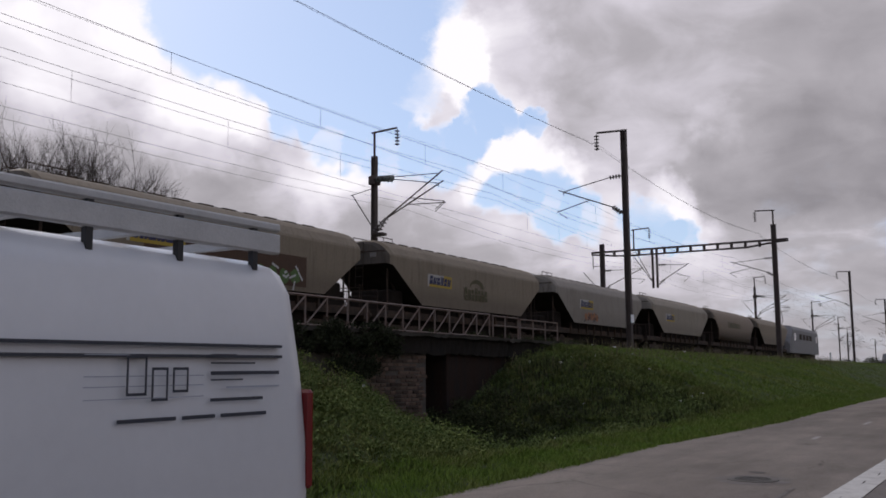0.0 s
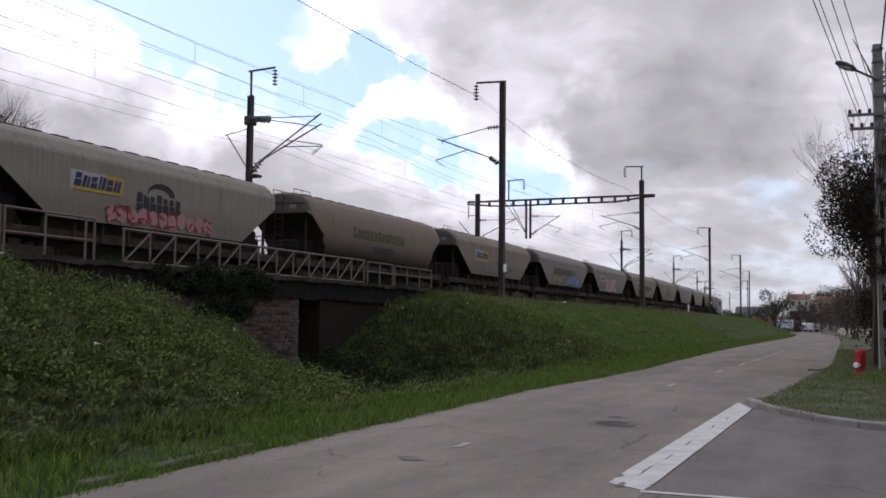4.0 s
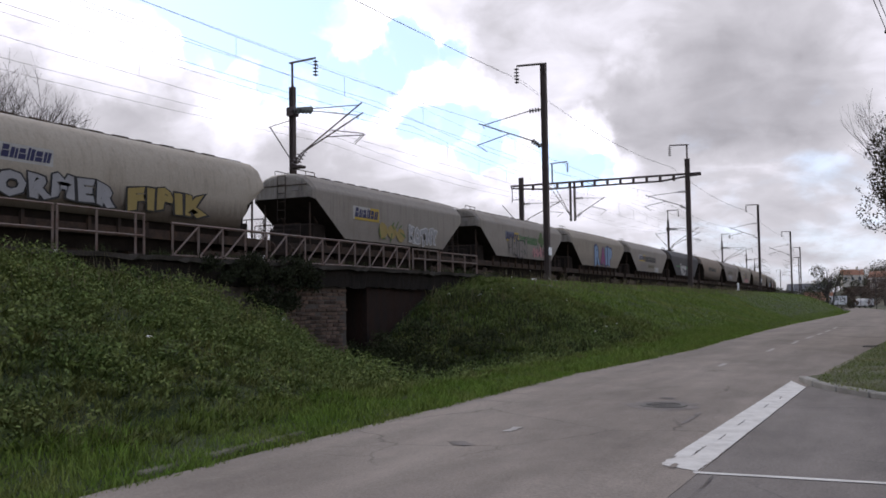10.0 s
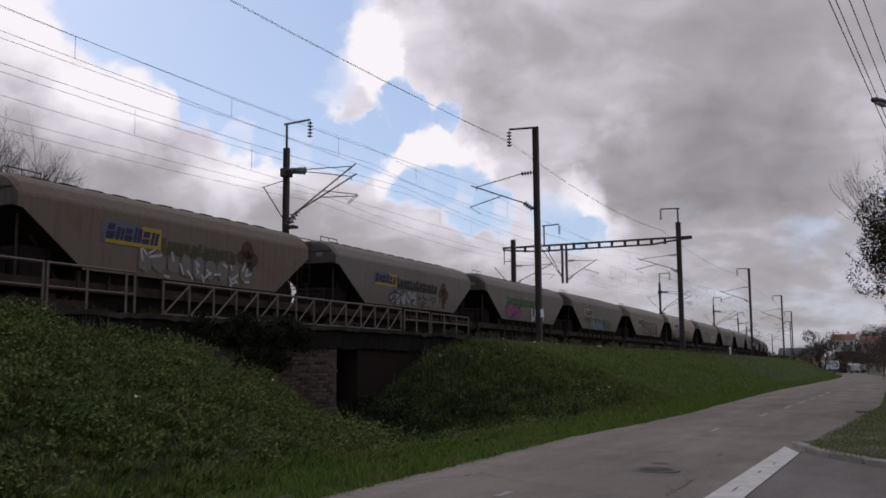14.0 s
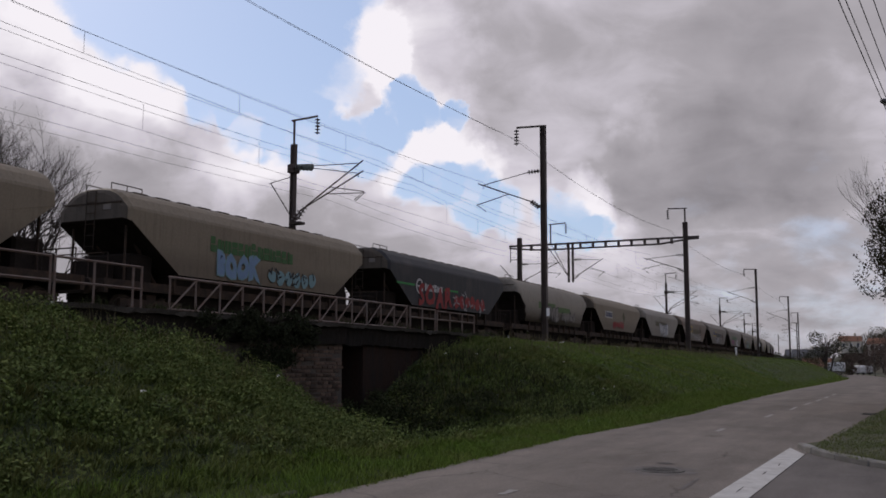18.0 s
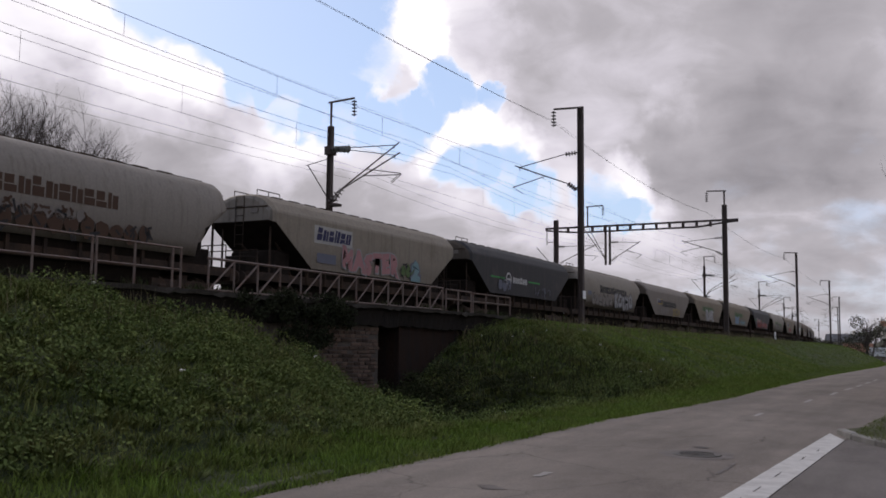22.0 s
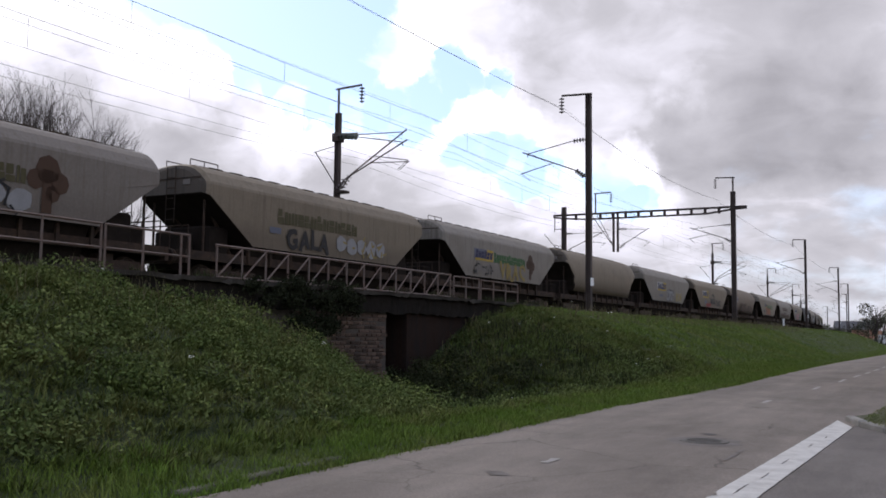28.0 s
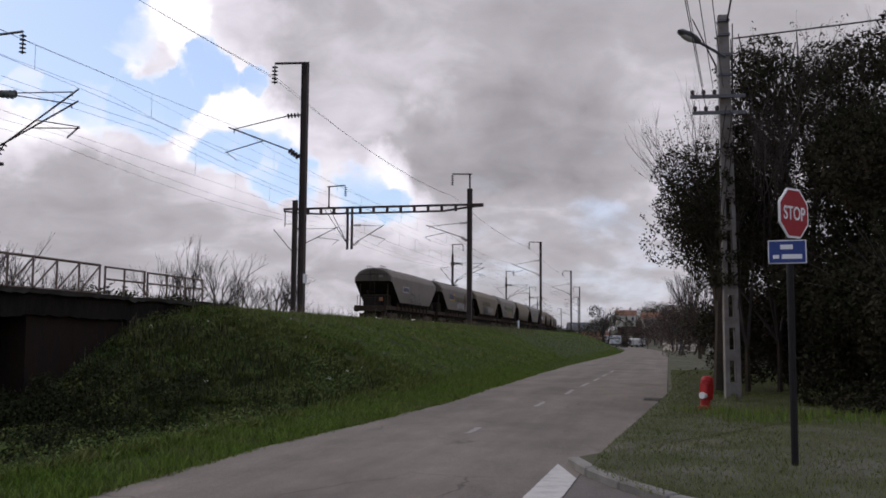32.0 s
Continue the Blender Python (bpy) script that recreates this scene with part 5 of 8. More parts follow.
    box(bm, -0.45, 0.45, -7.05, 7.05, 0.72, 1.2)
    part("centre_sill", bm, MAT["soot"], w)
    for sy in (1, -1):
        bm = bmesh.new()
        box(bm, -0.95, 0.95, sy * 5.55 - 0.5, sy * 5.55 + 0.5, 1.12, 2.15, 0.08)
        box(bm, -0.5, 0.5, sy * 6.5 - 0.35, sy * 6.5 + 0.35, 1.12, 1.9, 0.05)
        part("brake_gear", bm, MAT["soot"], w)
    for y in (-5.15, 5.15):
        bm = bmesh.new()
        for sx in (1, -1):
            box(bm, sx * 1.0 - 0.06, sx * 1.0 + 0.06, -1.3, 1.3, 0.5, 0.78)
            for dy in (-0.9, 0.9):
                box(bm, sx * 1.0 - 0.13, sx * 1.0 + 0.13, dy - 0.16, dy + 0.16, 0.34, 0.62, 0.03)
            box(bm, sx * 1.0 - 0.1, sx * 1.0 + 0.1, -0.35, 0.35, 0.36, 0.6, 0.03)
        box(bm, -1.0, 1.0, -0.2, 0.2, 0.55, 0.95)
        bogie = part("bogie", bm, MAT["underframe"], w)
        bogie.matrix_basis = pose(0, y, 0)
        for dy in (-0.9, 0.9):
            for sx in (1, -1):
                ob = part("wheel", wheel_bm(), MAT["wheel"], bogie)
                ob.matrix_basis = pose(sx * 0.70, dy, 0.46, 0, 0, 0 if sx > 0 else 180)
    return w


# --- lettering and paint on the wagon's road side
def mark_obj(name, bm, mat, wagon, x, label=""):
    ob = part(name, bm, mat, wagon, label)
    if name in ("graffiti", "lettering"):
        ob["kind"] = "stuff"
    ob.matrix_basis = pose(x, MARKS, 0)
    return ob


def rect(bm, y0, y1, z0, z1, slant=0.0):
    plate(bm, [(0, y0, z0), (0, y1, z0), (0, y1 + slant, z1), (0, y0 + slant, z1)])


def glyph_bars(bm, y, z, w, h, n, slant=0.0, gap=0.22, seed=0):
    """A row of n worn plain slabs the size of letters."""
    rnd = random.Random(seed * 31 + n)
    step = w / n
    for k in range(n):
        a, b = y + k * step, y + (k + 1 - gap * 0.7) * step
        top = h * (1.0 if k in (0, n // 2) else 0.86)
        wd = b - a

        def slab(u0, u1, v0, v1):
            rect(bm, a + u0 + slant * v0, a + u1 + slant * v0, z + v0, z + v1, slant * (v1 - v0))

        cut = rnd.uniform(0.38, 0.62)
        if rnd.random() < 0.55:
            slab(0, wd, 0, top * (cut - 0.035))
            slab(0, wd * rnd.uniform(0.7, 1.0), top * (cut + 0.035), top)
        else:
            slab(0, wd * (cut - 0.05), 0, top)
            slab(wd * (cut + 0.05), wd, 0, top * rnd.uniform(0.85, 1.0))


def millet(w, y, z, size=1.0, style="yellow"):
    bm = bmesh.new()
    rect(bm, y, y + 1.9 * size, z, z + 0.5 * size)
    mark_obj("name_panel", bm, INK["pale" if style == "pale" else "slate" if style == "slate" else "pale"], w, SIDE_X + 0.004, "small owner's panel")
    if style in ("yellow", "slate"):
        bm = bmesh.new()
        rect(bm, y + 1.25 * size, y + 1.9 * size, z, z + 0.5 * size)
        rect(bm, y + 0.1 * size, y + 1.25 * size, z, z + 0.13 * size)
        mark_obj("name_panel", bm, INK["yellow"], w, SIDE_X + 0.008, "yellow part of the owner's panel")
    bm = bmesh.new()
    glyph_bars(bm, y + 0.1 * size, z + 0.09 * size, 1.7 * size, 0.36 * size, 6, 0.25, 0.2, 1)
    mark_obj("lettering", bm, INK["navy"], w, SIDE_X + 0.012, "dark slanted lettering")


def transline(w, y, z, width=4.4, ink="black", h=0.5):
    bm = bmesh.new()
    glyph_bars(bm, y, z, width, h, 13, 0.0, 0.16, 2)
    mark_obj("lettering", bm, INK[ink], w, SIDE_X + 0.010, "faded operator lettering")


def swoosh(w, y, z, ink="black"):
    bm = bmesh.new()
    glyph_bars(bm, y, z, 2.1, 0.55, 7, 0.0, 0.25, 3)
    pts = [(0, y + 1.1 + 0.65 * math.cos(a), z + 0.55 + 0.38 * math.sin(a)) for a in np.linspace(0, math.pi, 12)]
    pin = [(0, y + 1.0 + 0.5 * math.cos(a), z + 0.55 + 0.2 * math.sin(a)) for a in np.linspace(0, math.pi, 12)]
    for k in range(11):
        plate(bm, [pts[k], pts[k + 1], pin[k + 1], pin[k]])
    mark_obj("lettering", bm, INK[ink], w, SIDE_X + 0.010, "dark trade mark with an arch over it")


def ring_mark(w, y, z):
    bm = bmesh.new()
    for k in range(20):
        a, b = 2 * math.pi * k / 20, 2 * math.pi * (k + 1) / 20
        plate(bm, [(0, y + r * math.cos(t), z + r * math.sin(t)) for r, t in ((0.36, a), (0.36, b), (0.26, b), (0.26, a))])
    rect(bm, y - 0.2, y + 0.3, z - 0.05, z + 0.05)
    glyph_bars(bm, y + 0.55, z - 0.16, 1.9, 0.34, 6, 0.0, 0.2, 5)
    mark_obj("lettering", bm, INK["white"], w, SIDE_X + 0.012, "white ring mark and lettering")
    bm = bmesh.new()
    rect(bm, y - 2.2, y - 0.5, z - 0.02, z + 0.07)
    mark_obj("stripe", bm, INK["sign"], w, SIDE_X + 0.010, "thin green stripe")
    bm = bmesh.new()
    rect(bm, y + 2.6, y + 4.2, z - 0.02, z + 0.07)
    mark_obj("stripe", bm, INK["sign"], w, SIDE_X + 0.010, "thin green stripe")


def bush_mark(w, y, z, ink="brown", s=1.0):
    bm = bmesh.new()
    rect(bm, y - 0.14 * s, y + 0.14 * s, z, z + 1.0 * s)
    for dy, dz, r in ((0.0, 1.0, 0.34), (-0.32, 0.75, 0.24), (0.34, 0.72, 0.26), (0.15, 0.45, 0.2)):
        plate(bm, [(0, y + (dy + r * math.cos(a)) * s, z + (dz + r * math.sin(a)) * s) for a in np.linspace(0, 2 * math.pi, 9)[:-1]])
    mark_obj("emblem", bm, INK[ink], w, SIDE_X + 0.011, "dark tree-shaped emblem")


def patch(w, y0, y1, z0, z1, ink, label="painted-over panel"):
    bm = bmesh.new()
    rect(bm, y0, y1, z0, z1)
    mark_obj("panel", bm, INK[ink], w, SIDE_X + 0.005, label)


def spray(w, text, y, z, width, h, fill, line="black", seed=0):
    """Fat sprayed letters with an outline."""
    z, h = z - 0.05, h * 1.2
    for k, (ink, grow, lift) in enumerate(((line, 0.130, 0.016), (fill, 0.075, 0.020)) if line != fill else ((fill, 0.045, 0.018),)):
        cu = bpy.data.curves.new("graffiti", "FONT")
        cu.body, cu.size, cu.offset, cu.resolution_u = text, 1.0, grow, 2
        cu.space_character = 1.22
        tmp = bpy.data.objects.new("graffiti", cu)
        scene.collection.objects.link(tmp)
        dg = bpy.context.evaluated_depsgraph_get()
        me = bpy.data.meshes.new_from_object(tmp.evaluated_get(dg))
        bpy.data.objects.remove(tmp)
        co = np.zeros(len(me.vertices) * 3)
        me.vertices.foreach_get("co", co)
        co = co.reshape(-1, 3)
        if k == 0:
            lo, hi = co.min(0), co.max(0)
        u, v = (co[:, 0] - lo[0]) / (hi[0] - lo[0]), (co[:, 1] - lo[1]) / (hi[1] - lo[1])
        ph = seed * 1.7
        v2 = v + 0.07 * np.sin(u * 9 + ph) + 0.05 * np.sin(u * 23 + ph)
        u2 = u + 0.012 * np.sin(v * 6 + u * 15 + ph)
        out = np.stack([np.zeros(len(u)), y + u2 * width, z + v2 * h], 1)
        me.vertices.foreach_set("co", out.ravel())
        me.materials.clear()
        me.materials.append(INK[ink])
        me.update()
        ob = new("graffiti", me)
        ob.parent = w
        ob.matrix_basis = pose(SIDE_X + lift, MARKS, 0)
        ob["label"], ob["kind"] = "sprayed graffiti letters", "stuff"


def scribble(w, y, z, width, h, fill, seed, line="black"):
    """Loose sprayed loops and strokes that spell nothing readable."""
    rnd = random.Random(seed)
    bm = bmesh.new()
    n = max(3, int(width / (h * 0.8)))
    for k in range(n):
        cy, cz = y + width * (k + 0.5) / n, z + h * (0.5 + rnd.uniform(-0.08, 0.08))
        ry, rz = width / n * 0.52, h * rnd.uniform(0.38, 0.52)
        pts = [(0, cy + ry * math.cos(a) * rnd.uniform(0.75, 1.1), cz + rz * math.sin(a) * rnd.uniform(0.8, 1.1)) for a in np.linspace(0, 2 * math.pi, 11)[:-1]]
        plate(bm, pts)
    mark_obj("graffiti", bm, INK[fill], w, SIDE_X + 0.015, "sprayed bubble shapes")
    bm = bmesh.new()
    for k in range(n * 3):
        cy, cz = y + width * rnd.random(), z + h * rnd.random()
        a = rnd.uniform(-1.4, 1.4)
        ln, t = h * rnd.uniform(0.25, 0.6), 0.035
        d = Vector((0, math.cos(a), math.sin(a))) * ln * 0.5
        nn = Vector((0, -math.sin(a), math.cos(a))) * t
        c = Vector((0, cy, cz))
        plate(bm, [tuple(c - d - nn), tuple(c + d - nn), tuple(c + d + nn), tuple(c - d + nn)])
    mark_obj("graffiti", bm, INK[line], w, SIDE_X + 0.019, "sprayed strokes")


# number, hull, paint, what is written on it
WAGONS = [
    (-16, "hopper", "tan", []),
    (-15, "tank", "brown", [(transline, -2.2, 2.6, 4.2, "olive")]),
    (-14, "hopper", "cream", [(millet, -3.5, 2.4)]),
    (-13, "hopper", "grey", [(millet, -3.2, 2.4), (scribble, -2.6, 1.75, 2.0, 0.5, "orange", 3)]),
    (-12, "hopper", "tan", [(millet, -3.6, 2.4), (swoosh, -0.6, 2.05, "olive")]),
    (-11, "hopper", "tan", [(patch, -3.0, 3.9, 1.75, 2.75, "brown"), (millet, -3.6, 2.45, 1.1), (spray, "10", -0.9, 1.8, 0.7, 0.5, "white", "white"), (scribble, 0.8, 1.75, 2.8, 0.6, "lime", 8, "white")]),
    (-10, "hopper", "mauve", [(millet, -3.9, 2.5, 0.9, "pale"), (spray, "FRASK", -1.8, 1.75, 4.0, 0.85, "pink", "white", 1)]),
    (-9, "hopper", "mauve", [(transline, -2.9, 2.45, 6.0, "olive", 0.5), (scribble, -3.0, 1.7, 2.6, 0.75, "ochre", 5), (spray, "ANAMONA", 0.6, 1.7, 3.6, 0.75, "blue", "navy", 2)]),
    (-8, "hopper", "tan", [(millet, -3.4, 2.45, 1.15), (scribble, -2.0, 1.75, 3.0, 0.7, "faded", 12, "faded"), (swoosh, 0.0, 1.95, "olive"), (scribble, 2.6, 1.8, 1.4, 0.4, "faded", 11)]),
    (-7, "tank", "brown", [(transline, -2.6, 2.45, 5.2, "olive", 0.5), (transline, -0.6, 1.95, 2.0, "black", 0.3)]),
    (-6, "hopper", "cream", [(millet, -3.3, 2.45, 1.1), (swoosh, -0.6, 2.15), (scribble, -1.9, 1.65, 5.0, 0.55, "pink", 14, "red")]),
    (-5, "hopper", "mauve", [(transline, -3.4, 2.45, 5.0, "olive"), (scribble, -2.8, 1.68, 3.4, 0.7, "silver", 3), (bush_mark, 3.3, 1.8, "brown")]),
    (-4, "tank", "brown", [(transline, -2.4, 2.45, 5.0, "black")]),
    (-3, "hopper", "dark", [(ring_mark, -1.9, 2.45), (spray, "HAZY", -1.9, 1.72, 2.3, 0.62, "white", "white", 4), (spray, "WEST", 1.2, 1.68, 2.4, 0.75, "silver", "white", 17)]),
    (-2, "hopper", "grey", [(millet, -3.5, 2.45, 1.1), (transline, -1.4, 2.45, 3.9, "black"), (transline, -0.4, 1.95, 2.4, "olive", 0.32), (spray, "TEE", 1.8, 1.68, 1.6, 0.35, "white", "white", 5), (scribble, -2.9, 1.75, 2.0, 0.6, "faded", 18, "faded")]),
    (-1, "hopper", "cream", [(spray, "R", -1.2, 1.7, 1.6, 1.3, "blue", "navy", 6), (spray, "IP", 1.5, 1.68, 2.0, 1.25, "blue", "navy", 7), (spray, "A", 0.3, 1.72, 1.4, 1.2, "magenta", "navy", 8)]),
    (0, "hopper", "grey", [(millet, -2.7, 2.5, 1.05, "slate"), (transline, -0.6, 2.45, 3.0, "green"), (spray, "SHIEN", -2.3, 1.68, 2.9, 0.9, "faded", "black", 7), (scribble, 1.5, 1.7, 2.3, 0.7, "pink", 21), (bush_mark, 3.0, 2.1, "lime", 0.9)]),
    (1, "hopper", "grey", [(millet, -3.4, 2.45, 1.1), (scribble, -1.4, 1.72, 2.4, 0.75, "ochre", 23, "lime"), (spray, "KOTNY", 1.3, 1.72, 3.0, 0.7, "silver", "white", 8)]),
    (2, "tank", "ivory", [(millet, -3.8, 2.65, 0.9, "pale"), (spray, "ORMER", -3.9, 1.82, 4.1, 0.62, "silver", "black", 9), (spray, "FIPIK", 0.5, 1.82, 3.6, 0.62, "ochre", "black", 10)]),
    (3, "hopper", "cream", [(patch, -1.6, 3.8, 1.75, 2.75, "brown"), (millet, -3.6, 2.4, 1.3), (patch, -3.2, -2.2, 1.95, 2.15, "slate", "small data panel"), (spray, "KOTNY", -1.9, 1.7, 5.4, 0.95, "faded", "brown", 11)]),
    (4, "hopper", "mauve", [(millet, -3.4, 2.5, 1.05), (scribble, -3.4, 2.05, 5.2, 0.4, "olive", 27, "olive"), (spray, "FRASK", -1.9, 1.68, 3.2, 0.8, "cyan", "cyan", 12), (spray, "ROSI", 1.4, 1.68, 1.9, 0.65, "lime", "lime", 13)]),
    (5, "hopper", "mauve", [(transline, -3.2, 2.45, 4.8, "green"), (scribble, -3.4, 1.7, 2.4, 0.85, "magenta", 29), (spray, "LABZ", 0.7, 1.68, 2.4, 0.8, "white", "black", 14)]),
    (6, "hopper", "mauve", [(millet, -3.3, 2.45, 1.1, "slate"), (transline, -1.2, 2.4, 4.1, "black"), (scribble, -1.9, 1.7, 2.6, 0.65, "silver", 31), (scribble, 1.0, 1.7, 2.2, 0.5, "faded", 32), (bush_mark, 3.6, 1.75, "brown", 0.95)]),
    (7, "hopper", "rust", [(millet, -3.4, 2.45, 1.25, "slate"), (transline, -1.0, 2.35, 3.6, "olive"), (scribble, -2.0, 1.68, 5.4, 0.75, "faded", 34, "white"), (bush_mark, 3.2, 1.9, "brown")]),
    (8, "hopper", "grey", [(transline, -2.6, 2.5, 4.4, "olive"), (spray, "WHIS", -1.2, 1.68, 3.8, 0.95, "white", "navy", 15)]),
    (9, "hopper", "tan", [(millet, -3.6, 2.5, 1.05, "pale"), (scribble, -1.6, 1.75, 3.2, 0.6, "red", 16, "red"), (bush_mark, 1.6, 2.2, "olive", 0.7)]),
    (10, "tank", "tank", [(patch, -2.9, 0.2, 2.4, 2.8, "lime", "green name board"), (patch, 0.6, 3.2, 2.3, 2.65, "lime", "green name board"), (spray, "MOVIE", -2.4, 1.72, 3.2, 0.8, "faded", "black", 17), (scribble, 1.4, 1.7, 2.8, 0.7, "faded", 37)]),
    (11, "hopper", "dark", [(ring_mark, -3.3, 2.5), (spray, "SOAR", -3.4, 1.66, 3.6, 0.85, "red", "red", 18), (scribble, 0.4, 1.66, 3.9, 0.8, "red", 39, "silver")]),
    (12, "hopper", "tan", [(transline, -2.6, 2.5, 4.6, "green"), (spray, "BOOK", -2.3, 1.7, 2.4, 0.75, "blue", "cyan", 19), (scribble, 0.5, 1.7, 3.0, 0.55, "cyan", 41)]),
    (13, "hopper", "tan", [(transline, -3.0, 2.5, 5.2, "green"), (spray, "FRASK", -1.6, 1.7, 3.9, 0.85, "silver", "white", 20), (patch, -3.1, -2.2, 2.0, 2.2, "olive", "small data panel")]),
    (14, "hopper", "mauve", [(millet, -3.4, 2.45, 0.8, "yellow"), (transline, -1.9, 2.3, 4.4, "black"), (scribble, -2.4, 1.7, 2.4, 0.6, "faded", 43, "faded"), (spray, "DC10", 1.4, 1.68, 2.2, 0.55, "ochre", "ochre", 21)]),
    (15, "tank", "tank", [(transline, -2.2, 2.55, 5.8, "black", 0.5), (patch, -4.6, -3.9, 2.3, 2.55, "slate", "small data panel"), (scribble, -3.9, 1.66, 4.2, 0.85, "faded", 45), (spray, "KOSMO", 0.8, 1.62, 4.2, 0.95, "silver", "black", 22)]),
    (16, "hopper", "dark", [(ring_mark, -1.8, 2.4), (scribble, -3.1, 1.75, 1.6, 0.7, "slate", 47), (scribble, 1.6, 1.7, 2.4, 0.5, "black", 48, "slate")]),
    (17, "hopper", "cream", [(millet, -3.9, 2.55, 1.3, "pale"), (patch, -3.7, -2.5, 1.85, 2.2, "slate", "small data panel"), (spray, "MASTER", -2.2, 1.7, 4.4, 0.8, "pink", "silver", 23), (spray, "2", 3.0, 1.7, 0.9, 0.7, "cyan", "slate", 24), (scribble, 2.2, 1.72, 1.2, 0.6, "lime", 50)]),
    (18, "tank", "grey", [(transline, -2.6, 2.5, 5.2, "brown", 0.5), (scribble, -1.5, 1.95, 3.0, 0.4, "faded", 51, "brown"), (scribble, -4.2, 1.6, 8.0, 0.6, "brown", 52)]),
    (19, "hopper", "cream", [(millet, -2.4, 2.5, 0.9, "slate"), (transline, -1.0, 2.35, 4.2, "green"), (spray, "TOIM", -1.7, 1.72, 3.4, 0.7, "orange", "red", 25), (scribble, -3.6, 1.95, 1.4, 0.25, "faded", 54)]),
    (20, "tank", "brown", [(millet, -4.6, 2.55, 1.0, "pale"), (spray, "KOTNY", -1.6, 1.65, 3.4, 0.75, "brown", "black", 26), (scribble, 2.4, 1.65, 2.6, 0.7, "brown", 56)]),
    (21, "hopper", "tan", [(millet, -3.4, 2.45, 1.2), (patch, -2.6, -1.7, 1.9, 2.2, "slate", "small data panel"), (scribble, -2.0, 1.62, 1.8, 0.4, "red", 57, "red"), (swoosh, -0.4, 1.95), (spray, "DABZ", 2.0, 1.85, 1.9, 0.45, "black", "black", 27)]),
    (22, "hopper", "grey", [(millet, -2.8, 2.4, 1.3), (patch, -2.2, -1.2, 1.95, 2.12, "slate", "small data panel"), (spray, "CROY", -0.2, 1.7, 2.3, 0.8, "silver", "black", 28), (spray, "BOW", 2.6, 1.7, 1.9, 0.7, "ochre", "silver", 29)]),
    (23, "tank", "tan", []),
    (24, "hopper", "grey", [(millet, -3.2, 2.4, 1.1, "slate"), (transline, -1.0, 2.4, 3.8, "green"), (spray, "VRAC", -0.4, 1.68, 3.2, 0.7, "ochre", "ochre", 30), (scribble, -3.2, 1.75, 2.2, 0.5, "faded", 60), (bush_mark, 3.5, 1.8, "brown")]),
    (25, "hopper", "tan", [(transline, -2.8, 2.5, 4.8, "olive"), (patch, -3.2, -2.6, 2.15, 2.35, "slate", "small data panel"), (spray, "GALA", -2.3, 1.75, 2.5, 0.62, "black", "black", 31), (scribble, 0.6, 1.7, 3.4, 0.75, "silver", 62, "ochre")]),
    (26, "hopper", "mauve", [(millet, -3.5, 2.45, 1.2, "slate"), (transline, -1.2, 2.4, 3.8, "olive"), (scribble, -0.2, 1.66, 3.0, 0.75, "silver", 64), (bush_mark, 3.2, 1.75, "brown", 1.1)]),
    (27, "hopper", "mauve", [(millet, -3.3, 2.4, 0.9, "pale"), (scribble, -1.2, 1.7, 3.4, 0.7, "faded", 33)]),
]
PAINT_WORDS = {"cream": "grimy cream", "tan": "dirty tan", "grey": "pale grey", "mauve": "greyed beige", "dark": "charcoal", "rust": "rust-stained", "brown": "soot-browned", "tank": "cream", "ivory": "ivory"}
TRAIN = []
SHORT = {13: 0.9}     # one shorter hull
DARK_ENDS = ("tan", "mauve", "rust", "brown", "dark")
RUNNING = ("sole_bar", "headstock", "buffer", "bogie", "centre_sill", "end_platform", "handrail", "handrail_post", "brake_gear", "discharge_trough", "discharge_chute")


def make_train():
    protos = {"hopper": build_wagon("hopper"), "tank": build_wagon("tank")}
    used = set()
    for n, kind, paint, marks in WAGONS:
        if kind in used:
            w = copy_thing(protos[kind], pose(0, 0, 0))
        else:
            w = protos[kind]
            used.add(kind)
        TRAIN.append((n, w))
    for (n, w), (n2, kind, paint, marks) in zip(TRAIN, WAGONS):
        for o in w.children:
            if o.name.split(".")[0] == "body":
                o.material_slots[0].link = "OBJECT"
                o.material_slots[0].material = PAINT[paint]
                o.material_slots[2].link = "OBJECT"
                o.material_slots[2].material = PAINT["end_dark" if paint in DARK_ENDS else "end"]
        for f, *args in marks:
            f(w, *args)
        for o in w.children:
            if n in SHORT and o.name.split(".")[0] not in RUNNING:
                o.matrix_basis = Matrix.Diagonal((1, SHORT[n], 1, 1)) @ o.matrix_basis
        if n == 27:
            bm = bmesh.new()
            box(bm, 0.62, 0.88, -7.06, -7.03, 1.62, 1.88, 0.01)
            part("tail_plate", bm, INK["orange"], w, "orange and white tail plate")
        shape = "slope-sided" if kind == "hopper" else "round-sided"
        tail = "with sprayed graffiti" if any(f in (spray, scribble) for f, *_ in marks) else "with faded lettering" if marks else "without graffiti"
        tagged(w, f"{PAINT_WORDS[paint]} {shape} bogie grain wagon {tail}", "freight wagon", group="grain wagons")


make_train()


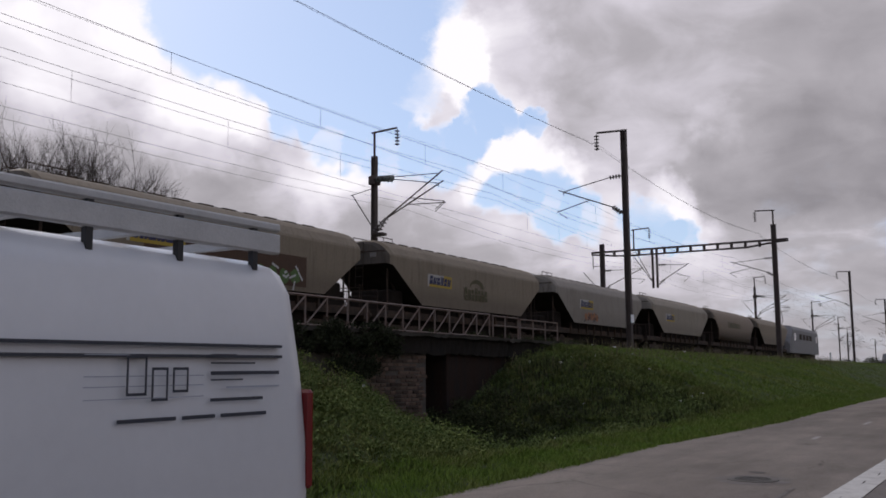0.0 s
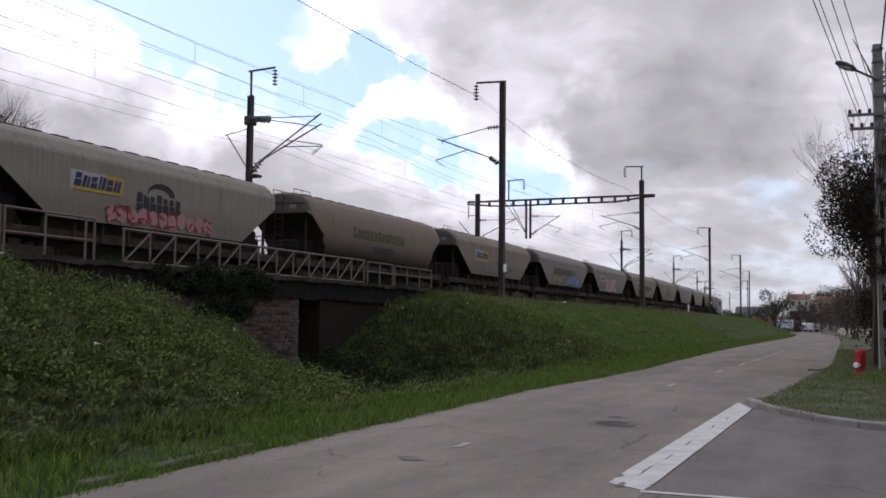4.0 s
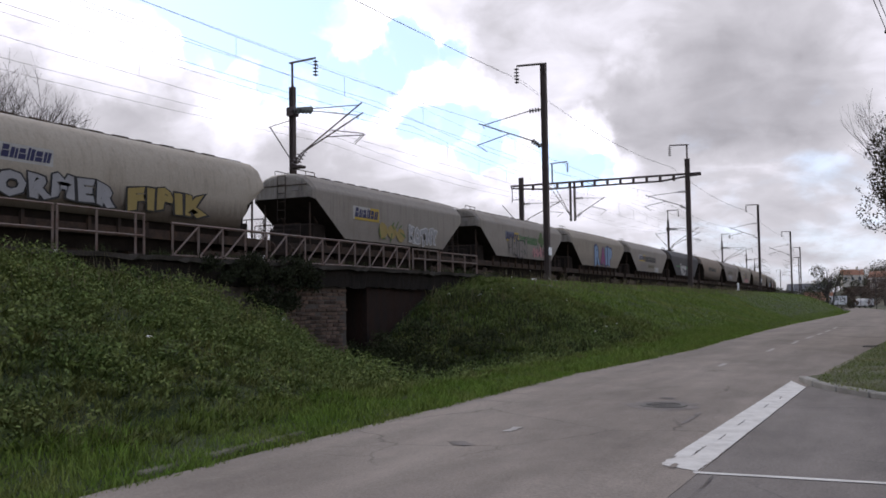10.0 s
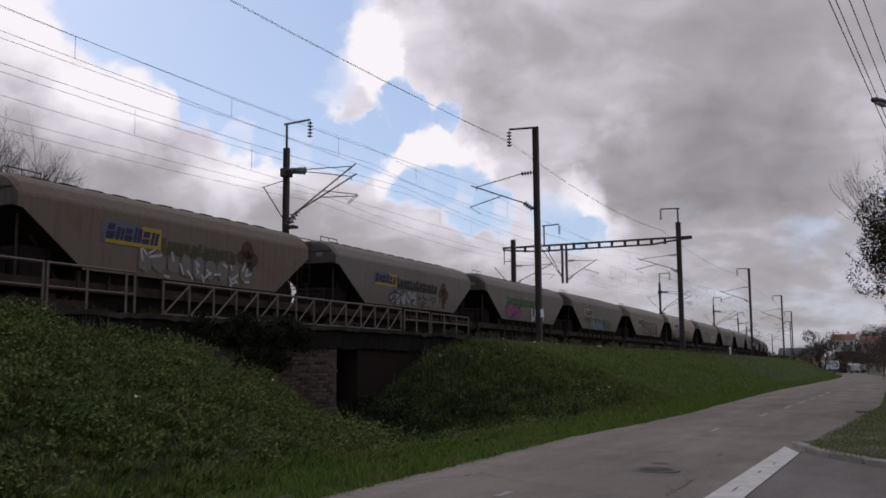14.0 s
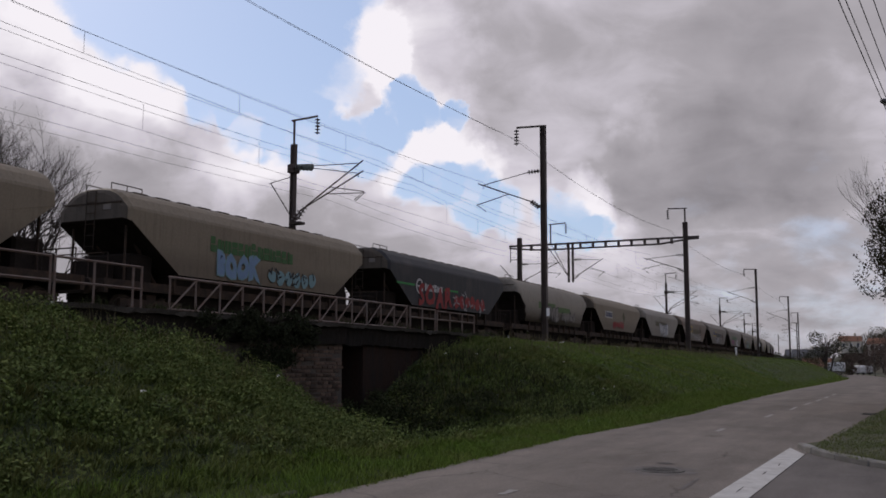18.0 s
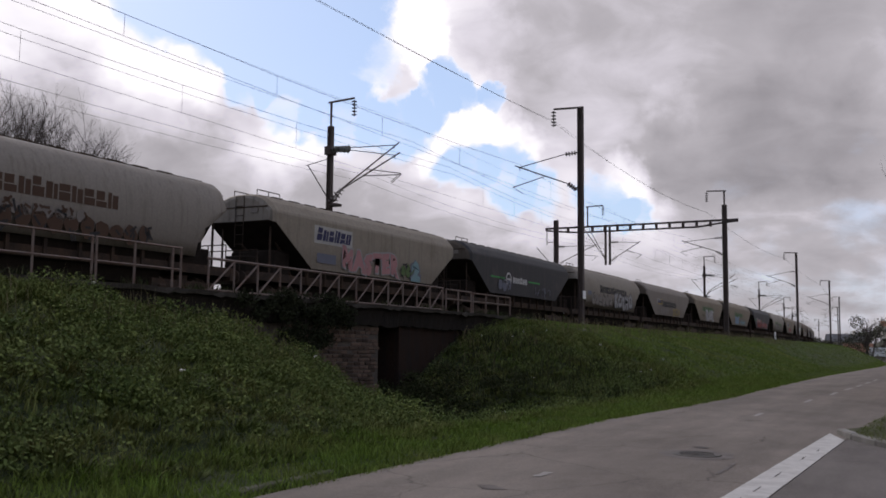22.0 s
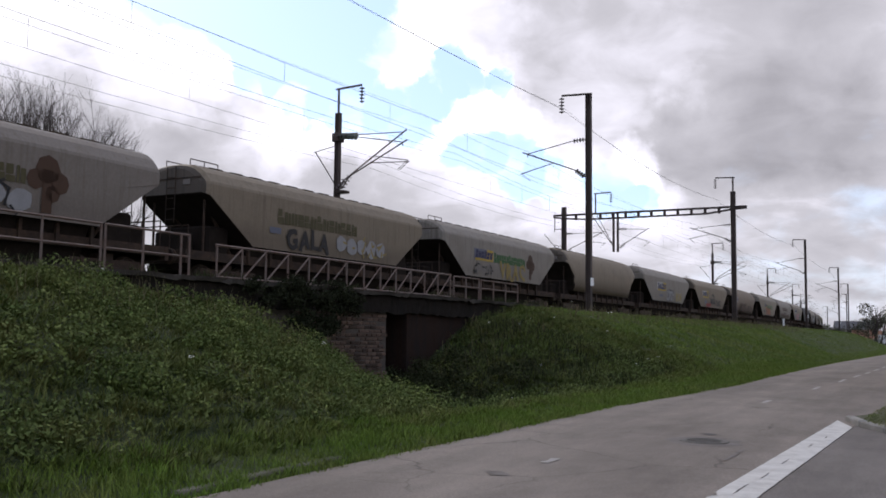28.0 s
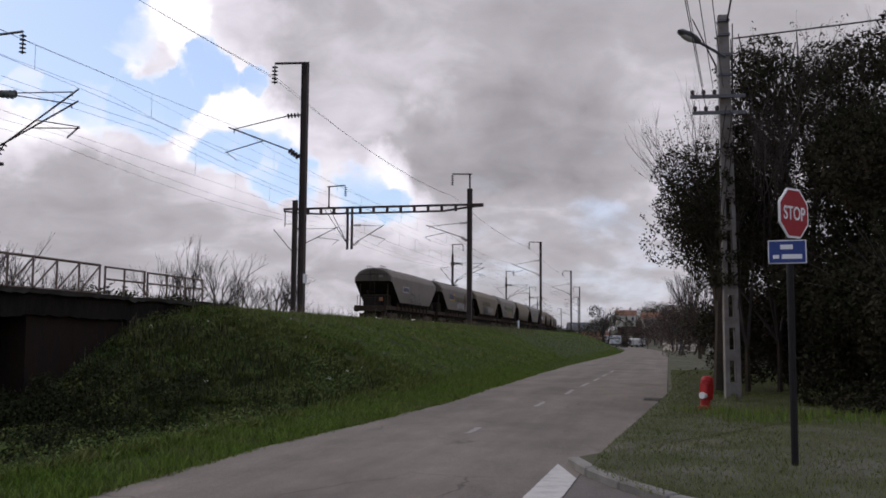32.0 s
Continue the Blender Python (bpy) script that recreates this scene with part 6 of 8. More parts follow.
def make_locomotive():
    loco = tagged(empty("locomotive"), "grey electric locomotive at the head of the grain train", "locomotive")
    grey, dark = flat("loco grey", (0.187, 0.180, 0.180)), MAT["van_glass"]
    bm = bmesh.new()
    rows = []
    for y, zt, zb, hw in ((9.4, 2.3, 1.0, 1.3), (9.0, 3.1, 0.95, 1.42), (8.3, 3.95, 0.95, 1.48), (-8.3, 3.95, 0.95, 1.48), (-9.0, 3.1, 0.95, 1.42), (-9.4, 2.3, 1.0, 1.3)):
        rows.append([bm.verts.new((x, y, z)) for x, z in ((hw, zb), (hw, zt - 0.45), (hw - 0.25, zt - 0.08), (hw - 0.7, zt), (0.7 - hw, zt), (0.25 - hw, zt - 0.08), (-hw, zt - 0.45), (-hw, zb))])
    for a, b in zip(rows, rows[1:]):
        for k in range(8):
            bm.faces.new((a[k], a[(k + 1) % 8], b[(k + 1) % 8], b[k]))
    bm.faces.new(rows[0])
    bm.faces.new(list(reversed(rows[-1])))
    bmesh.ops.recalc_face_normals(bm, faces=bm.faces)
    part("body", bm, grey, loco)
    for y0, y1 in ((6.6, 7.6), (-7.6, -6.6)):
        bm = bmesh.new()
        box(bm, 1.47, 1.495, y0, y1, 2.3, 3.1)
        part("cab_window", bm, dark, loco)
    for k in range(4):
        bm = bmesh.new()
        box(bm, 1.475, 1.50, -4.4 + k * 2.2, -2.9 + k * 2.2, 2.5, 3.1)
        for j in range(5):
            box(bm, 1.49, 1.52, -4.4 + k * 2.2, -2.9 + k * 2.2, 2.53 + j * 0.12, 2.57 + j * 0.12)
        part("louvre", bm, MAT["underframe"], loco)
    for y in (-5.2, 5.2):
        bm = bmesh.new()
        box(bm, -1.3, 1.3, -1.7, 1.7, 0.35, 0.95, 0.05)
        b = part("bogie", bm, MAT["underframe"], loco)
        b.matrix_basis = pose(0, y, 0)
        for dy in (-1.2, 1.2):
            for sx in (1, -1):
                o = part("wheel", wheel_bm(), MAT["wheel"], b)
                o.matrix_basis = pose(sx * 0.7, dy, 0.52, 0, 0, 0 if sx > 0 else 180)
    bm = bmesh.new()
    for a, b in (((0, -6.5, 4.0), (0, -5.3, 4.7)), ((0, -5.3, 4.7), (0, -6.2, 5.6)), ((-0.8, -6.2, 5.62), (0.8, -6.2, 5.62))):
        tube(bm, a, b, 0.035)
    part("pantograph", bm, MAT["mast"], loco)
    return loco


LOCO = make_locomotive()


def line_rows(lead):
    """Poses along the far track for a thing whose centre is lead metres on at 0 s."""
    rows = []
    for t in range(33):
        s = lead + SPEED * t
        q = plan(s, TRACKS[1], rail_z(s))
        rows.append((float(t), pose(q.x, q.y, q.z, -0.4, 0, heading(s))))
    return rows


# ---------------------------------------------------------------- the passing van
def make_van(name, label, rack=True):
    van = tagged(empty(name), label, "van")
    # cross sections along y: nose at +2.7, tail at -2.7
    prof = [(-2.70, 0.42, 2.08, 0.93), (-2.66, 0.40, 2.16, 1.0), (-2.55, 0.38, 2.20, 1.02), (0.6, 0.38, 2.22, 1.02), (1.05, 0.38, 2.15, 1.02), (1.75, 0.40, 1.35, 1.0), (2.45, 0.42, 1.12, 0.95), (2.70, 0.45, 0.95, 0.80)]
    bm = bmesh.new()
    rows = []
    for y, zb, zt, hw in prof:
        h = zt - zb
        sec = [(hw * 0.96, zb), (hw, zb + 0.22 * h), (hw, zb + 0.40 * h), (hw - 0.025, zb + 0.62 * h), (hw - 0.09, zb + 0.90 * h), (hw - 0.16, zb + 0.97 * h), (hw - 0.34, zt)]
        back = lambda z: y - (0.12 * (1 - (z - zb) / h) ** 0.8 if y < -2.5 else 0.0)
        rows.append([bm.verts.new((x, back(z), z)) for x, z in sec] + [bm.verts.new((-x, back(z), z)) for x, z in reversed(sec)])
    for a, b in zip(rows, rows[1:]):
        n = len(a)
        for k in range(n):
            bm.faces.new((a[k], a[(k + 1) % n], b[(k + 1) % n], b[k]))
    bm.faces.new(rows[0])
    bm.faces.new(list(reversed(rows[-1])))
    bmesh.ops.recalc_face_normals(bm, faces=bm.faces)
    for f in bm.faces:
        f.smooth = len(f.verts) == 4
    part("body", bm, MAT["van_white"], van)
    for sx in (1, -1):
        for z, t in ((1.60, 0.008), (1.66, 0.008), (1.06, 0.016), (0.86, 0.03)):
            bm = bmesh.new()
            box(bm, sx * 1.0 - 0.015, sx * 1.0 + 0.015, -2.5, 0.9, z - t, z + t)
            part("side_groove", bm, MAT["decal_grey"] if t < 0.01 else MAT["van_white"], van)
        bm = bmesh.new()
        box(bm, sx * 0.93, sx * 1.032, -2.795, -2.745, 0.80, 1.40, 0.02)
        part("tail_lamp", bm, MAT["tail_red"], van)
        bm = bmesh.new()
        box(bm, sx * 0.86, sx * 1.03, -2.2, 1.9, 0.36, 0.56, 0.03)
        part("sill_trim", bm, MAT["van_black"], van)
        bm = bmesh.new()
        box(bm, sx * 0.85, sx * 0.985, 0.75, 1.35, 1.42, 1.9, 0.03)
        part("side_window", bm, MAT["van_glass"], van)
        bm = bmesh.new()
        box(bm, sx * 1.02, sx * 1.22, 1.35, 1.45, 1.35, 1.7, 0.03)
        part("mirror", bm, MAT["van_black"], van)
        for y in (-1.75, 1.75):
            bm = bmesh.new()
            lathe(bm, [(0.24, -0.12), (0.34, -0.12), (0.35, -0.08), (0.35, 0.08), (0.33, 0.11), (0.24, 0.11)], 20, pose(sx * 0.92, y, 0.35, 0, 90 * sx, 0))
            wheel = part("wheel", bm, MAT["rubber"], van)
            bm = bmesh.new()
            lathe(bm, [(0.23, 0.0), (0.23, 0.10), (0.18, 0.11), (0.06, 0.07)], 12, pose(sx * 0.92, y, 0.35, 0, 90 * sx, 0))
            part("rim", bm, MAT["alu"], wheel)
    for y0, y1, z0, z1, nm, mat in ((-2.88, -2.66, 0.34, 0.72, "bumper", "van_black"), (2.55, 2.78, 0.34, 0.72, "bumper", "van_black")):
        bm = bmesh.new()
        box(bm, -0.98, 0.98, y0, y1, z0, z1, 0.05)
        part(nm, bm, MAT[mat], van)
    bm = bmesh.new()
    plate(bm, [(-0.82, 1.12, 2.04), (0.82, 1.12, 2.04), (0.9, 1.74, 1.38), (-0.9, 1.74, 1.38)])
    part("windscreen", bm, MAT["van_glass"], van)
    if rack:
        for sx in (1, -1):
            for z, w in ((2.235, 0.125), (2.375, 0.05)):
                bm = bmesh.new()
                box(bm, sx * 0.86 - 0.03, sx * 0.86 + 0.03, -2.62, 0.7, z, z + w, 0.01)
                part("rack_rail", bm, MAT["alu"], van)
            for y in np.arange(-2.4, 0.7, 0.6):
                bm = bmesh.new()
                box(bm, sx * 0.86 - 0.02, sx * 0.86 + 0.02, y - 0.02, y + 0.02, 2.12, 2.40)
                part("rack_post", bm, MAT["van_black"], van)
        for y in np.arange(-2.4, 0.7, 0.75):
            bm = bmesh.new()
            box(bm, -0.86, 0.86, y - 0.03, y + 0.03, 2.26, 2.31)
            part("rack_bar", bm, MAT["alu"], van)
        # lettering on the side, as plain shapes; the tail is at -y
        X = -1.029

        def bars(items, mat, lab):
            for y0, y1, z0, z1 in items:
                z0, z1 = z0 + 0.10, z1 + 0.10
                bm = bmesh.new()
                t = 0.014
                if z1 - z0 > 0.1:
                    # the mark is drawn as open frames
                    for a0, a1, b0, b1 in ((y0, y1, z0, z0 + t), (y0, y1, z1 - t, z1), (y0, y0 + t, z0 + t, z1 - t), (y1 - t, y1, z0 + t, z1 - t)):
                        plate(bm, [(X, a0, b0), (X, a0, b1), (X, a1, b1), (X, a1, b0)])
                else:
                    plate(bm, [(X, y0, z0), (X, y0, z1), (X, y1, z1), (X, y1, z0)])
                part("decal", bm, MAT[mat], van, lab)

        bars([(-1.46, -1.33, 1.30, 1.50), (-1.60, -1.49, 1.27, 1.44), (-1.74, -1.63, 1.31, 1.44)], "decal_grey", "grey block of the firm's mark")
        bars([(-1.85, -1.08, 1.395, 1.400), (-1.85, -1.08, 1.345, 1.350), (-1.85, -1.08, 1.285, 1.290), (-1.35, -1.08, 1.50, 1.505)], "decal_pale", "fine grey lines")
        bars([(-2.10, -1.90, 1.492, 1.512), (-2.25, -1.90, 1.458, 1.467), (-2.46, -1.90, 1.398, 1.418), (-2.15, -1.90, 1.367, 1.376), (-2.32, -1.90, 1.255, 1.273)], "decal_grey", "small grey text bar")
        bars([(-2.35, -1.98, 1.168, 1.188), (-1.94, -1.70, 1.168, 1.188), (-1.66, -1.28, 1.168, 1.188)], "decal_grey", "long grey text bar")
        bars([(-2.46, -2.02, 1.325, 1.335)], "decal_pale", "fine pale text bar")
    return van


VAN = make_van("white_van", "white high-roof panel van with an aluminium roof rack on the road")
PARKED = make_van("parked_van", "small white van parked at the far bend of the road", rack=False)
PARKED.matrix_basis = pose(85.7, 229.5, road_z(245.0) + 0.03, 0, 0, 25)


# ---------------------------------------------------------------- street furniture
def turned(x, y, z, az):
    """A pose whose -y axis looks along azimuth az."""
    return pose(x, y, z, 0, 0, 180 - az)


def text_mesh(body, width, h):
    cu = bpy.data.curves.new("letters", "FONT")
    cu.body, cu.size, cu.offset, cu.extrude = body, 1.0, 0.012, 0.02
    tmp = bpy.data.objects.new("letters", cu)
    scene.collection.objects.link(tmp)
    me = bpy.data.meshes.new_from_object(tmp.evaluated_get(bpy.context.evaluated_depsgraph_get()))
    bpy.data.objects.remove(tmp)
    co = np.zeros(len(me.vertices) * 3)
    me.vertices.foreach_get("co", co)
    co = co.reshape(-1, 3)
    lo, hi = co.min(0), co.max(0)
    u = (co - lo) / (hi - lo)
    me.vertices.foreach_set("co", np.stack([(u[:, 0] - 0.5) * width, -u[:, 2] * 0.004, (u[:, 1] - 0.5) * h], 1).ravel())
    me.update()
    return me


def make_stop_sign():
    x, y = 7.64, 15.95
    sign = tagged(empty("stop_sign", pose(x, y, 0.12)), "red octagonal stop sign on a dark post at the corner", "road sign")
    bm = bmesh.new()
    tube(bm, (0, 0, -0.4), (0.0, 0, 3.2), 0.042, seg=10)
    part("post", bm, MAT["post"], sign)
    face = empty("sign_face", turned(0, 0, 2.94, 152))
    face.parent = sign
    R = 0.32
    oct_ = lambda r: [(r * math.cos(math.pi / 8 + k * math.pi / 4), r * math.sin(math.pi / 8 + k * math.pi / 4)) for k in range(8)]
    for nm, r, y0, y1, mat in (("backing", R, 0.02, -0.0, "sign_white"), ("red_field", R * 0.92, 0.0, -0.004, "sign_red")):
        bm = bmesh.new()
        a = [bm.verts.new((px, y0 - 0.07, pz)) for px, pz in oct_(r)]
        b = [bm.verts.new((px, y1 - 0.07, pz)) for px, pz in oct_(r)]
        bm.faces.new(a)
        bm.faces.new(list(reversed(b)))
        for k in range(8):
            bm.faces.new((a[k], b[k], b[(k + 1) % 8], a[(k + 1) % 8]))
        bmesh.ops.recalc_face_normals(bm, faces=bm.faces)
        ob = part(nm, bm, MAT[mat], sign)
        ob.matrix_basis = turned(0, 0, 2.94, 152)
    me = text_mesh("STOP", 0.44, 0.165)
    me.materials.append(MAT["sign_white"])
    ob = new("lettering", me)
    ob.parent = sign
    ob.matrix_basis = turned(0, 0, 2.94, 152) @ pose(0, -0.076, 0)
    bpy.data.objects.remove(face)
    name = tagged(empty("street_name_plate", turned(x - 0.03, y, 2.60, 212) @ pose(0, -0.05, 0)), "blue enamel street name plate under the stop sign", "street sign")
    bm = bmesh.new()
    box(bm, -0.215, 0.215, -0.012, 0.0, -0.14, 0.14, 0.008)
    part("rim", bm, MAT["sign_white"], name)
    bm = bmesh.new()
    box(bm, -0.203, 0.203, -0.016, -0.012, -0.128, 0.128)
    part("field", bm, MAT["sign_blue"], name)
    for x0, x1, z0, z1 in ((-0.075, 0.065, 0.03, 0.085), (-0.16, -0.09, -0.08, -0.035), (-0.06, 0.165, -0.085, -0.03)):
        bm = bmesh.new()
        box(bm, x0, x1, -0.019, -0.016, z0, z1)
        part("text_bar", bm, MAT["sign_white"], name)


make_stop_sign()


def make_hydrant():
    hy = tagged(empty("fire_hydrant", pose(10.28, 24.15, 0.06, 0, 7, 20)), "red pillar fire hydrant with white cap in the grass", "fire hydrant")
    bm = bmesh.new()
    lathe(bm, [(0.15, 0.0), (0.15, 0.05), (0.10, 0.08), (0.10, 0.50), (0.125, 0.52), (0.13, 0.60), (0.11, 0.66), (0.04, 0.69)], 16)
    part("barrel", bm, MAT["hydrant"], hy)
    bm = bmesh.new()
    box(bm, -0.115, 0.115, -0.11, 0.11, 0.20, 0.56, 0.03)
    part("valve_cover", bm, MAT["hydrant"], hy)
    bm = bmesh.new()
    lathe(bm, [(0.05, 0.0), (0.06, 0.10), (0.07, 0.11), (0.07, 0.16)], 10, pose(-0.1, -0.08, 0.27, 0, -90, 20))
    part("outlet_cap", bm, MAT["sign_white"], hy)


make_hydrant()


def make_pole():
    x, y, h = 12.15, 26.7, 9.35
    pole = tagged(empty("utility_pole", pose(x, y, 0.05, 0, -0.4, -16)), "tall slotted concrete utility pole carrying wires and a street lamp", "utility pole")
    bm = bmesh.new()
    half = lambda z: 0.185 - 0.007 * z

    def frustum(x0, x1, z0, z1, d0, d1, f0, f1):
        rows = [[bm.verts.new((fx * f, sy * d, z)) for fx, sy in ((x0, -1), (x1, -1), (x1, 1), (x0, 1))] for z, d, f in ((z0, d0, f0), (z1, d1, f1))]
        for k in range(4):
            bm.faces.new((rows[0][k], rows[0][(k + 1) % 4], rows[1][(k + 1) % 4], rows[1][k]))
        bm.faces.new(list(reversed(rows[0])))
        bm.faces.new(rows[1])

    # two flanges, joined by battens with open slots between, solid near the top
    for a, b in ((-1.0, -0.42), (0.42, 1.0)):
        frustum(a, b, -0.5, h, 0.15, 0.09, half(0), half(h))
    z = 0.15
    while z < 4.2:
        frustum(-0.43, 0.43, z, z + 0.26, 0.12, 0.12, half(z), half(z))
        z += 0.78
    frustum(-0.43, 0.43, z, h, 0.10, 0.085, half(z), half(h))
    bmesh.ops.recalc_face_normals(bm, faces=bm.faces)
    part("shaft", bm, MAT["concrete"], pole)
    for z in (h - 0.5, h - 1.0, h - 1.5, h - 0.15):
        bm = bmesh.new()
        box(bm, -half(z) - 0.02, half(z) + 0.02, -0.13, 0.13, z - 0.04, z + 0.04, 0.01)
        part("steel_band", bm, MAT["lamp_grey"], pole)
    for z, w in ((h - 2.05, 0.85), (h - 2.45, 0.8)):
        bm = bmesh.new()
        box(bm, -w, 0.45, -0.2, -0.12, z - 0.04, z + 0.04)
        part("crossarm", bm, MAT["lamp_grey"], pole)
        for k in range(3):
            bm = bmesh.new()
            lathe(bm, [(0.03, 0.0), (0.05, 0.03), (0.05, 0.10), (0.02, 0.13)], 8, pose(-w + 0.06 + 0.26 * k, -0.16, z + 0.04))
            part("insulator", bm, MAT["insulator"], pole)
    bm = bmesh.new()
    tube(bm, (-half(h), 0.05, 0.5), (-half(h) - 0.02, 0.05, h - 0.6), 0.022)
    part("cable_conduit", bm, MAT["sign_white"], pole, "pale cable conduit")
    lamp = tagged(empty("street_lamp", pose(x, y, 0.05, 0, 0, 18)), "grey street lamp arm bolted to the utility pole", "street lamp")
    bm = bmesh.new()
    tube(bm, (-0.15, -0.1, h - 1.08), (-1.2, -0.3, h - 0.90), 0.035, seg=8)
    part("arm", bm, MAT["lamp_grey"], lamp)
    bm = bmesh.new()
    prof = [(0.03, 0.0), (0.09, 0.10), (0.14, 0.3), (0.15, 0.55), (0.10, 0.78), (0.02, 0.86)]
    lathe(bm, prof, 12, pose(-1.08, -0.29, h - 0.93, 0, -81, 12) @ Matrix.Diagonal((0.6, 1, 1, 1)))
    part("housing", bm, MAT["lamp_grey"], lamp)
    bm = bmesh.new()
    lathe(bm, [(0.02, 0.22), (0.10, 0.35), (0.11, 0.52), (0.08, 0.68), (0.02, 0.74)], 12, pose(-1.08, -0.29, h - 0.98, 0, -81, 12) @ Matrix.Diagonal((0.6, 1, 1, 1)))
    part("bowl", bm, MAT["lamp_glass"], lamp)

    def cable(a, b, sag, r, n=16):
        bm = bmesh.new()
        a, b = Vector(a), Vector(b)
        pts = []
        for k in range(n + 1):
            u = k / n
            q = a.lerp(b, u)
            q.z -= 4 * sag * u * (1 - u)
            pts.append(q)
        sweep(bm, pts, r)
        tagged(finish("power_cable", bm, MAT["wire"]), "dark power cable from the utility pole", "cable", group="power cables")

    for dx, dz in ((-0.75, h - 1.85), (-0.5, h - 1.85), (-0.24, h - 1.85), (-0.7, h - 2.3)):
        cable((x + dx, y - 0.3, dz), (-14.0 + dx * 0.5, -24.0, dz + 1.4), 0.35, 0.009)
    cable((x, y - 0.1, h - 0.1), (-7.5, -20.0, h + 1.5), 0.5, 0.024)
    cable((x + 0.15, y - 0.1, h - 0.55), (42.0, -2.0, h - 0.2), 0.6, 0.020)
    cable((x + 0.1, y - 0.15, h - 0.2), (x + 0.05, y - 0.2, h - 2.4), -0.05, 0.016, 6)


make_pole()


# ---------------------------------------------------------------- plants
def leaf_quads(centres, size, rng_, flat_=0.0, aspect=0.55):
    """Small bent leaves, one quad each, at the given places."""
    n = len(centres)
    d = rng_.normal(size=(n, 3))
    d[:, 2] *= 1 - flat_
    d /= np.linalg.norm(d, axis=1)[:, None]
    e = np.cross(d, rng_.normal(size=(n, 3)))
    e /= np.linalg.norm(e, axis=1)[:, None]
    s = size * rng_.uniform(0.6, 1.3, size=(n, 1))
    a, b = d * s, e * s * aspect
    v = np.stack([centres - a * 0.5, centres + b * 0.5, centres + a * 0.5, centres - b * 0.5], 1).reshape(-1, 3)
    f = np.arange(4 * n).reshape(-1, 4)
    return v, f


def clump_points(clumps, per, rng_, shell=0.55):
    out = []
    for x, y, z, r in clumps:
        n = int(per * r * r)
        d = rng_.normal(size=(n, 3))
        d /= np.linalg.norm(d, axis=1)[:, None]
        k = r * rng_.uniform(shell, 1.0, size=(n, 1)) ** 0.6
        out.append(np.array([x, y, z]) + d * k * np.array([1, 1, 0.85]))
    return np.concatenate(out)


def branch_mesh(bm, a, direction_, length, r, depth, rnd, spread=0.6, up=0.15, seg=4, split=3):
    b = a + direction_ * length
    tube(bm, a, b, r, r * 0.62, seg=seg, cap=False)
    if depth == 0:
        return
    for k in range(split if depth > 1 else 2 + rnd.randrange(3)):
        d = (direction_ + Vector((rnd.uniform(-1, 1), rnd.uniform(-1, 1), rnd.uniform(-0.5, 0.8))) * spread + Vector((0, 0, up))).normalized()
        start = a.lerp(b, rnd.uniform(0.5, 1.0)) if k else b
        branch_mesh(bm, start, d, length * rnd.uniform(0.6, 0.85), r * 0.55, depth - 1, rnd, spread, up, max(3, seg - 1), split)


def evergreen(x, y, h, radius, seed, label, low=0.3, per=260, leaf=0.17):
    rnd, rg = random.Random(seed), np.random.default_rng(seed)
    tree = tagged(empty("evergreen_tree", pose(x, y, 0.0)), label, "tree", group="roadside trees")
    bm = bmesh.new()
    branch_mesh(bm, Vector((0, 0, -0.2)), Vector((0.03, 0, 1)), h * 0.4, 0.18, 3, rnd, 0.5, 0.3, 6)
    part("trunk", bm, MAT["bark"], tree)
    clumps = []
    for k in range(int(75 * radius * h / 24)):
        a, u = rnd.uniform(0, 2 * math.pi), rnd.random()
        z = low + (h - 0.5 - low) * u
        rr = radius * math.sqrt(max(0.02, 1 - (abs(z / h - 0.42) / 0.62) ** 2)) * math.sqrt(rnd.uniform(0.15, 1.0))
        clumps.append((rr * math.cos(a), rr * math.sin(a), z, rnd.uniform(0.45, 0.95)))
    pts = clump_points(clumps, per, rg)
    v, f = leaf_quads(pts, leaf, rg)
    arrays("crown", v, f, MAT["leaf_dark"], tree)
    # loose sprigs that break the outline
    sprig = bmesh.new()
    ends = []
    for k in range(70):
        cx, cy, cz, cr = rnd.choice(clumps)
        base = Vector((cx, cy, cz))
        d = Vector((cx, cy, (cz - h * 0.4) * 0.8 + rnd.uniform(0, 1.5))).normalized() if (cx or cy) else Vector((0, 0, 1))
        d = (d + Vector((rnd.uniform(-.5, .5), rnd.uniform(-.5, .5), rnd.uniform(-.2, .6)))).normalized()
        tip = base + d * (cr + rnd.uniform(0.2, 0.7))
        tube(sprig, base, tip, 0.012, 0.005, seg=3, cap=False)
        for j in range(16):
            ends.append(tuple(base.lerp(tip, rnd.uniform(0.55, 1.05)) + Vector((rnd.uniform(-.12, .12), rnd.uniform(-.12, .12), rnd.uniform(-.12, .12)))))
    part("twig_spray", sprig, MAT["twig"], tree)["kind"] = "stuff"
    v, f = leaf_quads(np.array(ends), leaf * 0.8, rg)
    arrays("outer_leaves", v, f, MAT["leaf_dark"], tree)
    return tree


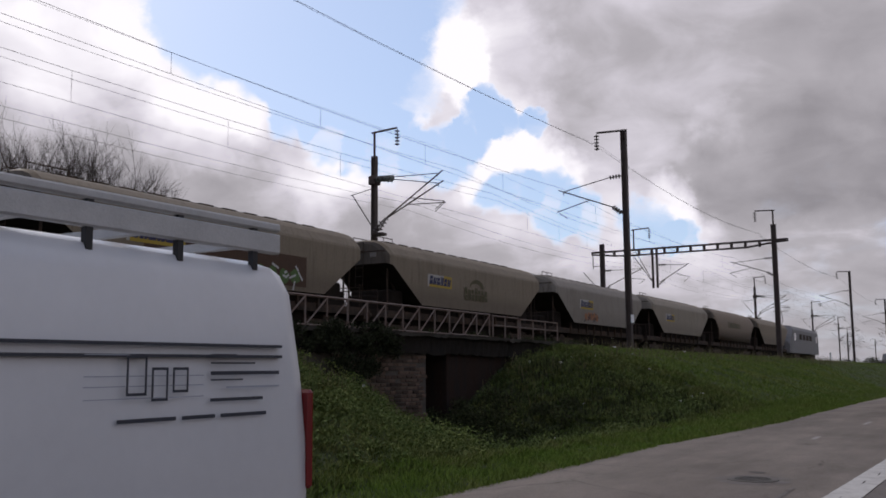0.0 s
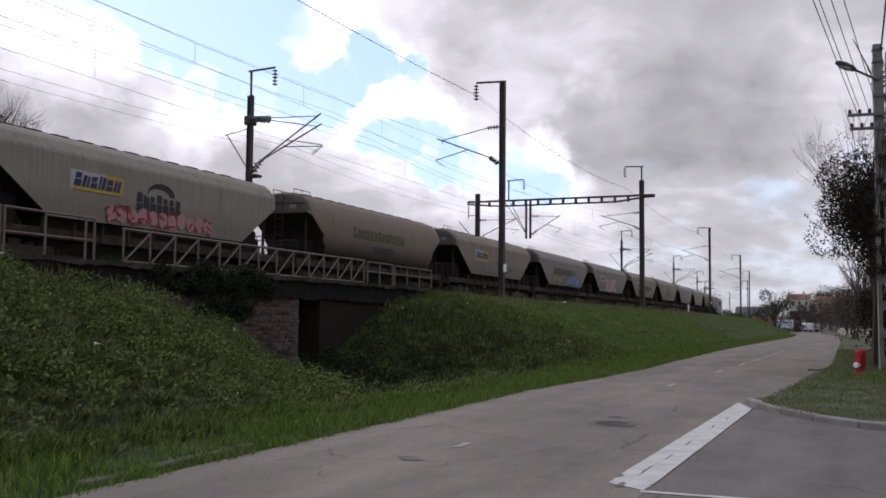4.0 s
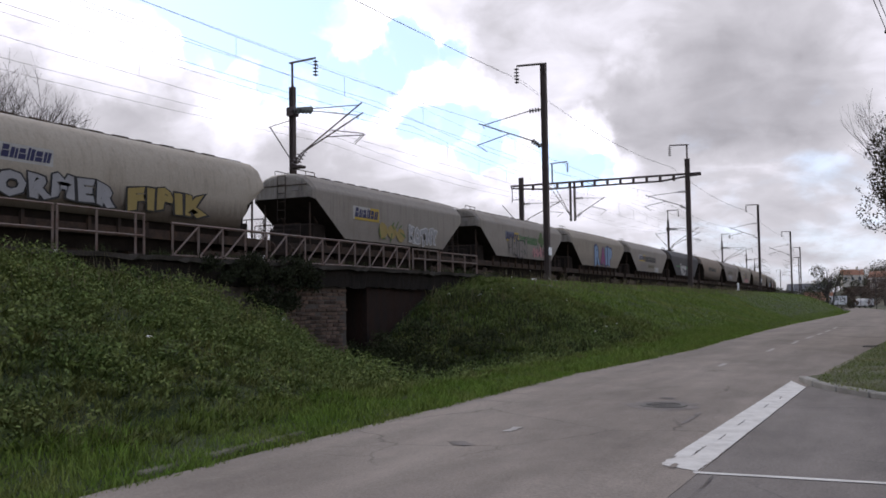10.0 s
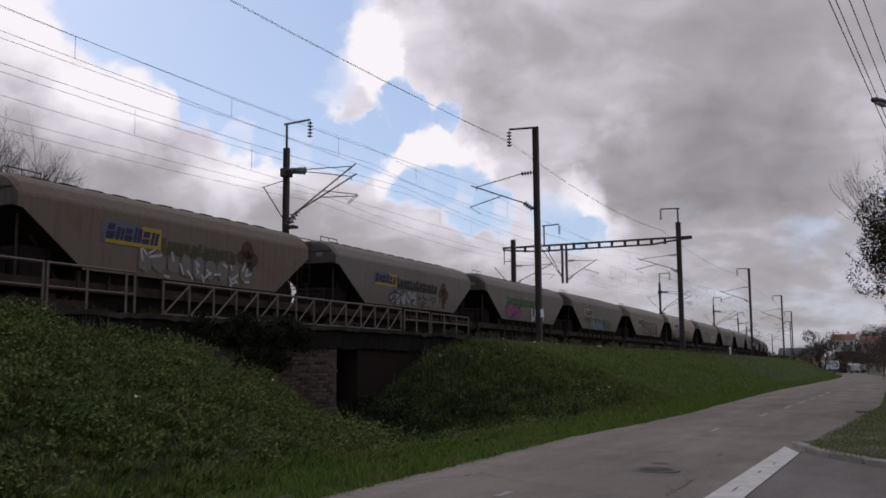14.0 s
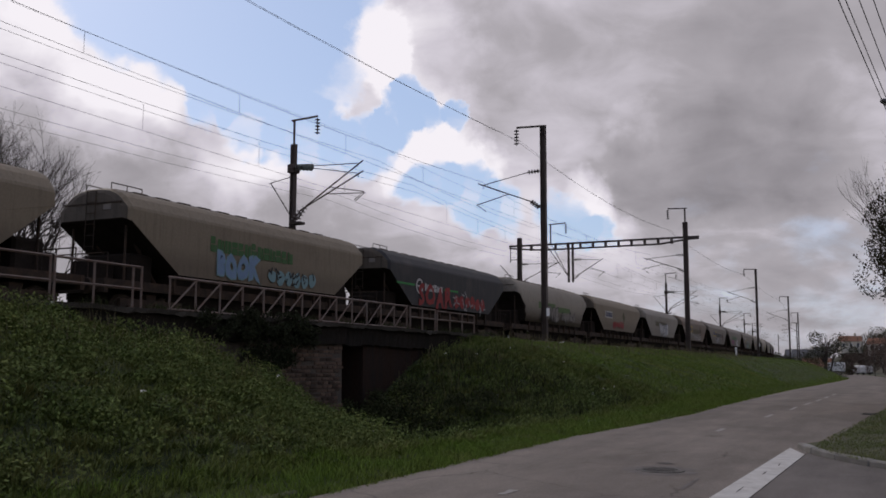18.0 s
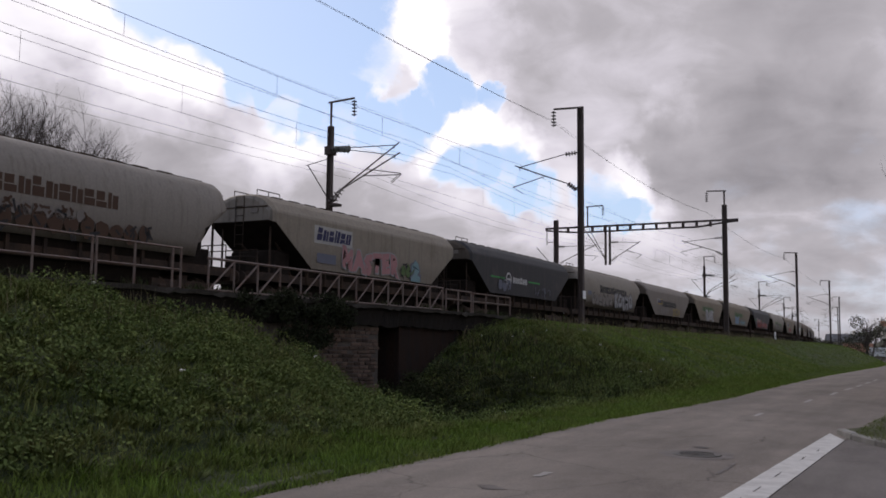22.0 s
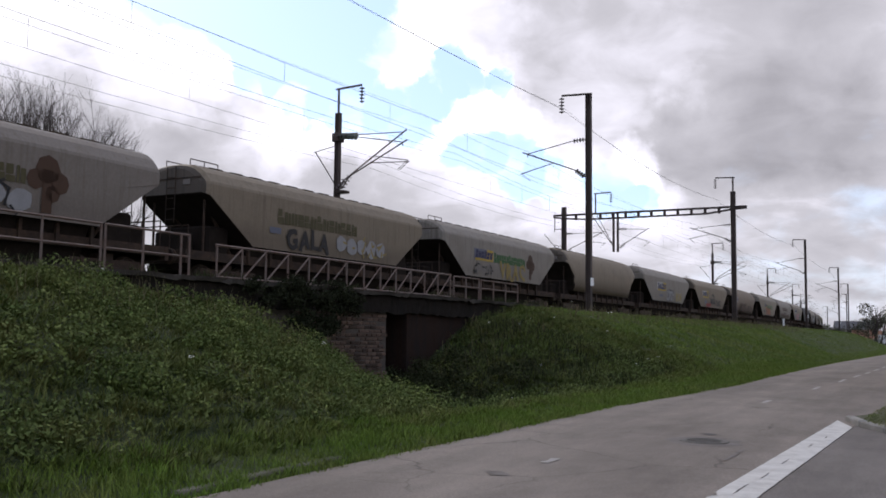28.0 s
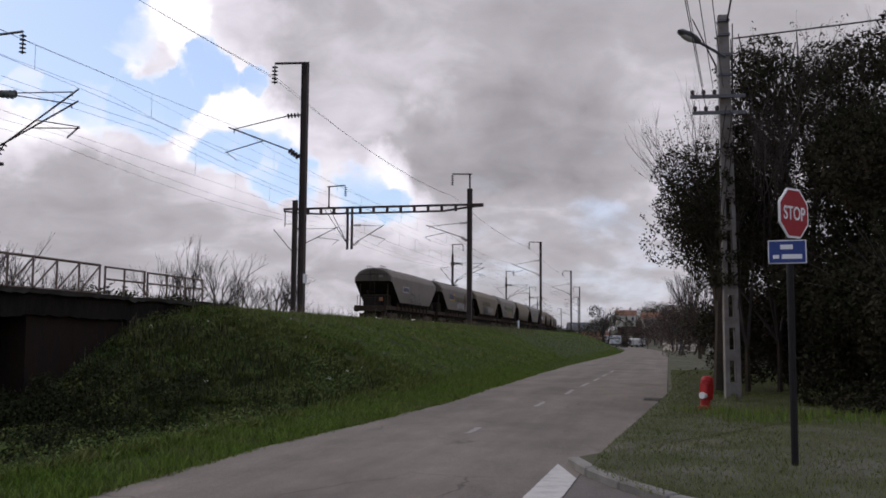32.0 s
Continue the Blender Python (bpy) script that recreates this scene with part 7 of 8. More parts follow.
for spec in [(17.0, 24.8, 9.2, 3.9, 11, "tall dense dark evergreen tree beside the utility pole", 0.1), (14.4, 23.2, 6.6, 2.3, 12, "dark evergreen shrub hiding the utility pole's foot", 0.0),
             (20.6, 21.2, 8.8, 3.7, 13, "dense dark evergreen tree at the corner verge", 0.0), (17.0, 20.0, 4.6, 2.4, 14, "dense dark evergreen hedge shrub on the verge", 0.0),
             (14.2, 21.2, 4.4, 2.0, 15, "dense dark evergreen hedge shrub on the verge", 0.0), (24.5, 17.4, 8.0, 3.6, 16, "dense dark evergreen tree at the corner verge", 0.0),
             (20.0, 17.6, 3.8, 2.2, 20, "dense dark evergreen hedge shrub on the verge", 0.0)]:
    x, y, h, radius, seed, label, low = spec
    evergreen(x, y, h, radius, seed, label, low=low, per=1500, leaf=0.105)
evergreen(12.9, 29.0, 6.7, 1.7, 17, "straggly dark evergreen behind the utility pole", low=3.7, per=900, leaf=0.09)
evergreen(15.8, 29.6, 10.2, 2.6, 21, "tall dark evergreen behind the utility pole", low=0.5, per=1300, leaf=0.1)
evergreen(17.4, 37.0, 7.2, 2.2, 18, "dark roadside tree with small leaves", low=4.2, per=420, leaf=0.12)
evergreen(22.6, 47.0, 7.0, 2.4, 19, "dark roadside tree with small leaves", low=4.0, per=320, leaf=0.14)


def bare_tree(x, y, z, h, seed, label="leafless tree with fine twigs behind the railway", depth=5, spread=0.55, r=None):
    rnd = random.Random(seed)
    t = tagged(empty("bare_tree", pose(x, y, z)), label, "tree", group="bare trees")
    bm = bmesh.new()
    tube(bm, (0, 0, -0.3), (0, 0, h * 0.16), (r or h * 0.018) * 1.2, (r or h * 0.018), seg=6)
    part("trunk", bm, MAT["bark"], t)
    bm = bmesh.new()
    for k in range(4):
        d = Vector((rnd.uniform(-.6, .6), rnd.uniform(-.6, .6), 1)).normalized()
        branch_mesh(bm, Vector((0, 0, h * 0.15)), d, h * 0.27, (r or h * 0.018) * 0.7, depth, rnd, spread, 0.12, 4)
    part("bare_crown", bm, MAT["twig"], t)
    return t


for k, (az, dist, h) in enumerate([(-29.6, 66, 18.6), (-31.2, 64, 18.0), (-32.8, 66, 17.4), (-28.3, 68, 16.4), (-34.4, 66, 17.2), (-36.2, 66, 17.0)]):
    a = radians(az)
    bare_tree(dist * math.sin(a), dist * math.cos(a), -0.6, h, 40 + k, depth=6 if k < 3 else 5, spread=0.7, r=0.34)
for k, (az, dist, h) in enumerate([(-13.0, 62, 7.4), (-15.5, 66, 6.5), (-3.4, 72, 7.8), (-5.2, 75, 6.8), (-1.6, 78, 6.5), (0.8, 82, 6.2), (-0.2, 90, 7.0), (-10.8, 64, 5.8)]):
    a = radians(az)
    bare_tree(dist * math.sin(a), dist * math.cos(a), -0.6, h + 1.2, 60 + k, depth=4)
for k, (x, y, h) in enumerate([(14.4, 28.6, 8.6), (15.6, 28.0, 9.4), (13.4, 28.4, 7.4), (17.5, 27.5, 9.8)]):
    bare_tree(x, y, 0.1, h, 90 + k, "straggly leafless tree beside the utility pole", depth=5, spread=0.42, r=0.07)


def creeper():
    rnd, rg = random.Random(77), np.random.default_rng(77)
    t = tagged(empty("creeper", pose(12.15, 26.7, 0.0)), "brownish creeper climbing the middle of the utility pole", "plant")
    bm = bmesh.new()
    cl = []
    for k in range(5):
        a = rnd.uniform(0, 6.28)
        pts = [Vector((0.24 * math.cos(a + j * 0.5), 0.2 * math.sin(a + j * 0.5), 2.2 + j * 0.7)) for j in range(8)]
        for u, v in zip(pts, pts[1:]):
            tube(bm, u, v, 0.014, seg=4)
    stems = part("branchwork", bm, MAT["twig"], t)
    stems["kind"] = "stuff"
    for k in range(60):
        cl.append((rnd.gauss(0.06, 0.22), rnd.gauss(-0.05, 0.15), rnd.uniform(2.7, 6.7), rnd.uniform(0.10, 0.26)))
    v, f = leaf_quads(clump_points(cl, 2200, rg, 0.2), 0.08, rg)
    arrays("leaves", v, f, MAT["leaf_dark"], t)


creeper()


def bush(x, y, z, w, h, seed, label, mat="leaf_far", n=2600, leaf=0.35, group="far bushes"):
    rnd, rg = random.Random(seed), np.random.default_rng(seed)
    t = tagged(empty("bush", pose(x, y, z)), label, "bush", group=group)
    bm = bmesh.new()
    for k in range(4):
        branch_mesh(bm, Vector((rnd.uniform(-.2, .2) * w, rnd.uniform(-.2, .2) * w, 0)), Vector((rnd.uniform(-.4, .4), rnd.uniform(-.4, .4), 1)).normalized(), h * 0.4, h * 0.02, 2, rnd)
    part("branchwork", bm, MAT["twig"], t)["kind"] = "stuff"
    clumps = [(rnd.uniform(-0.5, 0.5) * w, rnd.uniform(-0.4, 0.4) * w, h * rnd.uniform(0.12, 0.85), 0.18 * (w + h) * rnd.uniform(0.5, 1.0)) for _ in range(12)]
    pts = clump_points(clumps, n / (12 * (0.135 * (w + h)) ** 2), rg, 0.3)
    v, f = leaf_quads(pts, leaf, rg)
    arrays("foliage", v, f, MAT[mat], t)


def polar(az, dist):
    a = radians(az)
    return dist * math.sin(a), dist * math.cos(a)


for k, (az, dist, w, h) in enumerate([(-7.6, 50, 2.6, 3.9), (-15.2, 47, 2.2, 3.6), (-8.6, 70, 4, 4.6), (-4.2, 76, 5, 4.4), (-12, 72, 4, 4.0), (-17, 70, 4, 4.6)]):
    x, y = polar(az, dist)
    bush(x, y, -0.3, w, h, 200 + k, "dark scrub beyond the railway", n=1500, leaf=0.22)


for k, (x, y, w, h) in enumerate([(16.6, 31.0, 2.8, 3.2), (18.6, 35.5, 3.2, 3.4), (20.9, 40.5, 3.4, 3.2), (23.2, 46.0, 3.8, 3.4), (27.0, 55.0, 4.6, 3.6), (31.6, 66.0, 5.4, 4.0), (17.0, 28.5, 3.2, 3.4), (20.0, 30.0, 4.0, 4.0), (21.5, 26.0, 4.0, 4.0), (24.5, 22.5, 4.5, 4.2)]):
    bush(x, y, 0.0, w, h, 240 + k, "dark hedge bush along the road", "leaf_hedge" if k < 6 else "leaf_dark", n=9000, leaf=0.13, group="hedge bushes")


# ---------------------------------------------------------------- the far end of the road
def hill():
    bm = bmesh.new()
    rows = []
    for i, az in enumerate(np.arange(15.5, 40.1, 0.7)):
        row = []
        for dist, k in ((255, 0.0), (300, 0.45), (360, 0.8), (440, 1.0), (900, 1.0)):
            x, y = polar(az, dist)
            rise = 9.5 * max(0.0, min(1.0, (az - 16.5) / 5.0)) + 2.0 * noise.noise(Vector((az * 0.4, dist * 0.01, 0)))
            row.append(bm.verts.new((x, y, -3.0 + rise * k)))
        rows.append(row)
    for a, b in zip(rows, rows[1:]):
        for j in range(4):
            bm.faces.new((a[j], b[j], b[j + 1], a[j + 1]))
    bmesh.ops.recalc_face_normals(bm, faces=bm.faces)
    for f in bm.faces:
        f.smooth = True
    tagged(finish("hillside", bm, MAT["hill"]), "low wooded hillside beyond the bend", "hillside", kind="structure")


hill()


def house(x, y, z, w, d, h, az, wall, roof, label, windows=3):
    hs = tagged(empty("house", pose(x, y, z, 0, 0, 180 - az)), label, "house", group="far houses")
    bm = bmesh.new()
    box(bm, -w / 2, w / 2, -d / 2, d / 2, -1.0, h)
    part("wall", bm, MAT[wall], hs)
    bm = bmesh.new()
    e = 0.35
    A = [bm.verts.new(p) for p in ((-w / 2 - e, -d / 2 - e, h - 0.1), (w / 2 + e, -d / 2 - e, h - 0.1), (w / 2 + e, d / 2 + e, h - 0.1), (-w / 2 - e, d / 2 + e, h - 0.1), (-w / 2 - e, 0, h + d * 0.3), (w / 2 + e, 0, h + d * 0.3))]
    for q in ((0, 1, 5, 4), (2, 3, 4, 5), (0, 4, 3), (1, 2, 5), (0, 3, 2, 1)):
        bm.faces.new([A[i] for i in q])
    part("roof", bm, MAT[roof], hs)
    bm = bmesh.new()
    box(bm, w * 0.2, w * 0.2 + 0.7, -0.35, 0.35, h + d * 0.15, h + d * 0.3 + 0.9)
    part("chimney", bm, MAT[wall], hs)
    for k in range(windows):
        for zz in ((1.0, 2.3), (3.6, 4.8)):
            if zz[1] > h - 0.1:
                continue
            xx = -w / 2 + w * (k + 0.5) / windows
            bm = bmesh.new()
            box(bm, xx - 0.5, xx + 0.5, -d / 2 - 0.06, -d / 2 + 0.02, *zz)
            win = part("window", bm, MAT["sign_white"], hs)
            bm = bmesh.new()
            box(bm, xx - 0.42, xx + 0.42, -d / 2 - 0.08, -d / 2 - 0.05, zz[0] + 0.08, zz[1] - 0.08)
            part("pane", bm, MAT["shutter"], win)
    return hs


for az, dist, z, w, d, h, face, wall, roof, label in [
        (20.0, 345, 4.6, 6.5, 6, 3.0, 195, "plaster", "tiles", "pale house with an orange tiled roof on the hill"),
        (18.25, 250, -2.6, 6, 6, 2.6, 200, "plaster_ochre", "tiles", "low ochre house at the bend of the road"),
        (17.6, 300, -2.5, 10, 8, 4.6, 190, "plaster", "slate", "pale house with a grey roof behind the trees"),
        (21.6, 320, 3.5, 7, 6, 2.8, 210, "plaster", "tiles", "low house half hidden on the hill")]:
    x, y = polar(az, dist)
    house(x, y, z, w, d, h, face, wall, roof, label)
for k, (az, dist, z, w, h) in enumerate([(18.8, 205, -1.8, 6.5, 9.6), (19.5, 232, -2.0, 4, 3.0), (20.2, 280, -1.0, 7, 4.5), (21.0, 262, -1, 7, 4.5), (22.0, 240, -1.5, 9, 8), (22.2, 215, -1.2, 8, 8.5), (22.8, 180, -0.9, 7, 8.5), (23.2, 150, -0.7, 6, 8.5), (23.0, 120, -0.5, 5, 7.0), (23.3, 95, -0.4, 4.4, 7),
                                             (17.4, 290, -2, 9, 5.5), (16.6, 330, -2, 12, 5), (19.0, 380, 2, 12, 5), (21.0, 380, 5, 14, 6), (22.4, 360, 5, 14, 7), (20.5, 345, 2, 8, 4), (15.6, 380, -2, 14, 5)]):
    x, y = polar(az, dist)
    if az > 19.1 and dist < 290:
        bush(x, y, z, w, h * 0.8, 300 + k, "leafless brown hedge tree along the far road", "leaf_brown", n=3200, leaf=0.16 + dist * 0.0005, group="far trees")
    else:
        bush(x, y, z, w, h, 300 + k, "dark tree or bush near the far bend", n=4200, leaf=0.20 + dist * 0.0006, group="far trees")
for k, (x, y, h) in enumerate([(34.5, 78, 8), (43, 96, 9), (29.5, 62, 7)]):
    bare_tree(x, y, -0.3, h, 120 + k, "leafless brown roadside tree", depth=4, spread=0.4)


def garden_wall():
    w = tagged(empty("garden_wall", pose(60.2, 137.0, -1.0, 0, 0, 0)), "low pale garden wall with gate piers by the road", "wall")
    for k, (x0, x1, y0, y1, h, nm) in enumerate(((-2.0, -1.8, -5, -1, 1.0, "wall_panel"), (-2.1, -1.7, -1.4, -1, 1.5, "pier"), (-2.1, -1.7, 1.6, 2.0, 1.5, "pier"), (-2.0, -1.8, 2.0, 7, 1.0, "wall_panel"), (-1.8, 3.5, -5.2, -5.0, 1.1, "wall_panel"))):
        bm = bmesh.new()
        box(bm, x0, x1, y0, y1, -0.4, h, 0.02)
        part(nm, bm, MAT["plaster"], w)
    bm = bmesh.new()
    box(bm, -1.95, -1.88, -1.0, 1.6, 0.05, 1.25)
    part("gate", bm, MAT["sign_white"], w)


garden_wall()


def far_board():
    x, y = polar(19.25, 215)
    b = tagged(empty("roadside_board", pose(x, y, -1.9, 0, 0, -19)), "pale board on posts at the bend of the road", "sign")
    for sx in (-1.2, 1.2):
        bm = bmesh.new()
        box(bm, sx - 0.06, sx + 0.06, -0.06, 0.06, 0, 2.6)
        part("post", bm, MAT["mast_grey"], b)
    bm = bmesh.new()
    box(bm, -1.7, 1.7, -0.1, -0.05, 1.0, 2.8, 0.02)
    part("panel", bm, MAT["sign_white"], b)


far_board()
for az, dist, h in ((21.2, 190, 7.5), (22.0, 170, 7.5), (20.4, 230, 8), (18.95, 260, 8)):
    x, y = polar(az, dist)
    sl = tagged(empty("street_lamp", pose(x, y, -1.6, 0, 0, 70)), "thin street lamp near the far bend", "street lamp", group="far street lamps")
    bm = bmesh.new()
    tube(bm, (0, 0, 0), (0, 0, h), 0.07, 0.05, seg=6)
    tube(bm, (0, 0, h), (1.2, 0, h + 0.2), 0.04, seg=5)
    part("column", bm, MAT["mast_grey"], sl)
    bm = bmesh.new()
    box(bm, 1.1, 1.8, -0.12, 0.12, h + 0.12, h + 0.26, 0.03)
    part("head", bm, MAT["lamp_glass"], sl)


# ---------------------------------------------------------------- grass and weeds on the bank
def ground_grid(s0, s1, p0, p1, n, rg, power=1.0):
    s = s0 + (s1 - s0) * rg.random(n) ** power
    p = p0 + (p1 - p0) * rg.random(n)
    return s, p


def place(s, p, lift=0.0):
    return np.array([tuple(plan(a, b, ground_z(a, b) + lift)) for a, b in zip(s, p)])


def fast_mesh(name, v, f4, tri, mat):
    """One mesh from equal numbers of quads and triangles."""
    n = len(f4)
    me = bpy.data.meshes.new(name)
    me.vertices.add(len(v))
    me.vertices.foreach_set("co", v.astype(np.float32).ravel())
    loops = np.concatenate([f4.ravel(), tri.ravel()]).astype(np.int32)
    me.loops.add(len(loops))
    me.loops.foreach_set("vertex_index", loops)
    me.polygons.add(2 * n)
    me.polygons.foreach_set("loop_start", np.concatenate([np.arange(n) * 4, 4 * n + np.arange(n) * 3]).astype(np.int32))
    me.update(calc_edges=True)
    me.materials.append(mat)
    return new(name, me)


def blades(name, s, p, h0, h1, width, mat, label, rg, lean=0.45, height_of=None, base=None):
    root = place(s, p, -0.02) if base is None else base
    n = len(root)
    a = rg.uniform(0, 2 * np.pi, n)
    side = np.stack([np.cos(a), np.sin(a), np.zeros(n)], 1)
    h = rg.uniform(h0, h1, n) * (1 if height_of is None else height_of)
    b = rg.uniform(0, 2 * np.pi, n)
    bend = np.stack([np.cos(b), np.sin(b), np.zeros(n)], 1) * (h * rg.uniform(0.1, lean, n))[:, None]
    w = (width * rg.uniform(0.6, 1.4, n))[:, None] * side
    up = np.zeros((n, 3))
    up[:, 2] = h
    mid = root + up * 0.6 + bend * 0.35
    tip = root + up * 0.95 + bend
    v = np.stack([root - w, root + w, mid + w * 0.7, tip, mid - w * 0.7], 1).reshape(-1, 3)
    i = np.arange(n)[:, None] * 5
    f4 = np.concatenate([i, i + 1, i + 2, i + 4], 1)
    tri = np.concatenate([i + 4, i + 2, i + 3], 1)
    return tagged(fast_mesh(name, v, f4, tri, mat), label, "grass", kind="stuff")


def patchy(s, p, scale, seed, cut):
    return np.array([noise.noise(Vector((a * scale, b * scale, seed))) > cut for a, b in zip(s, p)])


rg = np.random.default_rng(7)
def tufts(s, p, rg_, seed=3.0):
    """Uneven growth: a factor for each blade's height, patchy at about half a metre and two metres."""
    f = np.array([0.95 + 0.9 * noise.noise(Vector((a * 1.5, b * 1.7, seed))) + 0.7 * noise.noise(Vector((a * 0.45, b * 0.5, seed + 5))) for a, b in zip(s, p)])
    return np.clip(f, 0.18, 1.9)


def tussocks(name, s, p, per, reach, h0, h1, width, mat, label, rg_):
    """Round tufts: blades that spring from one root and lean outwards."""
    c = place(s, p, -0.03)
    n = len(c)
    size = rg_.uniform(0.6, 1.4, n)
    i = np.repeat(np.arange(n), per)
    a = rg_.uniform(0, 2 * np.pi, n * per)
    k = np.sqrt(rg_.random(n * per))
    out = np.stack([np.cos(a), np.sin(a), np.zeros(n * per)], 1)
    root = c[i] + out * (k * reach * 0.45 * size[i])[:, None]
    h = rg_.uniform(h0, h1, n * per) * size[i] * (1.1 - 0.5 * k)
    tip = root + out * (k * reach * size[i])[:, None]
    tip[:, 2] += h
    mid = (root + tip) / 2
    mid[:, 2] += h * 0.22
    b = a + rg_.uniform(0.9, 2.2, n * per)
    w = np.stack([np.cos(b), np.sin(b), np.zeros(n * per)], 1) * (width * rg_.uniform(0.6, 1.4, n * per))[:, None]
    v = np.stack([root - w * 0.7, root + w * 0.7, mid + w, tip, mid - w], 1).reshape(-1, 3)
    j = np.arange(n * per)[:, None] * 5
    return tagged(fast_mesh(name, v, np.concatenate([j, j + 1, j + 2, j + 4], 1), np.concatenate([j + 4, j + 2, j + 3], 1), mat), label, "grass", kind="stuff")


# mixed growth on the slope: tufts over a short sward, shorter and fresher away from the bridge
s1, p1 = ground_grid(-2, 34, 7.0, 13.9, 70000, rg)
blades("bank_grass", s1, p1, 0.06, 0.20, 0.007, MAT["grass"], "dark green grass on the railway bank", rg, 1.0, tufts(s1, p1, rg))
s1, p1 = ground_grid(26, 70, 7.0, 13.9, 90000, rg)
s2, p2 = ground_grid(70, 170, 7.0, 13.9, 40000, rg, 1.3)
ss, pp = np.concatenate([s1, s2]), np.concatenate([p1, p2])
blades("bank_sward", ss, pp, 0.05, 0.15, 0.009, MAT["grass_mid"], "short fresh grass on the railway bank", rg, 1.0, 0.4 + 0.6 * tufts(ss, pp, rg, 2.0))
s1, p1 = ground_grid(-2, 33, 7.0, 13.9, 2800, rg)
tussocks("bank_tufts", s1, p1, 46, 0.22, 0.07, 0.20, 0.0055, MAT["grass"], "rough tufts of grass on the railway bank", rg)
s1, p1 = ground_grid(-2, 31, 7.0, 13.9, 2200, rg)
tussocks("weed_tufts", s1, p1, 34, 0.20, 0.05, 0.18, 0.010, MAT["weed"], "leafy weed tufts on the railway bank", rg)
s1, p1 = ground_grid(30, 60, 7.4, 13.9, 700, rg)
tussocks("bank_tufts", s1, p1, 30, 0.22, 0.05, 0.13, 0.007, MAT["grass_mid"], "low tufts of fresh grass on the bank", rg)
# bright strip along the road
s1, u1 = ground_grid(-2, 45, 0.0, 1.0, 85000, rg)
s2, u2 = ground_grid(45, 150, 0.0, 1.0, 26000, rg, 1.4)
ss, uu = np.concatenate([s1, s2]), np.concatenate([u1, u2])
e = np.array([road_edge(a) for a in ss])
pp = e - 0.10 + (7.6 - e) * uu ** 1.3
blades("verge_grass", ss, pp, 0.05, 0.17, 0.006, MAT["grass_bright"], "fresh bright green grass along the road", rg, 1.0, 0.35 + 0.65 * tufts(ss, pp, rg, 9.0))
# broad-leaved weeds in patches
s1, p1 = ground_grid(-2, 31, 7.2, 13.9, 44000, rg)
keep = patchy(s1, p1, 0.55, 5.0, 0.02)
s1, p1 = s1[keep], p1[keep]
pts = place(s1, p1) + np.stack([np.zeros(len(s1)), np.zeros(len(s1)), rg.uniform(0.04, 0.30, len(s1))], 1)
v, f = leaf_quads(pts, 0.06, rg, 0.3, 0.5)
tagged(arrays("bank_weeds", v, f, MAT["weed"]), "broad-leaved weeds in clumps on the railway bank", "weeds", kind="stuff")
# taller clumps of nettle that break the outline
rnd = random.Random(9)
cl = []
for k in range(300):
    s, p = rnd.uniform(1, 29), rnd.uniform(7.6, 13.8)
    q = plan(s, p, ground_z(s, p))
    cl.append((q.x, q.y, q.z + 0.12, rnd.uniform(0.14, 0.40)))
pts = clump_points(cl, 1300, rg, 0.2)
v, f = leaf_quads(pts, 0.065, rg, 0.2, 0.5)
tagged(arrays("nettle_clumps", v, f, MAT["weed"]), "nettle clumps on the railway bank", "weeds", kind="stuff")
# broad mounds of dock and young nettle, with dark hollows between
cl = []
for k in range(210):
    s, p = rnd.uniform(0, 23), rnd.uniform(7.7, 13.6)
    q = plan(s, p, ground_z(s, p))
    cl.append((q.x, q.y, q.z + 0.02, rnd.uniform(0.25, 0.58)))
v, f = leaf_quads(clump_points(cl, 1500, rg, 0.6), 0.058, rg, 0.3, 0.5)
tagged(arrays("dock_mounds", v, f, MAT["dock"]), "rounded mounds of broad-leaved dock and nettle on the bank", "weeds", kind="stuff")
# dry stalks, thickest at the crest
s1, p1 = ground_grid(0, 90, 11.5, 14.0, 2600, rg)
blades("dry_stalks", s1, p1, 0.25, 0.6, 0.007, MAT["dry"], "dry brown stalks at the top of the bank", rg, 0.3)
# scrappy growth along the coping of the bridge
s1 = rg.uniform(8.0, 34.0, 2600)
s1 = s1[patchy(s1, s1 * 0, 0.8, 3.0, -0.05)]
b1 = np.array([tuple(plan(a, 13.9 + 0.5 * rg.random(), rail_z(a) + 0.01)) for a in s1])
blades("coping_grass", None, None, 0.05, 0.26, 0.010, MAT["bramble"], "dark scrappy growth on the coping of the bridge", rg, 1.2, base=b1)
# ditch growth under the bridge mouth
s1, p1 = ground_grid(21.5, 29, 7.4, 14.0, 7000, rg)
blades("ditch_weeds", s1, p1, 0.10, 0.32, 0.014, MAT["bramble"], "dark growth in the ditch by the bridge", rg)
# bramble in the ditch
cl = []
for k in range(150):
    u = rnd.random()
    if u < 0.5:
        s, p = rnd.uniform(22.2, 25.2), rnd.uniform(10.5, 13.9)
    else:
        p = rnd.uniform(8.6, 13.0)
        s = 22.6 - 1.08 * (13.9 - p) + rnd.gauss(0.8, 0.8)
    q = plan(s, p, ground_z(s, p))
    cl.append((q.x, q.y, q.z + 0.10, rnd.uniform(0.14, 0.40)))
for k in range(70):
    s, p = rnd.uniform(22.35, 24.1), rnd.uniform(13.0, 14.5)
    q = plan(s, p, min(ground_z(s, p), crest_z(s) - 2.3))
    cl.append((q.x, q.y, q.z + rnd.uniform(0.0, 0.75), rnd.uniform(0.18, 0.38)))
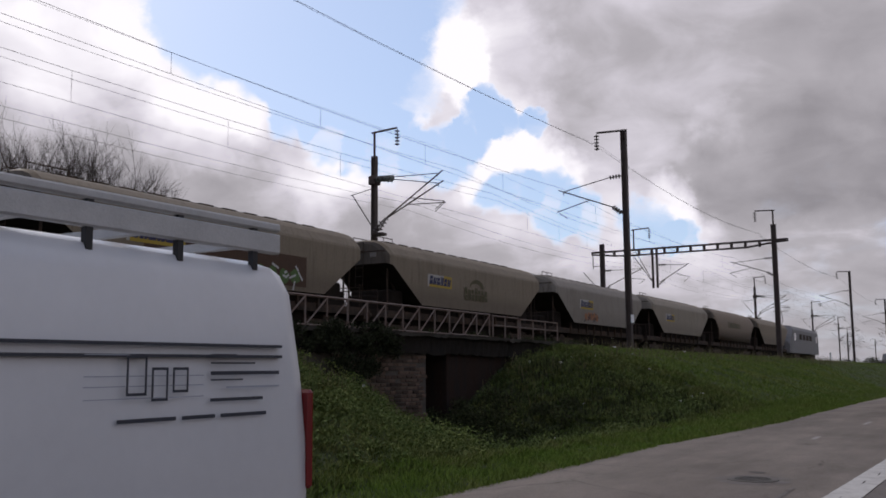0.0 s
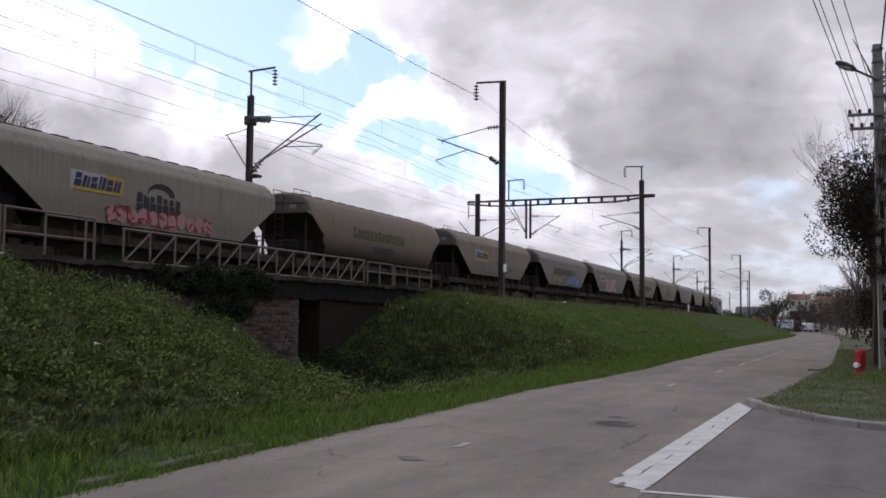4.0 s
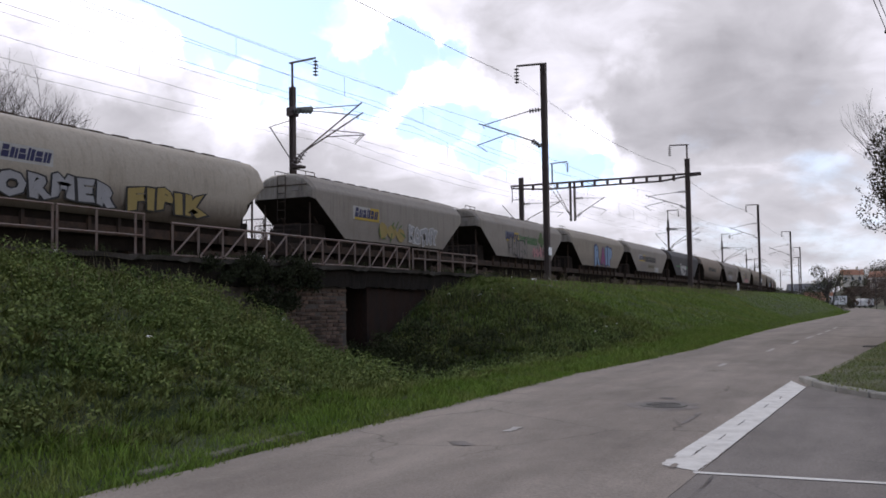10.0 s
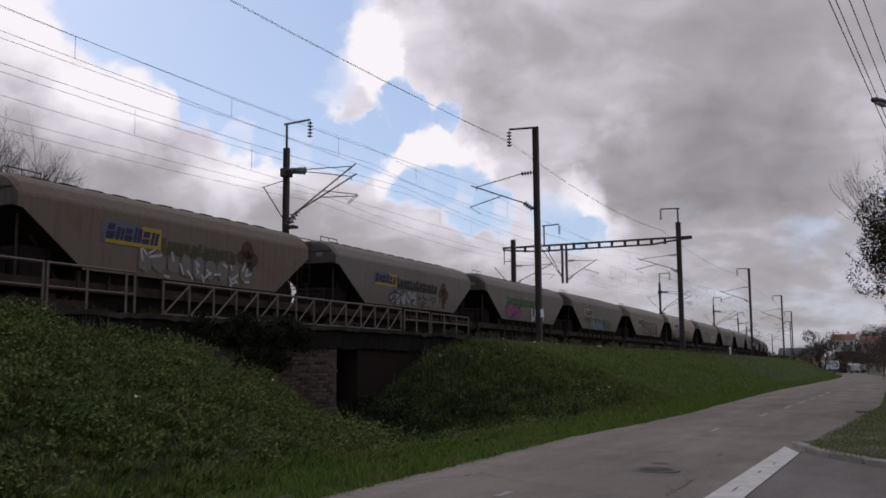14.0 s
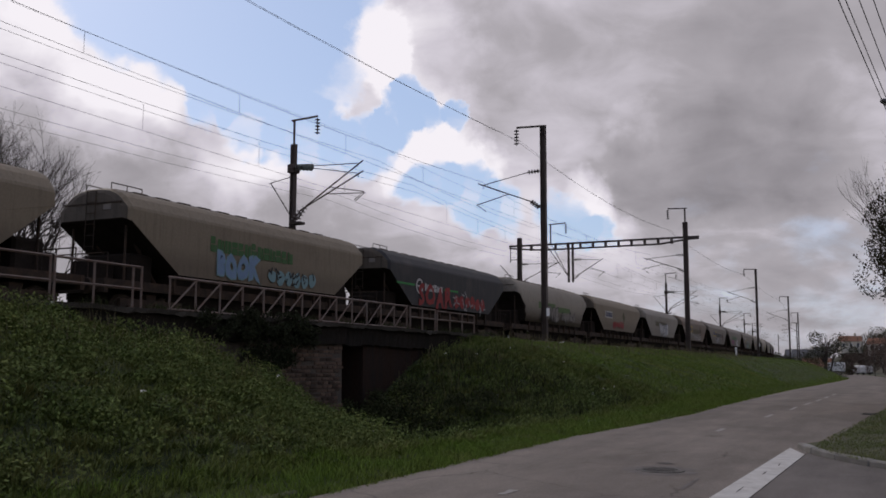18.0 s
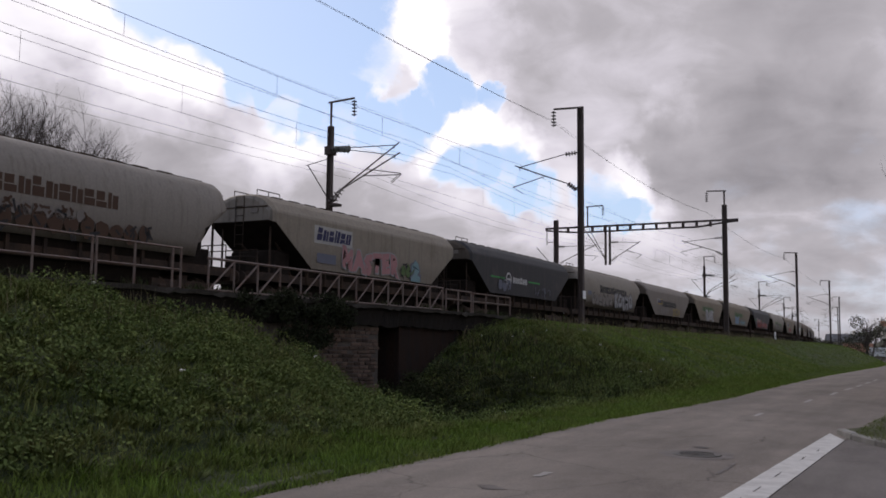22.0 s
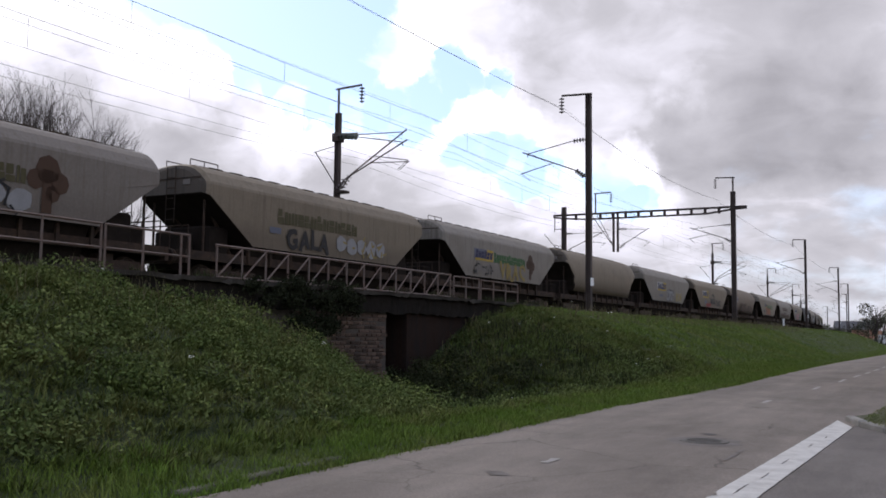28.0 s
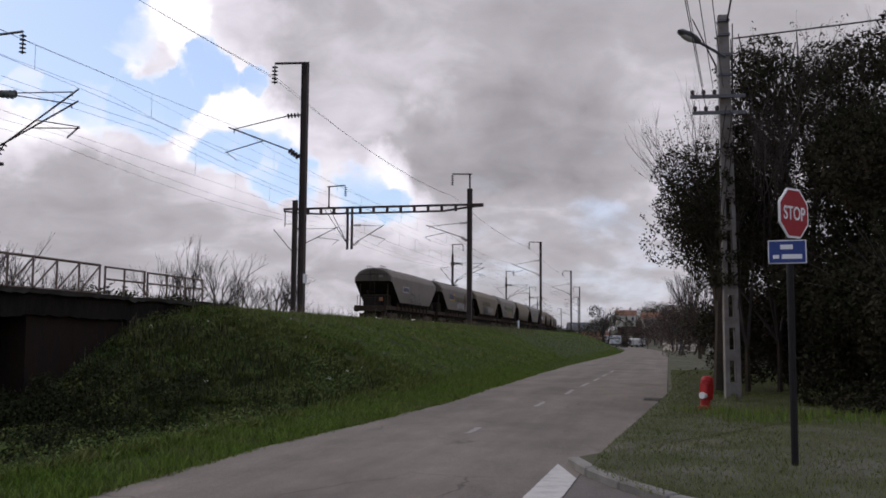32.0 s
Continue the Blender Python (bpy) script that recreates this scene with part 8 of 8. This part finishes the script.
for k in range(300):
    p = rnd.uniform(8.3, 13.6)
    s = rnd.uniform(22.2 - 1.08 * (13.9 - p), 24.6 - 0.35 * (13.9 - p))
    q = plan(s, p, ground_z(s, p))
    cl.append((q.x, q.y, q.z + 0.06, rnd.uniform(0.2, 0.42)))
for k in range(40):
    q = plan(rnd.uniform(22.75, 23.65), rnd.uniform(14.5, 16.0), crest_z(23.0) - 2.9 + rnd.uniform(0.0, 0.9))
    cl.append((q.x, q.y, q.z, rnd.uniform(0.18, 0.34)))
v, f = leaf_quads(clump_points(cl, 1500, rg, 0.2), 0.07, rg, 0.1, 0.6)
tagged(arrays("ditch_bramble", v, f, MAT["bramble"]), "dark bramble in the ditch by the bridge", "bramble", kind="stuff")
# white flower heads
for k in range(28):
    s, p = rnd.uniform(4, 36), rnd.uniform(7.8, 13.4)
    if k == 0:
        s, p = 24.6, 10.2
    q = plan(s, p, ground_z(s, p) + rnd.uniform(0.25, 0.45))
    bm = bmesh.new()
    for j in range(6):
        o = Vector((rnd.uniform(-.04, .04), rnd.uniform(-.04, .04), rnd.uniform(-.02, .03)))
        plate(bm, [tuple(o + Vector((0.020 * math.cos(t), 0.020 * math.sin(t), 0.01 * rnd.random()))) for t in np.linspace(0, 2 * math.pi, 7)[:-1]])
    fl = tagged(empty("wild_flower", pose(q.x, q.y, q.z)), "small white wild flower head on the bank", "flower", group="wild flowers")
    part("petals", bm, MAT["flower"], fl)
    bm = bmesh.new()
    tube(bm, (0, 0, -0.4), (0, 0, 0), 0.005, seg=3)
    part("stem", bm, MAT["weed"], fl)
# short grass on the corner verge, in patches
n = 300000
x, y = rg.uniform(5.2, 20, n), rg.uniform(9, 42, n)
c, d = math.cos(HEAD), math.sin(HEAD)
sp, pp = x * d + y * c, -x * c + y * d
ok = pp < np.interp(sp, [0, 17.6, 31.6, 60], [1.6, 1.468, 0.518, 0.518]) - 0.12
ok &= y > np.interp(x, [k[0] for k in KERB[3:]], [k[1] for k in KERB[3:]]) + 0.15
x, y = x[ok], y[ok]
bare = np.array([noise.noise(Vector((a * 0.5, b * 0.8, 2.0))) + 0.5 * noise.noise(Vector((a * 1.7, b * 1.9, 6.0))) for a, b in zip(x, y)])
near = np.clip((y - np.interp(x, [k[0] for k in KERB[3:]], [k[1] for k in KERB[3:]])) / 1.6 - 0.05 * np.maximum(x - 7, 0), 0, 1)
ok = bare + 1.3 * near > 0.42 + 0.35 * rg.random(len(x))
x, y = x[ok], y[ok]
base = np.stack([x, y, 0.085 + 0.008 * np.minimum(np.hypot(x - 5.3, y - 14), 4)], 1)
blades("corner_grass", None, None, 0.015, 0.055, 0.0035, MAT["trodden"], "thin trodden grass on the corner verge", rg, 1.1, base=base)
# taller grass along the hedge foot and round the hydrant
n = 22000
x, y = rg.uniform(9.3, 24, n), rg.uniform(14, 30, n)
dist = np.abs((y - 21.4) + 0.55 * (x - 11))
ok = dist < 1.4
base = np.stack([x[ok], y[ok], np.full(ok.sum(), 0.10)], 1)
blades("hedge_grass", None, None, 0.08, 0.24, 0.009, MAT["grass_bright"], "longer grass at the foot of the hedge", rg, base=base)


# ---------------------------------------------------------------- ivy on the bridge
def make_ivy():
    ivy = tagged(empty("ivy"), "dark ivy hanging over the bridge beam", "ivy")
    rnd = random.Random(31)
    rg_ = np.random.default_rng(31)
    cl = []
    for k in range(80):
        s = rnd.gauss(18.9, 1.0)
        zz = rnd.uniform(-1.3, 0.15) if abs(s - 18.7) < 1.0 else rnd.uniform(-0.55, 0.12)
        q = plan(s, 13.82 - rnd.uniform(0, 0.18), rail_z(s) + zz)
        cl.append((q.x, q.y, q.z, rnd.uniform(0.12, 0.26)))
    v, f = leaf_quads(clump_points(cl, 3200, rg_, 0.1), 0.06, rg_, 0.0, 0.75)
    arrays("leaves", v, f, MAT["ivy"], ivy)
    bm = bmesh.new()
    for k in range(14):
        s = rnd.gauss(19.2, 0.7)
        a = plan(s, 13.9, rail_z(s) + 0.1)
        tube(bm, a, a + Vector((rnd.uniform(-.2, .2), rnd.uniform(-.2, .2), -1.2)), 0.012, 0.005, seg=4)
    part("branchwork", bm, MAT["twig"], ivy)["kind"] = "stuff"


make_ivy()


# loose kerb edge and silt on the bank side of the road
def road_edge_stones():
    rnd = random.Random(5)
    edge = tagged(empty("edging"), "half-buried concrete edging along the road", "edging", kind="structure")
    bm = bmesh.new()
    box(bm, -0.08, 0.08, -0.42, 0.42, -0.2, 0.05, 0.02)
    me = None
    for k in range(3):
        s = 6.9 + k * 0.95
        if me is None:
            ob = part("edging_stone", bm, MAT["gravel"], edge)
            me = ob.data
        else:
            ob = new("edging_stone", me)
            ob.parent = edge
        ob.matrix_basis = at(s, 6.28 + 0.03 * k, -0.02 + rnd.uniform(-0.03, 0.02), rnd.uniform(-3, 3))


road_edge_stones()


# ---------------------------------------------------------------- what moves
def motions():
    for n, w in TRAIN:
        walk(w, line_rows(START - n * PITCH + AHEAD.get(n, 2.4)))
    walk(LOCO, line_rows(START + 16.0 * PITCH + 2.4 + PITCH / 2 + 9.9))
    van_s = lambda t: 1.85 - 11.0 * t
    walk(VAN, [(t, at(van_s(t), 4.74, road_z(van_s(t)) + 0.02, 180)) for t in (0.0, 8.0, 16.0, 24.0, 32.0)])


motions()
